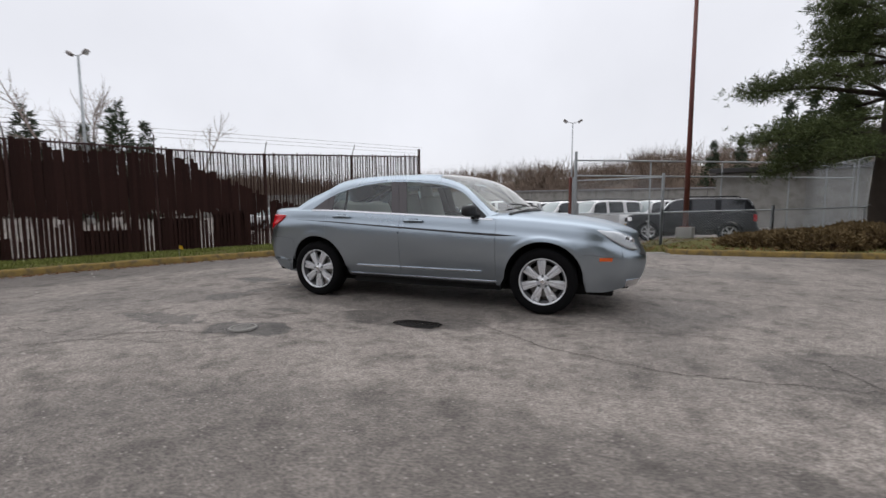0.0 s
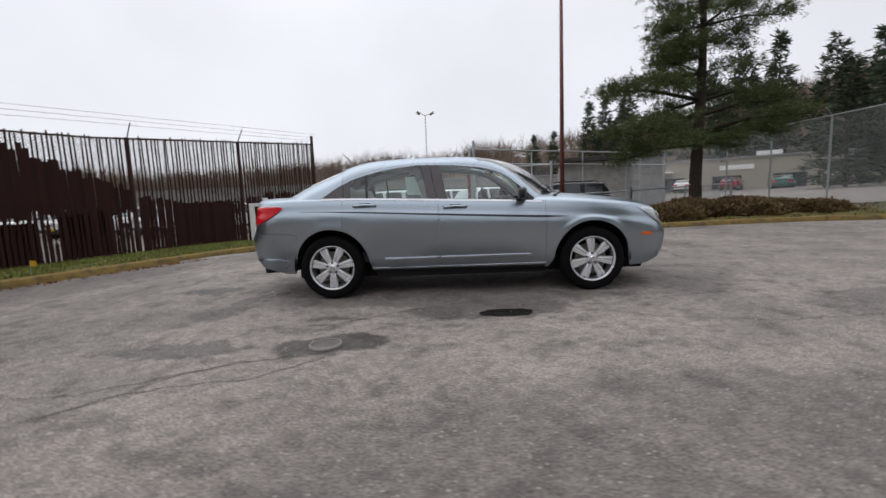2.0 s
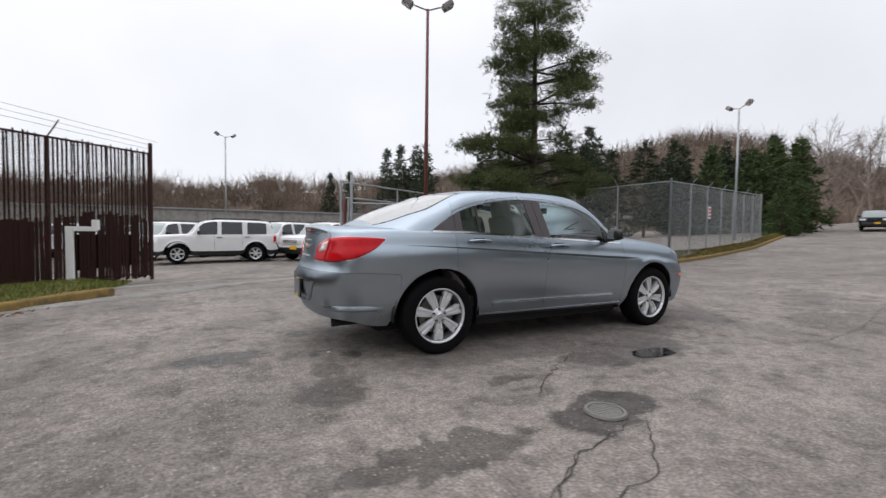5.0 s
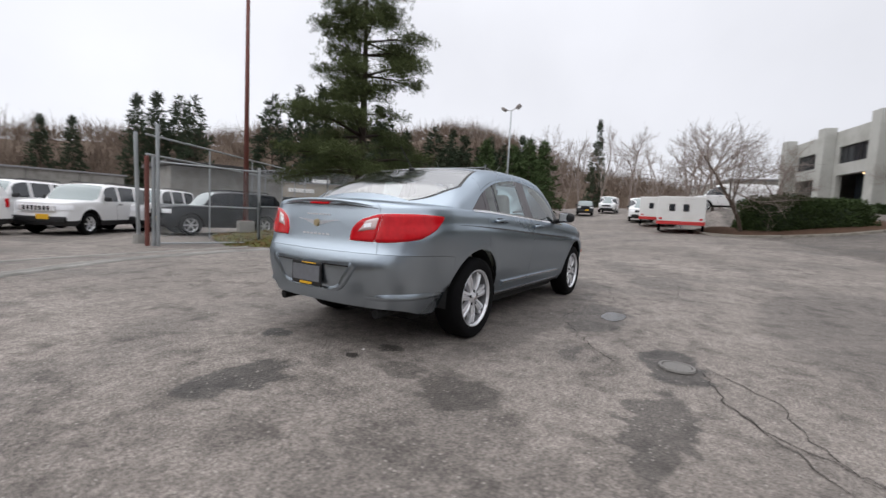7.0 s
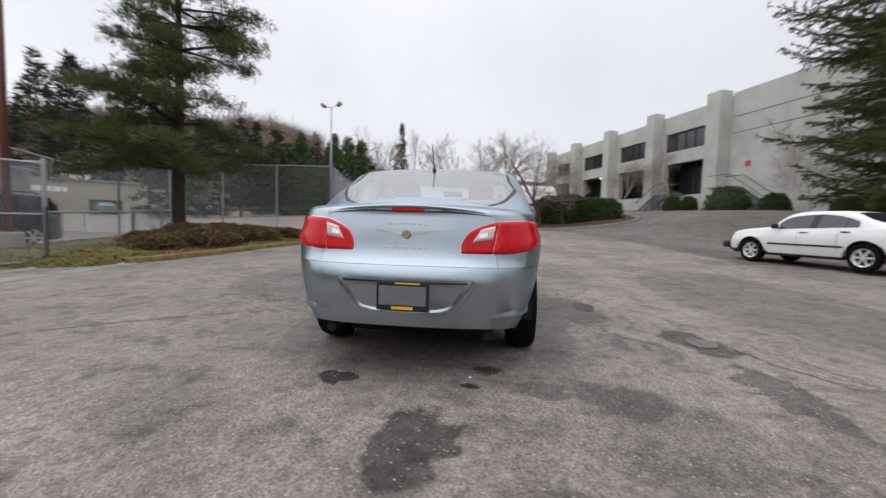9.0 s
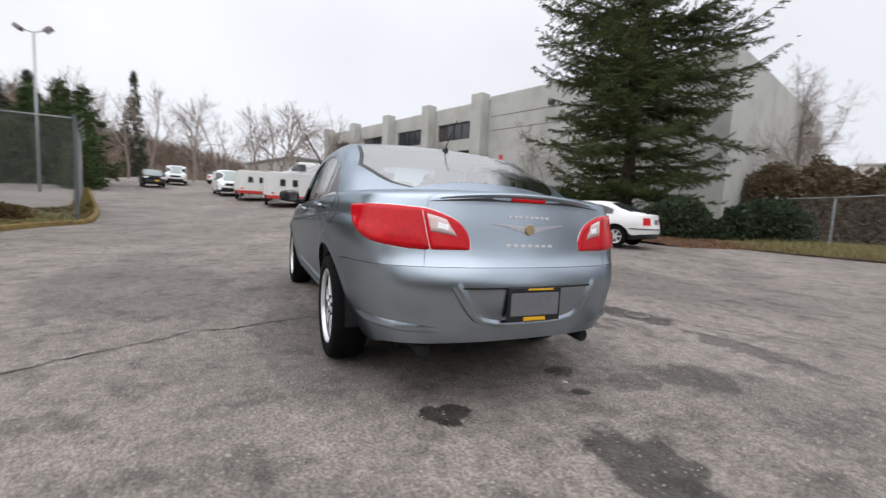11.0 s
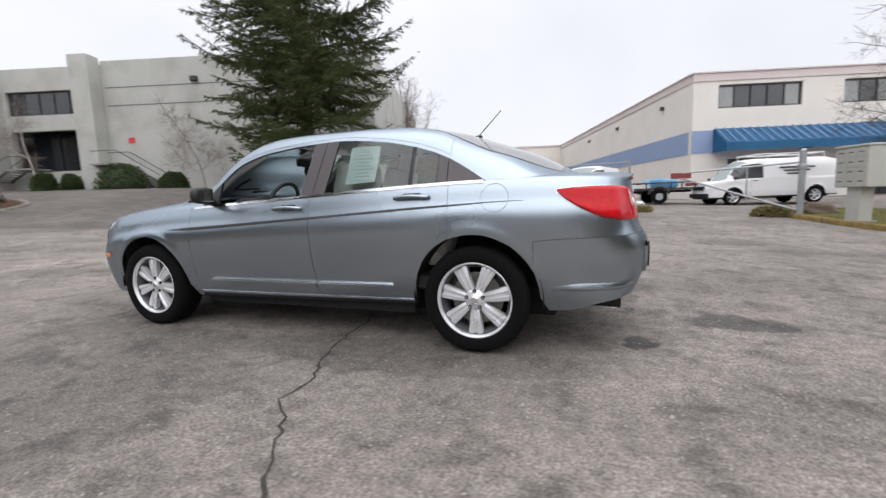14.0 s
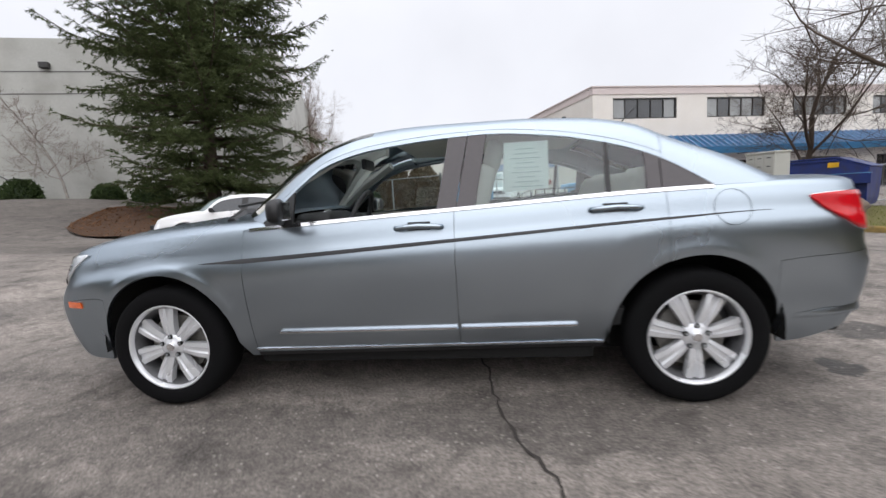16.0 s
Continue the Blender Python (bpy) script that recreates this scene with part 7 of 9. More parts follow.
        bm = boxm((0, 0, 0), (0.10, 0.28, 0.13), 0.04)
        bmesh.ops.transform(bm, matrix=pose(-1.25, sgn * 0.4, 1.12, 0, -18, 0), verts=bm.verts)
        part("rear_headrest", bm, M["cabin_light"], cabin, "", True)
        # inner faces of the front pillars
        part("pillar_inner", tube([(0.86, sgn * 0.70, 1.03), (0.62, sgn * 0.64, 1.22), (0.38, sgn * 0.57, 1.36)], 0.035, 6), M["cabin_light"], cabin)
    bm = boxm((0, 0, 0.29), (0.16, 1.3, 0.6), 0.06)
    bmesh.ops.transform(bm, matrix=pose(-1.05, 0, 0.6, 0, -20, 0), verts=bm.verts)
    part("rear_seat_back", bm, M["cabin_light"], cabin, "", True)
    part("rear_seat_cushion", boxm((-0.85, 0, 0.60), (0.5, 1.3, 0.18), 0.06), M["cabin_light"], cabin, "", True)
    part("steering_wheel", tube([(0.40 - 0.17 * 0.42 * math.sin(a), 0.37 + 0.18 * math.cos(a), 0.965 + 0.17 * math.sin(a)) for a in np.linspace(0, math.tau, 29)[:-1]], 0.016, 8, True), M["cabin_dark"], cabin, "", True)
    bm = boxm((0.42, 0.37, 0.96), (0.05, 0.14, 0.1), 0.02)
    box(bm, (0.41, 0.37, 0.96), (0.02, 0.34, 0.025), 0.006)
    part("steering_hub", bm, M["cabin_dark"], cabin)
    part("instrument_ring", tube([(0.60, 0.37 + 0.09 * math.cos(a), 0.985 + 0.055 * math.sin(a)) for a in np.linspace(0, math.tau, 21)[:-1]], 0.006, 5, True), M["chrome"], cabin)
    part("inner_mirror", boxm((0.42, 0, 1.33), (0.03, 0.24, 0.07), 0.012), M["black_plastic"], cabin)
    part("headliner", boxm((-0.42, 0, 1.415), (1.15, 1.06, 0.02), 0.008), M["cabin_light"], cabin)
    # paper sheet inside the left rear window
    sheet = new("window_sheet")
    sheet.parent = car
    tagged(sheet, "pale blue-green printed paper sheet taped inside the rear side window")
    bm = bmesh.new()
    ya = lambda z: 0.83 - (z - 1.03) * 0.385 - 0.028
    q = [(-0.475, 1.085), (-0.70, 1.095), (-0.715, 1.34), (-0.49, 1.34)]
    vs = [bm.verts.new((x, ya(z), z)) for x, z in q]
    bm.faces.new(vs)
    bmesh.ops.solidify(bm, geom=bm.faces[:], thickness=0.002)
    part("paper", bm, M["paper"], sheet)
    for k in range(9):
        z = 1.11 + 0.024 * k
        part("text_bar", boxm((-0.595, ya(z) + 0.004, z), (0.15 - 0.03 * (k % 3), 0.001, 0.004)), M["ink"], sheet)
    return car


sedan_car()


# ---- other vehicles ----
SUV = dict(
    plan=((2.2, 0), (2.19, 0.4), (2.14, 0.66), (2.0, 0.80), (1.7, 0.865), (0.9, 0.875), (-1.0, 0.875), (-1.8, 0.86), (-2.08, 0.80), (-2.16, 0.66), (-2.2, 0.4), (-2.2, 0)),
    belt=((2.2, 0.93), (2.0, 0.96), (1.2, 1.03), (0.6, 1.06), (-2.2, 1.10)),
    z1=((2.2, 0.52), (-2.2, 0.55)), z2=((2.2, 0.75), (-2.2, 0.85)),
    side=((0.1, 0.07), (0.3, 0.02), (0.45, 0.0), (0.85, 0.0), (1.0, 0.03), (1.06, 0.04)),
    rear=((0.2, 0.06), (0.4, 0.0), (0.6, 0.0), (0.65, 0.05), (1.1, 0.07)), front=((0.2, 0.1), (0.35, 0.0), (0.6, 0.0), (0.66, 0.05), (0.95, 0.08)),
    sill=((2.2, 0.3), (1.8, 0.28), (-1.8, 0.3), (-2.2, 0.36)), arches=((1.32, 0.37, 0.42), (-1.31, 0.37, 0.42)), flare=0.02, tumble=0.22, bow=0.25, crown=6.0,
    roof=((1.2, 0.95), (1.0, 1.12), (0.62, 1.53), (0.42, 1.60), (-0.3, 1.65), (-1.3, 1.64), (-1.85, 1.60), (-1.98, 1.45), (-2.12, 1.14), (-2.2, 1.0)),
    wtop=((0.86, 1.05), (0.45, 1.50), (0.1, 1.56), (-1.4, 1.545), (-1.8, 1.50), (-1.86, 1.10)),
    top=((2.15, 0.95), (1.9, 1.03), (1.2, 1.07), (0.7, 1.09), (-1.4, 1.11), (-2.2, 1.11)), pillars=((0.02, -0.12), (-0.84, -1.02)), glass_x=(0.62, -1.72), shield=(0.44, -1.9))
SALOON = dict(SEDAN, pillars=((-0.15, -0.33), (-0.97, -1.0)), glass_x=(0.62, -1.25), shield=(0.245, -1.08))
VAN = dict(
    plan=((2.8, 0), (2.78, 0.5), (2.7, 0.75), (2.5, 0.93), (2.1, 0.985), (0.9, 1.0), (-2.2, 1.0), (-2.7, 0.98), (-2.8, 0.9), (-2.82, 0.5), (-2.82, 0)),
    belt=((2.8, 0.95), (2.4, 1.05), (1.9, 1.12), (1.3, 1.18), (-2.82, 1.2)),
    z1=((2.8, 0.5), (-2.8, 0.5)), z2=((2.8, 0.75), (-2.8, 0.85)),
    side=((0.1, 0.08), (0.3, 0.02), (0.5, 0.0), (1.0, 0.0), (1.06, 0.0)), rear=((0.2, 0.05), (0.5, 0.0), (1.2, 0.0)), front=((0.2, 0.1), (0.4, 0.0), (0.7, 0.02), (1.0, 0.1)),
    sill=((2.8, 0.32), (-2.8, 0.36)), arches=((1.75, 0.38, 0.43), (-1.75, 0.38, 0.43)), flare=0.012, tumble=0.1, bow=0.3, crown=5.0,
    roof=((2.2, 0.9), (2.0, 1.13), (1.35, 1.80), (1.05, 2.0), (0.5, 2.08), (-2.2, 2.08), (-2.7, 2.0), (-2.82, 1.9), (-2.9, 1.0)),
    wtop=((1.9, 1.12), (1.45, 1.66), (1.2, 1.8), (0.55, 1.82), (0.45, 1.19)),
    top=((2.75, 0.98), (2.4, 1.09), (1.9, 1.15), (1.3, 1.2), (-1.4, 1.2), (-2.9, 1.2)), pillars=((1.55, 1.50),), glass_x=(1.7, 0.5), shield=(1.1, -9))


def background_car(name, P, paint, label, category, at, group="", wheel_r=0.34, extra=None):
    sh = Shell(dict(P))
    t = thing(name, at, label, category, group)
    x0, x1 = P["glass_x"]

    def low(x, y, z, j, rows, xb):
        return "cladding" if j < (2 if P is SUV else 1) else "body"

    def topg(x, y, f, s):
        return "body"

    strips = [0, 0.06, 0.14, 0.24, 0.45, 0.7, 1.0]

    def cab(x, j, nw, st, c):
        if j < nw:
            if x0 > x > x1 and not any(b < x < a for a, b in P["pillars"]):
                return "side_window_SIDE"
            if not x0 > x > x1:
                return "body"
            return "pillar#%d_SIDE" % [b < x < a for a, b in P["pillars"]].index(True)
        f = st[j - nw]
        if x > P["shield"][0] and f >= 0.13:
            return "windshield"
        if x < P["shield"][1] and f >= 0.23 and c.z > float(sh.belt(x)) + 0.08:
            return "rear_window"
        return "body"

    xs = sorted(set(np.round(np.linspace(P["roof"][-1][0] + 0.02, P["roof"][0][0] - 0.02, 44), 3)) | {v for ab in P["pillars"] for v in ab} | set(P["glass_x"]) | {v for v in P["shield"] if v > -5}, reverse=True)
    V, G = build_shell(sh, (), 0.11, (3, 3, 3), low, topg, cab, xs, (3, strips))
    for g, fs in G.items():
        nm = g.replace("_left", "").replace("_right", "").split("#")[0]
        m = {"body": paint, "windshield": "window_pale", "cladding": "black_plastic", "pillar": paint if P is SUV else "black_plastic"}.get(nm, "window_dark")
        gap_mesh(nm, V, fs, M[m], t, "", 0.0, 0.0)
    for sgn in (1, -1):
        for xh, zh, r in P["arches"]:
            w = new("wheel")
            w.parent = t
            w.matrix_local = pose(xh, sgn * (float(np.interp(-xh, -sh.X, sh.Y)) - 0.12), wheel_r, 0, 0, 0 if sgn > 0 else 180)
            rr = wheel_r * 0.66
            part("tyre", revolve(((rr, -0.1), (wheel_r - 0.02, -0.1), (wheel_r, -0.06), (wheel_r, 0.06), (wheel_r - 0.02, 0.1), (rr, 0.1), (rr - 0.01, 0.07)), 28), M["tyre"], w, "", True)
            part("rim", revolve(((rr - 0.005, 0.09), (rr - 0.03, 0.075), (rr - 0.035, 0.02)), 28), M["alloy"], w, "", True)
            part("brake_disc", revolve(((0.0, 0.0), (rr - 0.02, 0.0), (rr - 0.02, -0.02), (0, -0.02)), 20), M["under"], w)
            for k in range(6):
                a = k * math.tau / 6
                bm = boxm((rr * 0.5, 0.07, 0), (rr * 0.98, 0.025, 0.052), 0.006)
                bmesh.ops.rotate(bm, cent=(0, 0, 0), matrix=Matrix.Rotation(a, 3, "Y"), verts=bm.verts)
                part("spoke", bm, M["alloy"], w)
            bm = bmesh.new()
            arc = [(xh + (r + 0.03) * math.cos(a), zh + (r + 0.03) * math.sin(a)) for a in np.linspace(-0.2, math.pi + 0.2, 14)]
            yo = float(np.interp(-xh, -sh.X, sh.Y)) - 0.03
            for (xa, za), (xb, zb) in zip(arc, arc[1:]):
                bm.faces.new([bm.verts.new(p) for p in ((xa, sgn * (yo - 0.35), za), (xb, sgn * (yo - 0.35), zb), (xb, sgn * yo, zb), (xa, sgn * yo, za))])
            part("arch_liner", bm, M["under"], t)
        nose, tail = P["plan"][0][0], P["plan"][-1][0]
        zb = float(sh.belt(nose))
        part("head_lamp", surf_strip(sh, sgn, list(np.linspace(sh.s_at_y(P["plan"][2][1] - 0.22, False), sh.s_at_x(nose - 0.28), 8)), lambda q: zb - 0.16, lambda q: zb - 0.015, 0.012, 0.02, 2), M["reflector"], t)
        zt = float(sh.belt(tail))
        part("tail_lamp", surf_strip(sh, sgn, list(np.linspace(sh.s_at_x(tail + 0.22), sh.s_at_y(P["plan"][-3][1] - 0.08, True), 8)), lambda q: zt - 0.3, lambda q: zt - 0.06, 0.012, 0.02, 2), M["red_lens"], t)
        xm = P["glass_x"][0] + 0.02
        part("side_mirror", boxm((xm, sgn * (float(np.interp(-xm, -sh.X, sh.Y)) + 0.06), float(sh.belt(xm)) + 0.08), (0.1, 0.2, 0.14), 0.035), M["black_plastic"], t)
        for xd in ((0.1, -0.85) if P is not VAN else (1.0,)):
            p = sh.point(sh.s_at_x(xd - 0.15), float(sh.belt(xd)) - 0.1, 0.012)
            part("door_handle", boxm((p.x, sgn * p.y, p.z), (0.2, 0.03, 0.03), 0.008), M["black_plastic"], t)
            ln = [sh.point(sh.s_at_x(xd + 0.02), z, 0.002) for z in np.linspace(0.45, float(sh.belt(xd)), 5)]
            part("door_seam", tube([(q.x, sgn * q.y, q.z) for q in ln], 0.004, 4), M["under"], t)
    nose = P["plan"][0][0]
    zb = float(sh.belt(nose))
    part("grille", boxm((nose - 0.03, 0, zb - 0.13), (0.1, 0.95, 0.17), 0.02), M[paint if P is SUV else "black_plastic"], t)
    part("front_bumper", boxm((nose - 0.06, 0, 0.47), (0.16, 1.5, 0.2), 0.05), M["black_plastic"], t)
    part("underbody", boxm((0, 0, 0.42), (abs(P["plan"][-1][0]) * 1.86, 1.2, 0.24), 0.03), M["under"], t)
    part("cabin_block", boxm((-0.3, 0, 0.85), (1.9, 1.2, 0.5), 0.1), M["cabin_dark"], t)
    if extra:
        extra(t, sh)
    return t


def suv_extras(t, sh):
    for k in range(7):
        part("grille_slot", boxm((2.215, -0.33 + 0.11 * k, 0.81), (0.03, 0.062, 0.13), 0.006), M["black_plastic"], t)
    for sgn in (1, -1):
        part("roof_rail", tube([(0.2, sgn * 0.56, 1.63), (0.1, sgn * 0.56, 1.69), (-1.5, sgn * 0.56, 1.68), (-1.6, sgn * 0.56, 1.62)], 0.018, 6), M["black_plastic"], t)
    part("plate", boxm((2.235, 0.18, 0.56), (0.02, 0.34, 0.15), 0.004), M["yellow_plastic"], t, "yellow dealer plate")


def van_extras(t, sh):
    for x in (0.6, -0.8, -2.2):
        part("rack_bar", tube([(x, -0.75, 2.05), (x, -0.75, 2.25), (x, 0.75, 2.25), (x, 0.75, 2.05)], 0.025, 6), M["sign_white"], t)
    for sgn in (1, -1):
        part("rack_rail", rodm((0.6, sgn * 0.7, 2.25), (-2.2, sgn * 0.7, 2.25), 0.022), M["sign_white"], t)
        for k, w in enumerate((1.5, 1.1, 0.8)):
            part("sign_bar", boxm((-0.9, sgn * 1.003, 1.62 - 0.14 * k), (w, 0.008, 0.07)), M["frame_dark"], t)


def saloon_extras(t, sh):
    """Black rub strips along the doors and round the rear bumper, a plate and dark sills."""
    for sgn in (1, -1):
        part("rub_strip", surf_strip(sh, sgn, list(np.linspace(sh.s_at_x(0.88), sh.s_at_x(-0.96), 20)), lambda q: 0.55, lambda q: 0.595, 0.014, 0.02, 1), M["black_plastic"], t, "black door rub strip")
        part("bumper_strip", surf_strip(sh, sgn, list(np.linspace(sh.s_at_x(-1.82), sh.s[-1] - 0.001, 20)), lambda q: 0.60, lambda q: 0.635, 0.014, 0.02, 1), M["black_plastic"], t, "black rear bumper strip")
        part("sill", surf_strip(sh, sgn, list(np.linspace(sh.s_at_x(0.95), sh.s_at_x(-0.95), 20)), lambda q: 0.24, lambda q: 0.30, 0.01, 0.02, 1), M["black_plastic"], t)
    x = sh.point(sh.s[-1], 0.85).x
    part("plate", boxm((x - 0.012, 0, 0.85), (0.014, 0.32, 0.15), 0.003), M["plate"], t, "grey number plate")


lot_suv = background_car("suv_car", SUV, "white_paint", "white boxy SUV parked in the gravel lot", "car", pose(1.25, 15.55, gz(1.2, 15.5), 0, 0, 217), "white lot cars", 0.35, suv_extras)
for x, y, rz in ((-0.5, 17.6, 217), (-1.9, 20.0, 217), (3.6, 16.9, 217), (-5.2, 18.3, 225), (-6.2, 24.5, 80), (-3.5, 25, 80), (-9.0, 23, 80), (-12.5, 18, 262), (-15.5, 18.5, 262), (-18.5, 19, 262), (-22, 20, 262), (-26, 21, 262)):
    copy_thing(lot_suv, pose(x, y, gz(x, y), 0, 0, rz))
side_suv = copy_thing(lot_suv, pose(-3.15, 15.0, gz(-3.1, 15), 0, 0, 182))
tagged(side_suv, "white boxy SUV with black roof rails standing across the lot")
dark_suv = background_car("suv_car", SUV, "dark_paint", "dark grey SUV parked behind the chain-link panel", "car", pose(4.7, 13.7, gz(4.7, 13.6), 0, 0, 171), "", 0.37, suv_extras)
tagged(copy_thing(dark_suv, pose(44.2, 10.2, gz(44.2, 10.2), 0, 0, 196)), "dark SUV standing far up the road")
white_saloon = background_car("saloon_car", SALOON, "white_paint", "white four-door saloon parked at the foot of the ramp", "car", pose(6.63, -8.63, gz(6.63, -8.63) + 0.02, 0, 0, 23.5), "", 0.345, saloon_extras)
white_saloon.scale = (0.89, 0.95, 0.9)
background_car("cargo_van", VAN, "white_paint", "white cargo van with roof ladder rack parked by the blue awning", "van", pose(-9.4, -20.6, gz(-9.4, -20.6), 0, 0, 16), "", 0.38, van_extras)
for x, y, rz in ((-1.9, -24.2, 72), (36.9, 3.4, 189), (52.5, 9.4, 186)):
    v = background_car("cargo_van", VAN, "white_paint", "white cargo van parked along the verge", "van", pose(x, y, gz(x, y), 0, 0, rz), "", 0.38)
    if x == 36.9:
        copy_thing(v, pose(36.0, -3.2, gz(36.0, -3.2), 0, 0, 95))
small = {}
for k, (mt, col) in enumerate((("white_paint", "white"), ("maroon_paint", "maroon"), ("green_paint", "dark green"), ("silver_paint", "silver"))):
    small[k] = background_car("saloon_car", SALOON, mt, f"{col} saloon parked at the far beige building", "car", pose(27 + 3.4 * k, 44.2 - 2.75 * k, gz(30, 42) - 0.1, 0, 0, 50), "far lot cars", 0.335)
for q, (x, y, rz) in enumerate(((23.5, 47, 50), (40.5, 33, 40), (47, 25, 15), (50, 22, 5), (60, 6, 0), (52, 4.5, 180))):
    copy_thing(small[(q * 3) % 4], pose(x, y, gz(x, y), 0, 0, rz))


def box_trailer():
    t = thing("box_trailer", pose(25.2, -0.55, gz(25, -0.5), 0, 0, 180 + 3), "white box trailer with red skirt and two small windows", "trailer")
    part("body", boxm((0, 0, 1.22), (4.6, 2.4, 1.58), 0.06), M["trailer_white"], t)
    part("skirt", boxm((0.5, 0, 0.52), (3.62, 2.42, 0.2), 0.02), M["red_trim"], t, "red skirt panel")
    for y in (-0.35, 0.35):
        w = part("window", boxm((2.305, y - 0.1, 1.38), (0.02, 0.24, 0.34), 0.03), M["window_dark"], t)
        part("window_frame", boxm((2.302, y - 0.1, 1.38), (0.018, 0.3, 0.4), 0.03), M["frame_dark"], w)
    for sgn in (1, -1):
        for x in (-0.45, 0.4):
            part("wheel", tube([(x, sgn * 1.12, 0.33), (x, sgn * 1.22, 0.33)], 0.33, 20), M["tyre"], t)
        part("fender", boxm((0, sgn * 1.2, 0.72), (1.8, 0.16, 0.08), 0.03), M["trailer_white"], t)
        part("tail_light", boxm((2.32, sgn * 1.0, 0.75), (0.02, 0.16, 0.1), 0.01), M["red_lens"], t)
    part("tongue", tube([(-2.3, 0, 0.45), (-3.3, 0, 0.45)], 0.06, 6), M["frame_dark"], t)
    part("jack", rodm((-3.0, 0, 0.02), (-3.0, 0, 0.7), 0.04), M["galv"], t)
    return t


trailer = box_trailer()
second = copy_thing(trailer, pose(31.0, 1.35, gz(31, 1.35), 0, 0, 186))
tagged(second, "plain white box trailer parked in line behind another trailer")


def utility_trailer():
    """A low two-wheel trailer with stake sides, loaded with a blue tarp and sheets."""
    t = thing("utility_trailer", pose(-4.9, -20.6, gz(-4.9, -20.6), 0, 0, 8), "dark low utility trailer carrying a blue tarp bundle", "trailer")
    part("deck", boxm((0, 0, 0.72), (3.4, 1.8, 0.1), 0.02), M["frame_dark"], t)
    part("chassis", boxm((0, 0, 0.6), (3.2, 0.9, 0.12), 0.02), M["under"], t)
    for sgn in (1, -1):
        w = part("wheel", tube([(0, sgn * 0.86, 0.36), (0, sgn * 1.06, 0.36)], 0.36, 24), M["tyre"], t)
        part("hub", tube([(0, sgn * 1.05, 0.36), (0, sgn * 1.075, 0.36)], 0.17, 16), M["galv"], w)
        part("fender", tube([(0.46 * math.cos(a), sgn * 0.97, 0.38 + 0.46 * math.sin(a)) for a in np.linspace(0.2, math.pi - 0.2, 9)], 0.06, 6), M["frame_dark"], t)
        part("side_rail", rodm((-1.65, sgn * 0.88, 1.02), (1.65, sgn * 0.88, 1.02), 0.03), M["frame_dark"], t)
        for x in (-1.6, -0.55, 0.55, 1.6):
            part("stake", boxm((x, sgn * 0.88, 0.88), (0.06, 0.05, 0.32), 0.008), M["frame_dark"], t)
    part("drawbar", tube([(1.6, 0.5, 0.6), (2.7, 0, 0.55), (1.6, -0.5, 0.6)], 0.045, 6), M["frame_dark"], t)
    bm = boxm((0, 0, 0), (1.3, 1.2, 0.45), 0.12)
    bmesh.ops.subdivide_edges(bm, edges=bm.edges[:], cuts=2, use_grid_fill=True)
    for v in bm.verts:
        v.co += 0.07 * noise.noise_vector(v.co * 3.0)
    bmesh.ops.translate(bm, vec=(-0.3, 0.1, 0.98), verts=bm.verts)
    part("tarp", bm, M["crane_blue"], t, "crumpled blue tarp", True)
    part("sheet_stack", boxm((0.95, 0, 0.86), (1.2, 1.5, 0.16), 0.01), M["sign_white"], t)
    part("lamp_board", boxm((-1.75, 0, 0.9), (0.06, 1.6, 0.16), 0.01), M["rust_board"], t, "red lamp board")
    return t


utility_trailer()
for x, y, r, lab in ((-3.2, -17.4, 0.34, "crumpled white sack on the yard ground"), (-2.4, -17.9, 0.28, "dirty white plastic sack lying in the yard"), (-3.9, -18.4, 0.25, "small white bag of rubbish in the yard")):
    bm = bmesh.new()
    bmesh.ops.create_icosphere(bm, subdivisions=3, radius=r)
    for v in bm.verts:
        v.co *= 1 + 0.35 * noise.noise(v.co * 2.2 / r + Vector((x, y, 0)))
        v.co.z = max(-0.08, v.co.z * 0.6)
        v.co.x *= 1.5
    ob = part("sack", bm, M["sign_white"], None, "", True)
    ob.matrix_world = pose(x, y, gz(x, y) + 0.08)
    tagged(ob, lab, "sack")


def lift_truck():
    t = thing("bucket_truck", pose(0.5, -21.2, gz(0.5, -21.2), 0, 0, -84), "blue and white bucket lift truck in the fenced yard", "truck")
    part("bed", boxm((0, 0, 1.0), (4.2, 2.2, 0.9), 0.06), M["crane_blue"], t)
    part("cab", boxm((3.0, 0, 1.35), (1.7, 2.1, 1.7), 0.16), M["trailer_white"], t)
    part("windscreen", boxm((3.82, 0, 1.75), (0.08, 1.7, 0.6), 0.02), M["window_dark"], t)
    for x in (-1.2, 0.4):
        part("bucket", boxm((x, 0.4, 1.9), (0.9, 0.9, 0.9), 0.08), M["trailer_white"], t)
    part("boom", tube([(-1.8, -0.4, 1.4), (-1.6, -0.4, 1.75), (2.4, -0.4, 2.2)], 0.12, 8), M["crane_blue"], t)
    for sgn in (1, -1):
        for x in (2.8, -1.2):
            part("wheel", tube([(x, sgn * 0.8, 0.45), (x, sgn * 1.08, 0.45)], 0.45, 24), M["tyre"], t)
    return t


lift_truck()


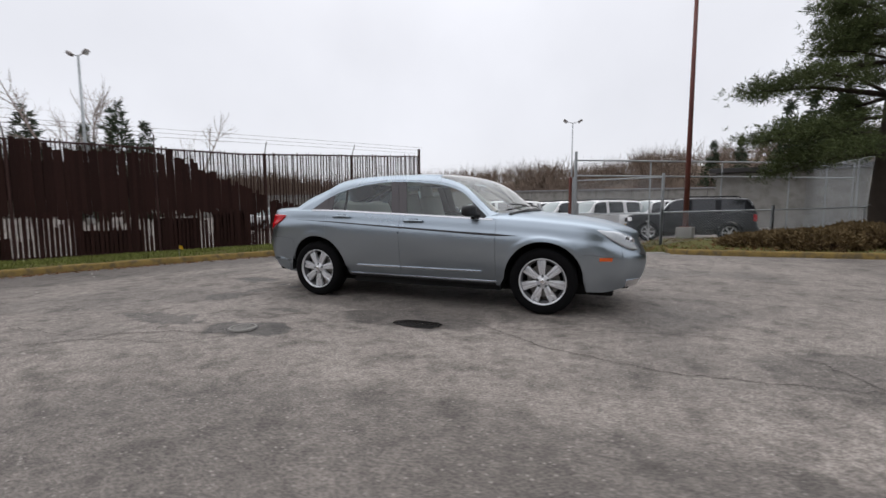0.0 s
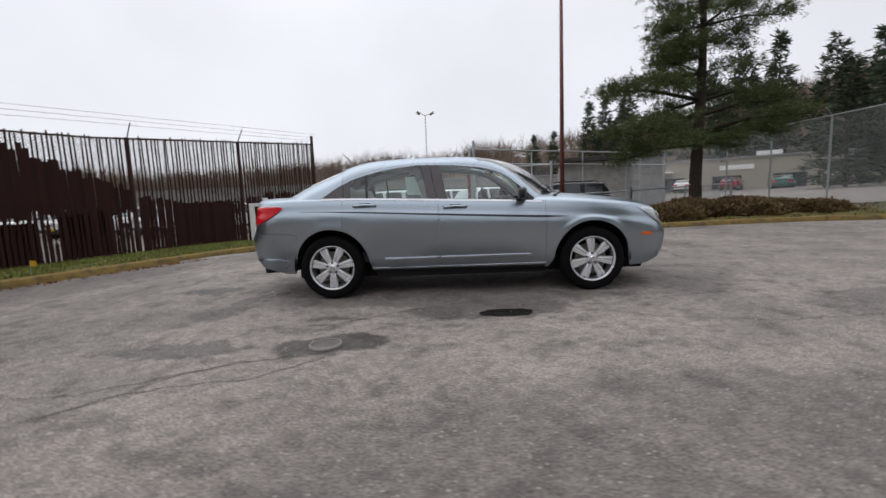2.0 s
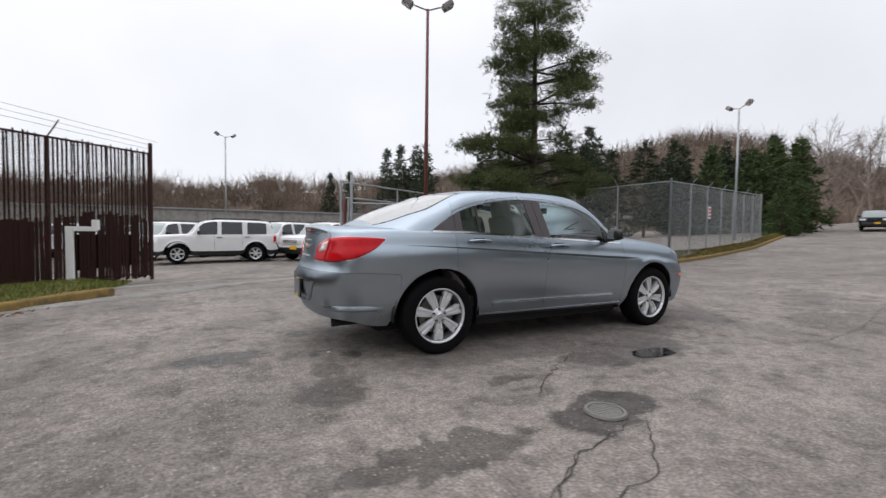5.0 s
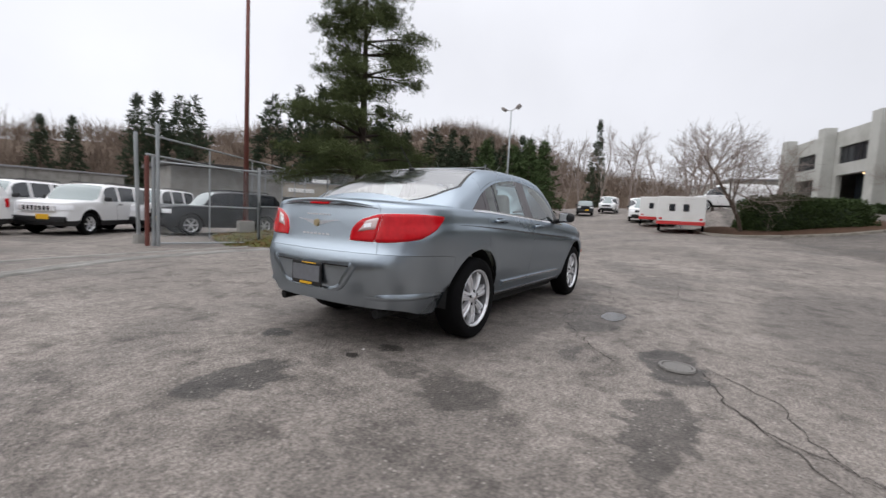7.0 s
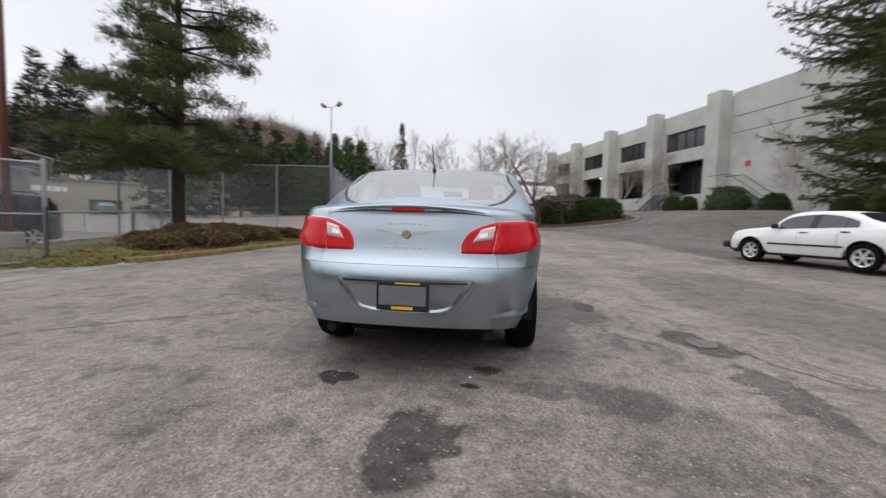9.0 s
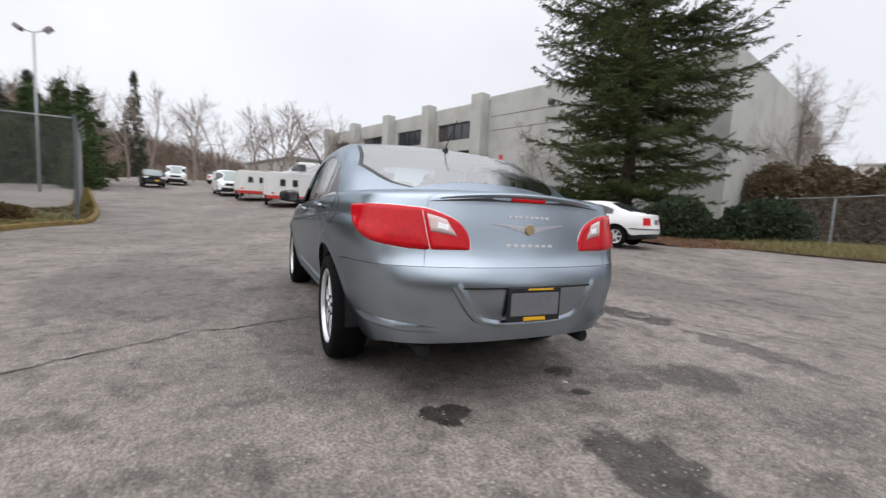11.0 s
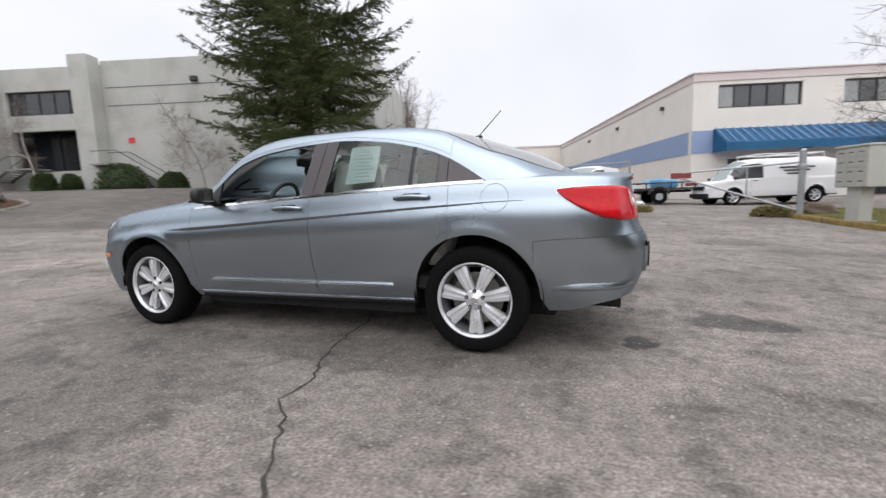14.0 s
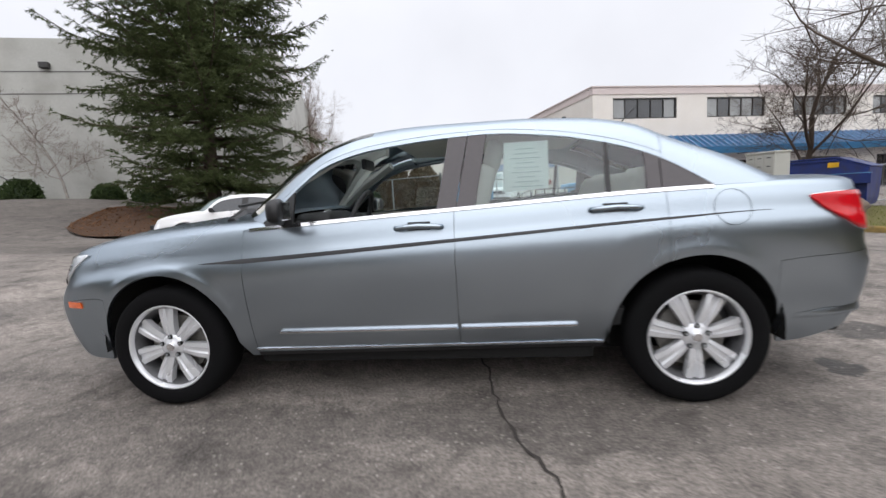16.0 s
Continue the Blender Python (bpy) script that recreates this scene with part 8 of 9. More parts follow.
# ---- trees and shrubs ----
def tufts(P, D, size, blades_n, wide, rng, spread=0.8, sag=0.0):
    """Bunches of needle or leaf triangles at points P, pointing about directions D."""
    n = len(P)
    k = blades_n
    base = np.repeat(P, k, 0)
    d = np.repeat(D, k, 0) + rng.normal(0, spread, (n * k, 3))
    d[:, 2] -= sag
    d /= np.linalg.norm(d, axis=1)[:, None] + 1e-9
    L = size * (0.55 + 0.75 * rng.random((n * k, 1)))
    side = np.cross(d, rng.normal(0, 1, (n * k, 3)))
    side /= np.linalg.norm(side, axis=1)[:, None] + 1e-9
    a = base + rng.normal(0, size * 0.18, (n * k, 3))
    w = wide * (0.6 + 0.8 * rng.random((n * k, 1)))
    vs = np.stack((a - side * w * 0.5 + d * L * 0.35, a + side * w * 0.5 + d * L * 0.4, a + d * L, a - d * L * 0.05), 1)
    V = vs.reshape(-1, 3)
    b = np.arange(n * k)[:, None] * 4
    return V, np.concatenate((b + np.array([[0, 3, 1]]), b + np.array([[0, 1, 2]])), 0)


def prisms(segs, sides=4):
    """Tapered limbs: rows of (p, q, r0, r1)."""
    n = len(segs)
    p, q = np.array([s[0] for s in segs], float), np.array([s[1] for s in segs], float)
    r0, r1 = np.array([s[2] for s in segs]), np.array([s[3] for s in segs])
    d = q - p
    d /= np.linalg.norm(d, axis=1)[:, None] + 1e-9
    ref = np.where(np.abs(d[:, 2:3]) > 0.9, np.array([[1.0, 0, 0]]), np.array([[0, 0, 1.0]]))
    u = np.cross(d, ref)
    u /= np.linalg.norm(u, axis=1)[:, None]
    v = np.cross(d, u)
    rings = []
    for c, r in ((p, r0), (q, r1)):
        for i in range(sides):
            a = i * math.tau / sides
            rings.append(c + (u * math.cos(a) + v * math.sin(a)) * r[:, None])
    V = np.stack(rings, 1).reshape(-1, 3)
    b = np.arange(n)[:, None] * 2 * sides
    F = np.concatenate([b + np.array([[i, (i + 1) % sides, sides + (i + 1) % sides, sides + i]]) for i in range(sides)], 0)
    return V, F


def conifer(name, x, y, z0, height, radius, first, whorls, per, tuft_n, size, blades_n, wide, label, seed, mat_leaf="needle", droop=0.1, gap=0.25, trunk_r=0.22, lean=(0, 0), reach=None, spray=0.35, fill=0.35, trunk_mat="bark", clumps=0):
    rng = np.random.default_rng(seed)
    t = thing(name, pose(x, y, z0), label, "tree")
    path = [(lean[0] * f * f + 0.08 * math.sin(f * 7 + seed), lean[1] * f * f + 0.06 * math.cos(f * 5 + seed), height * f) for f in np.linspace(0, 1, 13)]
    path[0] = (0, 0, -0.2)
    segs = [(path[i], path[i + 1], trunk_r * (1 - i / 12.5), trunk_r * (1 - (i + 1) / 12.5)) for i in range(12)]
    V, F = prisms(segs, 9)
    fast_mesh("trunk", V, F, M[trunk_mat], "", "", t, "")
    P, D, limbs = [], [], []
    for w in range(whorls):
        f = first + (1 - first) * (w + rng.uniform(-0.3, 0.3)) / whorls
        f = min(max(f, first * 0.9), 0.995)
        c = np.array([np.interp(f * height, [q[2] for q in path], [q[k] for q in path]) for k in range(2)] + [f * height])
        n = per if f < 0.85 else max(3, per - 2)
        a0 = rng.random() * 6.28
        for b in range(n):
            if rng.random() < gap:
                continue
            az = a0 + b * 6.283 / n + rng.normal(0, 0.25)
            L = radius(f) * rng.uniform(0.52, 1.14)
            if reach:
                L *= reach(az, f)
            up = rng.uniform(-0.1, 0.25) - droop
            d = np.array([math.cos(az), math.sin(az), up])
            tip = c + d * L
            mid = (c + tip) / 2 + np.array([0, 0, 0.06 * L])
            r = max(0.012, 0.03 * L * (1 - f * 0.5))
            limbs += [(c, mid, r, r * 0.6), (mid, tip, r * 0.6, r * 0.2)]
            if clumps:
                perp = np.array([-math.sin(az), math.cos(az), 0])
                for q in range(max(1, int(clumps * L / 2.5 + 0.6))):
                    u = 1.0 - (1 - fill) * (q / max(1, clumps * L / 2.5)) * rng.uniform(0.7, 1.2)
                    ctr = c + (mid - c) * u * 2 if u < 0.5 else mid + (tip - mid) * (u * 2 - 1)
                    so = rng.normal(0, 0.28 * L) * (1.1 - u) + rng.normal(0, 0.12)
                    end = ctr + perp * so + np.array([0, 0, rng.normal(0.06, 0.08)])
                    limbs.append((ctr, end, 0.012, 0.006))
                    m = int(tuft_n * rng.uniform(0.6, 1.3))
                    sp = rng.uniform(0.75, 1.25) * spray
                    pos = end + rng.normal(0, 1, (m, 3)) * np.array([sp, sp, sp * 0.40])
                    P.append(pos)
                    D.append((pos - end) * 1.2 + d * 0.35 + np.array([0, 0, 0.3]))
                continue
            m = max(4, int(tuft_n * L / max(radius(first + 0.05), 0.5)))
            u = fill + (1 - fill) * rng.random(m) ** 0.8
            pos = np.where(u[:, None] < 0.5, c + (mid - c) * (u[:, None] * 2), mid + (tip - mid) * (u[:, None] * 2 - 1))
            perp = np.array([-math.sin(az), math.cos(az), 0])
            off = rng.normal(0, spray * L * 0.5, (m, 1)) * (1.15 - u[:, None])
            pos = pos + perp * off + np.array([0, 0, 1]) * rng.normal(0, 0.07 * L * spray + 0.05, (m, 1)) - np.array([0, 0, 1]) * np.abs(off) * droop
            P.append(pos)
            D.append(np.tile(d * 0.8 + np.array([0, 0, 0.25]), (m, 1)) + perp * off * 1.5)
    V, F = prisms(limbs, 4)
    fast_mesh("limb_frame", V, F, M[trunk_mat], "", "", t)
    P, D = np.concatenate(P), np.concatenate(D)
    V, F = tufts(P, D, size, blades_n, wide, rng)
    if clumps:
        F = F[len(F) // 2:]
    fast_mesh("crown", V, F, M[mat_leaf], "", "", t)
    return t


def fir(name, x, y, z0, height, radius, first, whorls, per, label, seed, trunk_r):
    """A fir: whorls of boughs that sag and lift again at their tips, each set with two rows of needled side shoots."""
    rng = np.random.default_rng(seed)
    t = thing(name, pose(x, y, z0), label, "tree")
    segs = [((0.05 * math.sin(i), 0.05 * math.cos(i), height * i / 14 - (0.2 if i == 0 else 0)), (0.05 * math.sin(i + 1), 0.05 * math.cos(i + 1), height * (i + 1) / 14), trunk_r * (1 - i / 14.5), trunk_r * (1 - (i + 1) / 14.5)) for i in range(14)]
    V, F = prisms(segs, 9)
    fast_mesh("trunk", V, F, M["bark"], "", "", t, "")
    limbs, A, B = [], [], []
    for w in range(whorls):
        f = first + (1 - first) * ((w + rng.uniform(-0.4, 0.4)) / whorls)
        f = min(max(f, first * 0.8), 0.985)
        a0 = rng.random() * 6.28
        for b in range(per):
            if rng.random() < 0.08:
                continue
            az = a0 + b * 6.283 / per + rng.normal(0, 0.22)
            L = radius(f) * rng.uniform(0.70, 1.12)
            h0 = f * height + rng.uniform(-0.5, 0.5)
            rise = np.interp(f, (0, 0.35, 0.7, 1.0), (0.05, 0.2, 0.5, 0.95)) + rng.normal(0, 0.10)
            out, side = np.array([math.cos(az), math.sin(az), 0.0]), np.array([-math.sin(az), math.cos(az), 0.0])
            bend = rng.normal(0, 0.08)
            sag, lift = rng.uniform(0.4, 0.75), rng.uniform(0.38, 0.7)
            at = lambda u: (out * (u * L)[:, None] + side * (bend * L * u * u)[:, None] + np.array([0, 0, 1.0]) * (h0 + L * (rise * u - sag * u**2 + lift * u**3))[:, None])
            q = at(np.linspace(0, 1, 6))
            r = 0.012 + 0.012 * L
            limbs += [(q[i], q[i + 1], r * (1 - i / 5.6), r * (1 - (i + 1) / 5.6)) for i in range(5)]
            n = max(5, int(L / 0.17))
            for sg in (-1, 1):
                u = np.linspace(0.14, 1.0, n) + rng.normal(0, 0.02, n)
                base = at(u)
                ln = (0.16 + 0.36 * L * (1.04 - u) * np.clip(u * 3.2, 0.3, 1)) * rng.uniform(0.55, 1.2, n)
                ln = np.minimum(ln, 1.25)
                d = out * 0.75 + side * sg * rng.uniform(0.55, 1.1, n)[:, None] + np.array([0, 0, 1.0]) * rng.normal(-0.02, 0.38, n)[:, None]
                d /= np.linalg.norm(d, axis=1)[:, None]
                A.append(base)
                B.append(base + d * ln[:, None])
    V, F = prisms(limbs, 4)
    fast_mesh("limb_frame", V, F, M["bark"], "", "", t)
    A, B = np.concatenate(A), np.concatenate(B)
    ln = np.linalg.norm(B - A, axis=1)
    k = np.maximum(5, (ln * 76).astype(int))
    i = np.repeat(np.arange(len(A)), k)
    u = rng.random(len(i))[:, None]
    P = A[i] * (1 - u) + B[i] * u
    P[:, 2] -= 0.10 * (u[:, 0] * ln[i]) ** 2
    d = (B - A)[i] / ln[i][:, None] * 0.7 + rng.normal(0, 0.55, (len(i), 3)) - np.array([0, 0, 0.08])
    d /= np.linalg.norm(d, axis=1)[:, None]
    side = np.cross(d, rng.normal(0, 1, d.shape))
    side /= np.linalg.norm(side, axis=1)[:, None] + 1e-9
    size = rng.uniform(0.08, 0.17, (len(i), 1))
    wide = rng.uniform(0.010, 0.020, (len(i), 1))
    V = np.stack((P - side * wide, P + side * wide, P + d * size), 1).reshape(-1, 3)
    fast_mesh("crown", V, np.arange(len(V)).reshape(-1, 3), M["fir_needle"], "", "", t)
    return t


prof = lambda xs, ys: (lambda f: float(np.interp(f, xs, ys)))
conifer("pine_tree", 8.95, 10.5, 0.1, 12.6, prof((0.16, 0.24, 0.34, 0.44, 0.6, 0.8, 1.0), (2.3, 3.5, 3.0, 2.1, 2.6, 1.7, 0.3)), 0.19, 17, 6, 26, 0.17, 15, 0.022, "tall open-crowned pine with layered dark needle clumps on the island", 5, droop=0.04, gap=0.32, trunk_r=0.23, fill=0.34, spray=0.24, clumps=10, trunk_mat="pine_bark",
        reach=lambda az, f: 1.0 + (0.12 * math.cos(az - 2.9) if f < 0.4 else 0.18 * math.cos(az + 0.3)))
fir("fir_tree", 12.9, -17.0, 0.75, 21.0, prof((0.03, 0.1, 0.2, 0.35, 0.45, 0.6, 0.75, 0.9, 1.0), (3.4, 4.2, 5.2, 5.9, 5.6, 4.4, 2.9, 1.2, 0.1)), 0.04, 36, 8, "large dense dark fir with drooping boughs down to the ground", 8, 0.36)


def bare_tree(name, x, y, z0, height, seed, label, spread=0.55, levels=5, r0=0.12, mat_t="twig", trunk_mat=None, first=0.35, lean=0.0, up=0.35, kids=3, flat=False):
    rng = random.Random(seed)
    gauss = rng.gauss
    t = thing(name, pose(x, y, z0), label, "tree")
    trunk, twigs = [], []

    def unit(v):
        k = math.sqrt(v[0] * v[0] + v[1] * v[1] + v[2] * v[2]) + 1e-9
        return (v[0] / k, v[1] / k, v[2] / k)

    def grow(p, d, L, r, lev):
        n = 3 if lev < 3 else 2
        pts = [p]
        for i in range(n):
            d = unit((d[0] + gauss(0, 0.16), d[1] + gauss(0, 0.16), d[2] + gauss(0, 0.16) + up * 0.12))
            e = pts[-1]
            pts.append((e[0] + d[0] * L / n, e[1] + d[1] * L / n, e[2] + d[2] * L / n))
        for i in range(n):
            seg = (pts[i], pts[i + 1], r * (1 - 0.35 * i / n), r * (1 - 0.35 * (i + 1) / n))
            (trunk if lev < 2 else twigs).append(seg)
        if lev >= levels:
            return
        k = kids + (1 if lev > 0 and rng.random() < 0.6 else 0)
        for b in range(k):
            f = rng.uniform(0.35 if lev else first, 1.0)
            i = min(n - 1, int(f * n))
            w = f * n - i
            q = tuple(pts[i][c] + (pts[i + 1][c] - pts[i][c]) * w for c in range(3))
            nd = [d[c] * (1 - spread) + gauss(0, spread) for c in range(3)]
            if lev == 0:
                nd[2] = abs(nd[2]) * 0.6 + 0.35
            nd = unit(nd)
            grow(q, nd, L * rng.uniform(0.5, 0.78), max(0.004, r * rng.uniform(0.38, 0.55)), lev + 1)
        grow(pts[-1], d, L * 0.62, max(0.004, r * 0.6), lev + 1)

    grow((0, 0, -0.1), unit((lean, 0.05, 1.0)), height * 0.42, r0, 0)
    V, F = prisms(trunk, 7)
    fast_mesh("trunk", V, F, M[trunk_mat or mat_t], "", "", t, "")
    V, F = prisms(twigs, 3)
    fast_mesh("twig_crown", V, F, M[mat_t], "", "", t)
    return t


bare_tree("bare_tree", -13.9, -16.9, 0.0, 9.0, 21, "leafless spreading street tree near the blue awning", 0.6, 6, 0.13, "dark_twig", "bark", up=0.15)
bare_tree("bare_tree", -13.2, -10.2, 0.0, 8.5, 22, "leafless tree with long arching twigs behind the dumpster", 0.65, 5, 0.14, "dark_twig", "bark", up=0.1)
bare_tree("bare_tree", 16.7, -41.6, 1.0, 15.0, 23, "tall leafless tree behind the big fir", 0.5, 6, 0.2)
bare_tree("bare_tree", 11.0, -31.0, 0.6, 8.0, 24, "leafless bushy tree beside the grey building", 0.55, 5, 0.1)
bare_tree("bare_tree", 23.5, -3.6, 0.75, 7.2, 25, "crooked leafless tree with upturned branches by the trailer", 0.62, 5, 0.11, "twig", "bark", up=0.6)
bare_tree("bare_tree", 24.6, -1.9 - 3.4, 0.75, 6.0, 26, "small leafless tree beside the hedge", 0.6, 5, 0.08)
for u, v, h, s in ((-9.65, 1.6, 7.0, 31), (2.0, 2.4, 7.4, 32), (9.6, 2.4, 6.4, 33)):
    p = GROT @ Vector((u, v, 0))
    bare_tree("birch_tree", p.x, p.y, 2.3, h, s, "slender leafless birch with pale trunk by the grey building", 0.5, 5, 0.08, "twig", "birch", first=0.3)
far_bare = []
for k, (x, y, h) in enumerate(((40.3, -0.8, 9), (44, -2.5, 8.5), (36, -2.0, 7.5), (50, 4.2, 10), (48, 0, 10), (64.5, 9.1, 13), (71, 23, 16), (80, 27, 19), (58, 1, 11), (66, 2, 12), (76, 10, 14), (86, 18, 17), (92, 8, 16), (100, 30, 20), (62, 16, 12), (-48, 20, 17), (-45, 12, 15), (-56, 28, 18), (-50, 36, 16), (-60, 10, 18), (-46, 3, 14))):
    if k < 3:
        far_bare.append(bare_tree("bare_tree", x, y, gz(x, y), h, 50 + k, "tall thin leafless tree in the distance", 0.42, 4, 0.13, "twig", None, first=0.25))
    else:
        src = far_bare[k % 3]
        s = h / (9, 8.5, 7.5)[k % 3]
        o = copy_thing(src, pose(x, y, gz(x, y), 0, 0, 47 * k))
        o.scale = (s * 0.8, s * 0.8, s)

young = conifer("spruce_tree", 40.1, 15.5, gz(40.1, 15.5) - 0.1, 8.5, prof((0.02, 0.2, 0.6, 1), (2.0, 2.3, 1.4, 0.1)), 0.03, 22, 8, 10, 0.5, 4, 0.12, "young green conifer at the end of the fence", 63, "needle_young", 0.2, 0.1, 0.12)
far_src = [conifer("spruce_tree", 26.5, 76.3, 0.5, 17.0, prof((0.05, 0.2, 0.6, 1), (2.6, 3.2, 1.9, 0.15)), 0.06, 22, 7, 9, 0.8, 4, 0.2, "dark distant spruce on the hillside", 61, "needle_far", 0.25, 0.1, 0.2),
           conifer("spruce_tree", 35.9, 55.1, 0.5, 17.0, prof((0.1, 0.3, 0.6, 1), (2.4, 3.4, 2.4, 0.2)), 0.14, 20, 7, 10, 0.85, 4, 0.2, "dark distant fir with ragged crown", 62, "needle_far", 0.15, 0.25, 0.2)]
CONIFERS = ((30.1, 78.1, 18.5), (33.8, 78.7, 18.8), (21.6, 104, 15.5), (36.7, 49.5, 17.5), (42.9, 52.1, 19.5), (49.7, 23.4, 10), (122, 28, 28), (49, 51, 18.5), (52, 48.1, 18),
            (26.6, 59.2, 15), (28.4, 111, 17), (-49.3, 26, 13.5), (-50.7, 23.4, 11.5), (-54.6, 20.2, 12.5), (-52.1, 30.8, 12.5), (46.5, 30.3, 11), (47.6, 28.7, 9.8), (49, 26.5, 10), (49.8, 25, 9.8),
            (47, 19.8, 8.2), (44.9, 17.1, 7.6), (38.4, 13.6, 6.0), (42.6, 14.8, 8.5), (35.5, 12.9, 4.6), (52, 33, 13), (55, 28, 12), (58, 24, 12), (-29, 141, 12), (-10, 150, 12), (45, 40, 14), (13.1, -55, 7.5), (17, -57, 8), (37, 22, 9.5), (35.5, 25, 10.5), (33.5, 27.5, 10), (38.5, 20, 8.6), (32, 30, 11), (40.5, 17.6, 8))
for k, (x, y, h) in enumerate(CONIFERS):
    near_road = 34 < x < 48 and y < 21
    s = h / 8.5 if near_road else h / 17.0 * (0.94 if h < 12 else 1.0)
    o = copy_thing(young if near_road else far_src[k % 2], pose(x, y, gz(x, y) - 0.1, 0, 0, 73 * k))
    wide_s = s * (0.62 if h > 25 else 1.0 if near_road or h > 11 else 1.35)
    o.scale = (wide_s, wide_s, s)


# hillside of bare brush closing the view
def hillside():
    rng = np.random.default_rng(77)
    k = 240
    az = np.linspace(0, math.tau, k + 1)
    vs, fs = [], []
    for i in range(k + 1):
        a = az[i]
        high = float(np.interp((math.degrees(a) + 360) % 360, (0, 15, 30, 45, 60, 75, 90, 105, 120, 150, 180, 215, 250, 290, 330, 360), (10, 22, 42, 42, 33, 23, 19, 13, 9, 8, 8, 6, 5, 5, 7, 10)))
        h = high * (0.85 + 0.25 * noise.noise((math.cos(a) * 6, math.sin(a) * 6, 3)))
        for r, f in ((128, -0.1), (140, 0.45), (160, 0.8), (210, 1.0)):
            vs.append((10 + r * math.cos(a), r * math.sin(a), 1.5 + h * f))
        if i:
            for j in range(3):
                q = (i - 1) * 4 + j
                fs.append((q, q + 4, q + 5, q + 1))
    ob = mesh_object("hillside", vs, fs, M["fog_hill"], None, "", True)
    tagged(ob, "brown brushy hillside round the industrial park", "hill", "", "structure")
    # brooms of bare twigs on it
    n = 3000
    a = rng.random(n) * math.tau
    r = np.where(rng.random(n) < 0.55, rng.uniform(112, 150, n), rng.uniform(150, 208, n))
    keep = (np.cos(a) * r + 10 > 75) | (np.sin(a) * r > 70) | (np.cos(a) * r < -70) | (np.sin(a) * r < -75)
    a, r = a[keep], r[keep]
    high = np.interp(np.degrees(a) % 360, (0, 15, 30, 45, 60, 75, 90, 105, 120, 150, 180, 215, 250, 290, 330, 360), (10, 22, 42, 42, 33, 23, 19, 13, 9, 8, 8, 6, 5, 5, 7, 10))
    rough = np.array([0.85 + 0.25 * noise.noise((math.cos(b) * 6, math.sin(b) * 6, 3)) for b in a])
    base = np.stack((10 + r * np.cos(a), r * np.sin(a), 0.6 + high * rough * np.interp(r, (128, 140, 160, 210), (-0.1, 0.45, 0.8, 1.0))), 1)
    P = np.repeat(base, 4, 0)
    P[:, :2] += rng.normal(0, 1.6, (len(P), 2))
    P[:, 2] += rng.uniform(0, 2.5, len(P))
    D = np.tile(np.array([[0, 0, 1.0]]), (len(P), 1))
    V, F = tufts(P, D, 6.2, 13, 0.17, rng, 0.5)
    fast_mesh("far_woods", V, F, M["brush"], "dense leafless brush and saplings on the far slope", "woods")


hillside()


def leafy(name, cx, cy, z0, sx, sy, sz, count, size, material, label, category, seed, rz=0.0, boxy=4.0, twiggy=False):
    """A shrub or hedge: leaf triangles through the outer skin of a rounded block, over an added dark core that paints
    the shaded inside.
    """
    rng = np.random.default_rng(seed)
    t = thing(name, pose(cx, cy, z0, 0, 0, rz), label, category)
    d = rng.normal(0, 1, (count, 3))
    d[:, 2] = np.abs(d[:, 2])
    d /= (np.abs(d) ** boxy).sum(1)[:, None] ** (1 / boxy)
    lump = np.array([1 + 0.16 * noise.noise((q[0] * 2.3 + seed, q[1] * 2.3, q[2] * 2.3)) for q in d])
    P = d * np.array([sx / 2, sy / 2, sz]) * (lump * rng.uniform(0.80, 1.03, count))[:, None]
    V, F = tufts(P, d, size, 3, size * 0.55, rng, 0.7)
    fast_mesh("leaves", V, F, M[material], "", "", t)
    # solid dark core, added in place of the shade between the leaves
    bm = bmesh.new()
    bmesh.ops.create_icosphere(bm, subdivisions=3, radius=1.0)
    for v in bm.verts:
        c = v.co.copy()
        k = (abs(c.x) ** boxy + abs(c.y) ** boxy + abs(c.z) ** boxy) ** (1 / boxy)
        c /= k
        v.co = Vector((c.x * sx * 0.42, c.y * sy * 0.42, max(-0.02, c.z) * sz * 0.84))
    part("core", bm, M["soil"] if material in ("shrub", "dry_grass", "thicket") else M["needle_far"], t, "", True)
    return t


leafy("hedge", 25.2, -6.2, 0.75, 2.0, 5.6, 1.95, 11000, 0.125, "hedge", "dense clipped evergreen hedge on a mulch bank", "hedge", 3, 14, 8)
bank = [(22.3, -3.3), (22.9, -5.6), (23.0, -7.6), (24.2, -9.4), (27.0, -10.6)]
verge("mulch_bank", bank, [(27.5, -1.0), (28.0, -3.5), (28.5, -6), (29, -8), (29.8, -9.6)], M["soil"], "low bank of red-brown mulch under the hedge", "planting bed", 0.12, 0.3, seed=9)
sweep("kerb", [(25.5, -1.0), (22.6, -2.2), (22.2, -3.4), (22.75, -5.6), (22.9, -7.7), (24.0, -9.6), (27.0, -10.9)], KERB, M["kerb_grey"], "grey concrete kerb round the hedge bank", "kerb")
leafy("shrub", -1.2, -14.7, gz(-1.2, -14.7) + 0.05, 1.5, 1.0, 0.55, 900, 0.13, "dry_grass", "dead straw-coloured brush beside the hydrant", "shrub", 39, 0, 2.2)
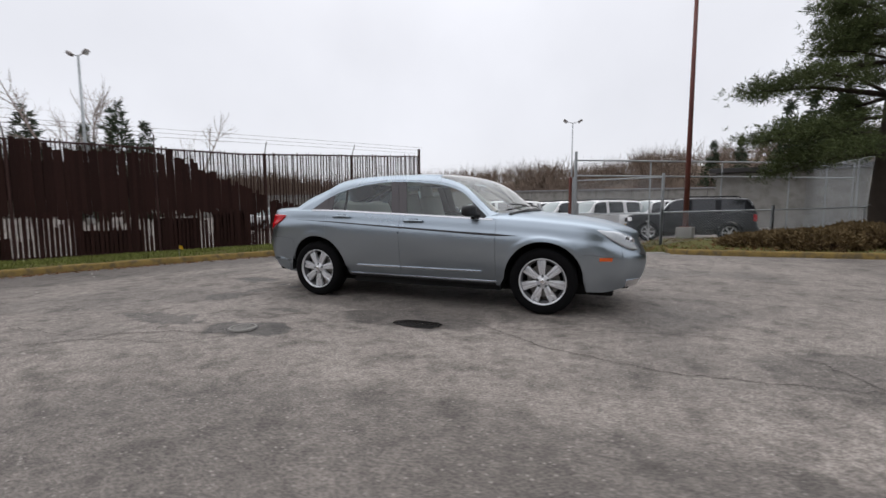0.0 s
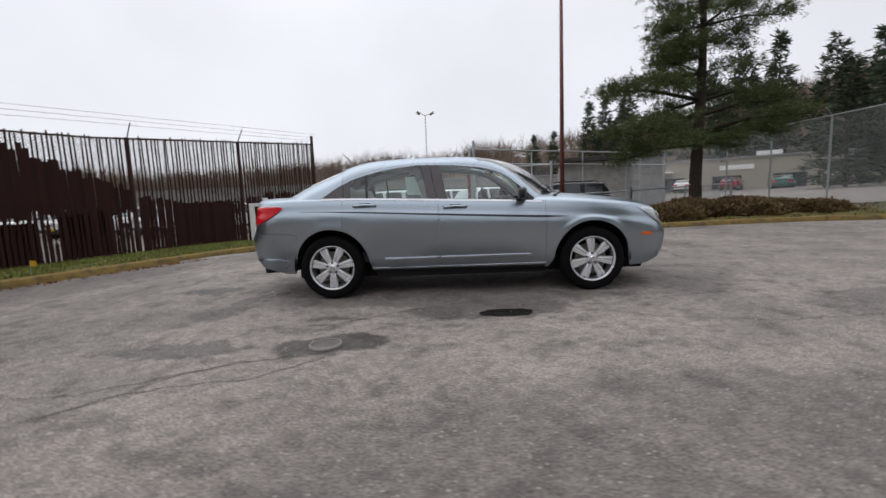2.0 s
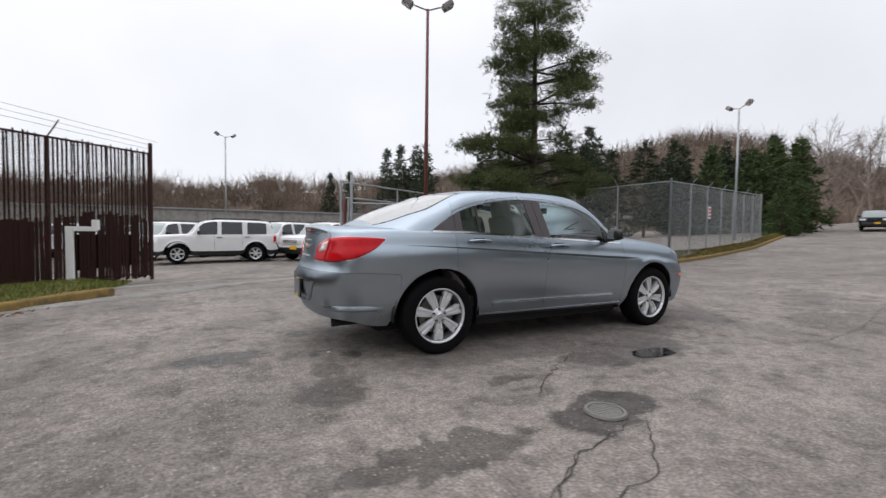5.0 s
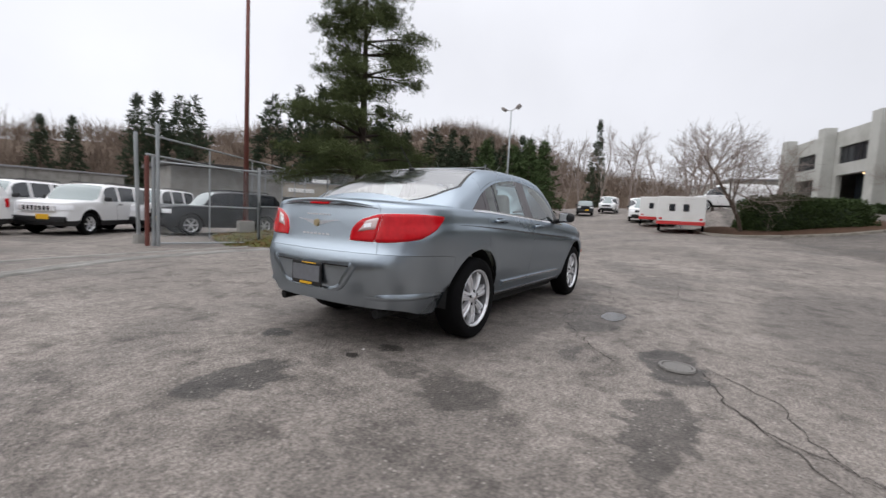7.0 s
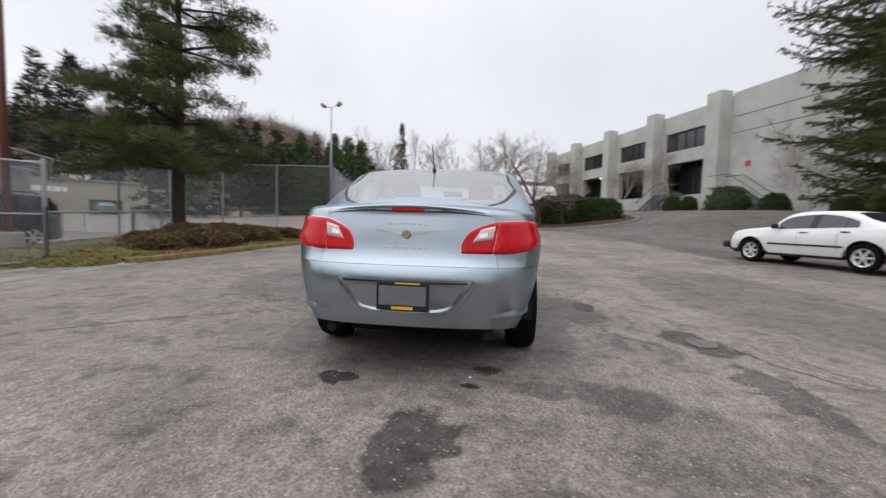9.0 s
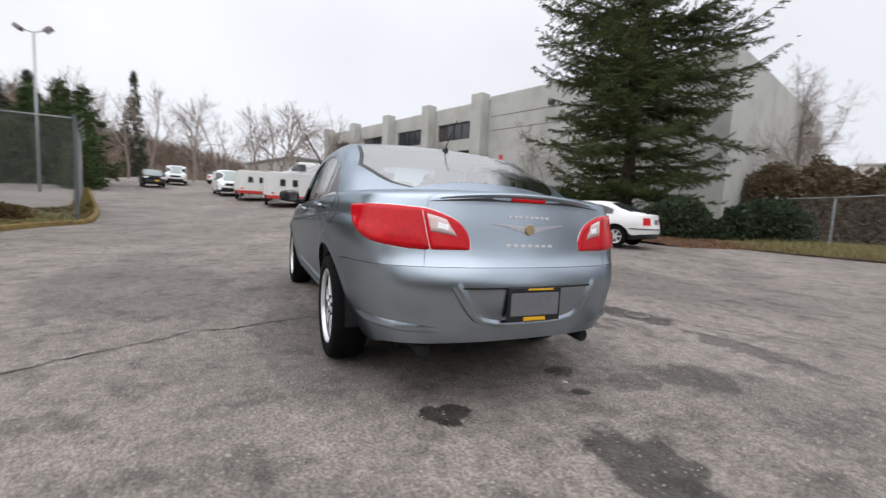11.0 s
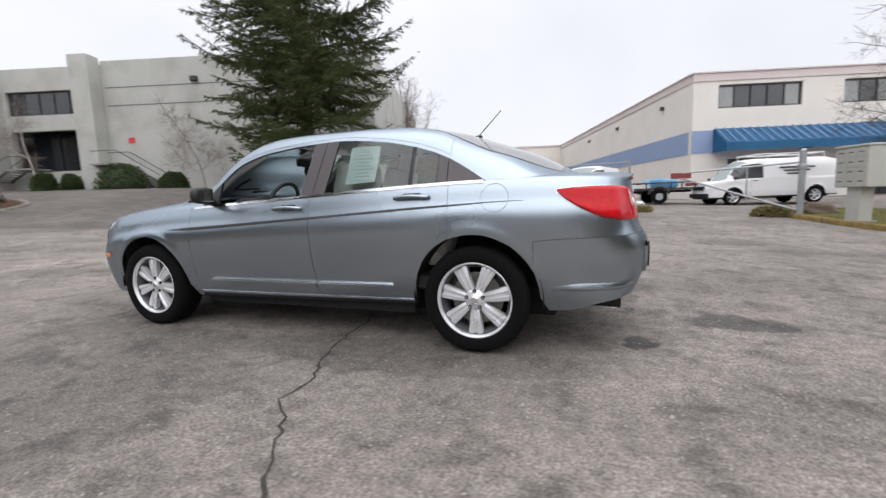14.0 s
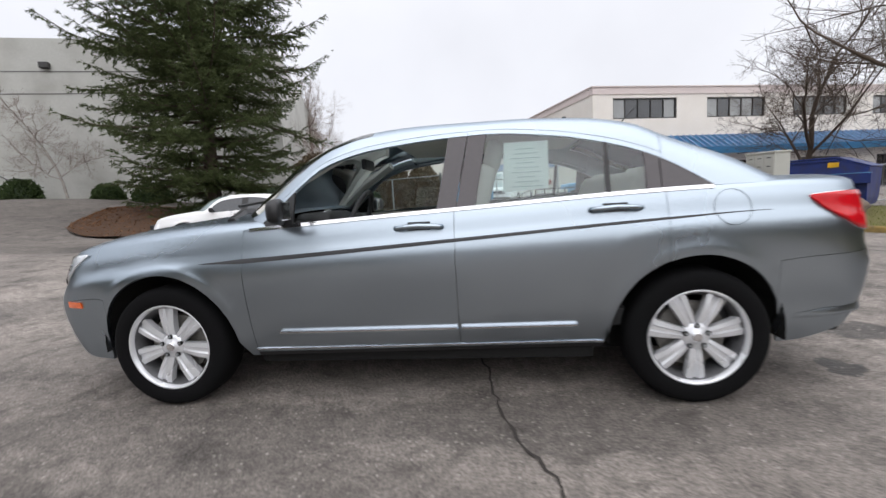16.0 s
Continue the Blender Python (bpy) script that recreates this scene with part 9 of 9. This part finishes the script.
leafy("shrub", -7.3, -12.5, gz(-7.3, -12.5), 1.1, 0.8, 0.28, 700, 0.1, "dry_grass", "low dry weeds at the gate post", "shrub", 38, 0, 2.2)
for k, (x, y, w, h) in enumerate(((5.6, 8.4, 1.6, 0.5), (6.7, 8.0, 1.9, 0.62), (7.9, 8.3, 1.9, 0.7), (9.0, 7.9, 1.7, 0.62), (10.0, 8.2, 1.6, 0.6), (10.9, 7.6, 1.3, 0.5), (8.2, 9.6, 1.8, 0.75), (9.9, 9.6, 1.7, 0.7), (6.4, 9.5, 1.4, 0.55))):
    leafy("shrub", x, y, gz(x, y) + 0.16, w * 1.15, w, h * 0.68, 2500, 0.095, "shrub", "low scraggly brown and green shrub in the planting island", "shrub", 40 + k, 0, 2.4)
for k, (u, v, w, h) in enumerate(((-4.2, 2.4, 3.4, 1.7), (-7.6, 2.0, 2.0, 1.15), (-12.0, 2.0, 1.6, 0.9), (1.6, 2.4, 1.7, 1.2), (-0.6, 2.6, 1.4, 1.1), (-14.5, 2.4, 2.2, 1.1), (10.5, 2.6, 1.6, 1.1))):
    p = GROT @ Vector((u, v, 0))
    leafy("shrub", p.x, p.y, gz(p.x, p.y) - 0.05, w, w * 0.8, h, 1500, 0.12, "hedge", "rounded dark shrub at the foot of the grey wall", "shrub", 60 + k, 0, 2.4)
for k, (x, y, w, h) in enumerate(((10.6, -14.2, 2.6, 1.0), (8.6, -15.4, 3.0, 1.6), (6.2, -17.2, 3.2, 1.7))):
    leafy("shrub", x, y, gz(x, y), w, w, h, 4200, 0.17, "needle_far", "dark low juniper mass under the fir", "shrub", 80 + k, 0, 2.2)
for k, (x, y, w, h) in enumerate(((7.4, -30.9, 4.0, 4.4), (10.0, -29.8, 4.2, 4.6), (4.6, -31.8, 3.4, 3.4), (13.2, -30.4, 4.0, 4.2))):
    leafy("shrub", x, y, gz(x, y), w, w, h, 4200, 0.20, "thicket", "tall brown leafless thicket beyond the hydrant", "shrub", 90 + k, 0, 2.2)
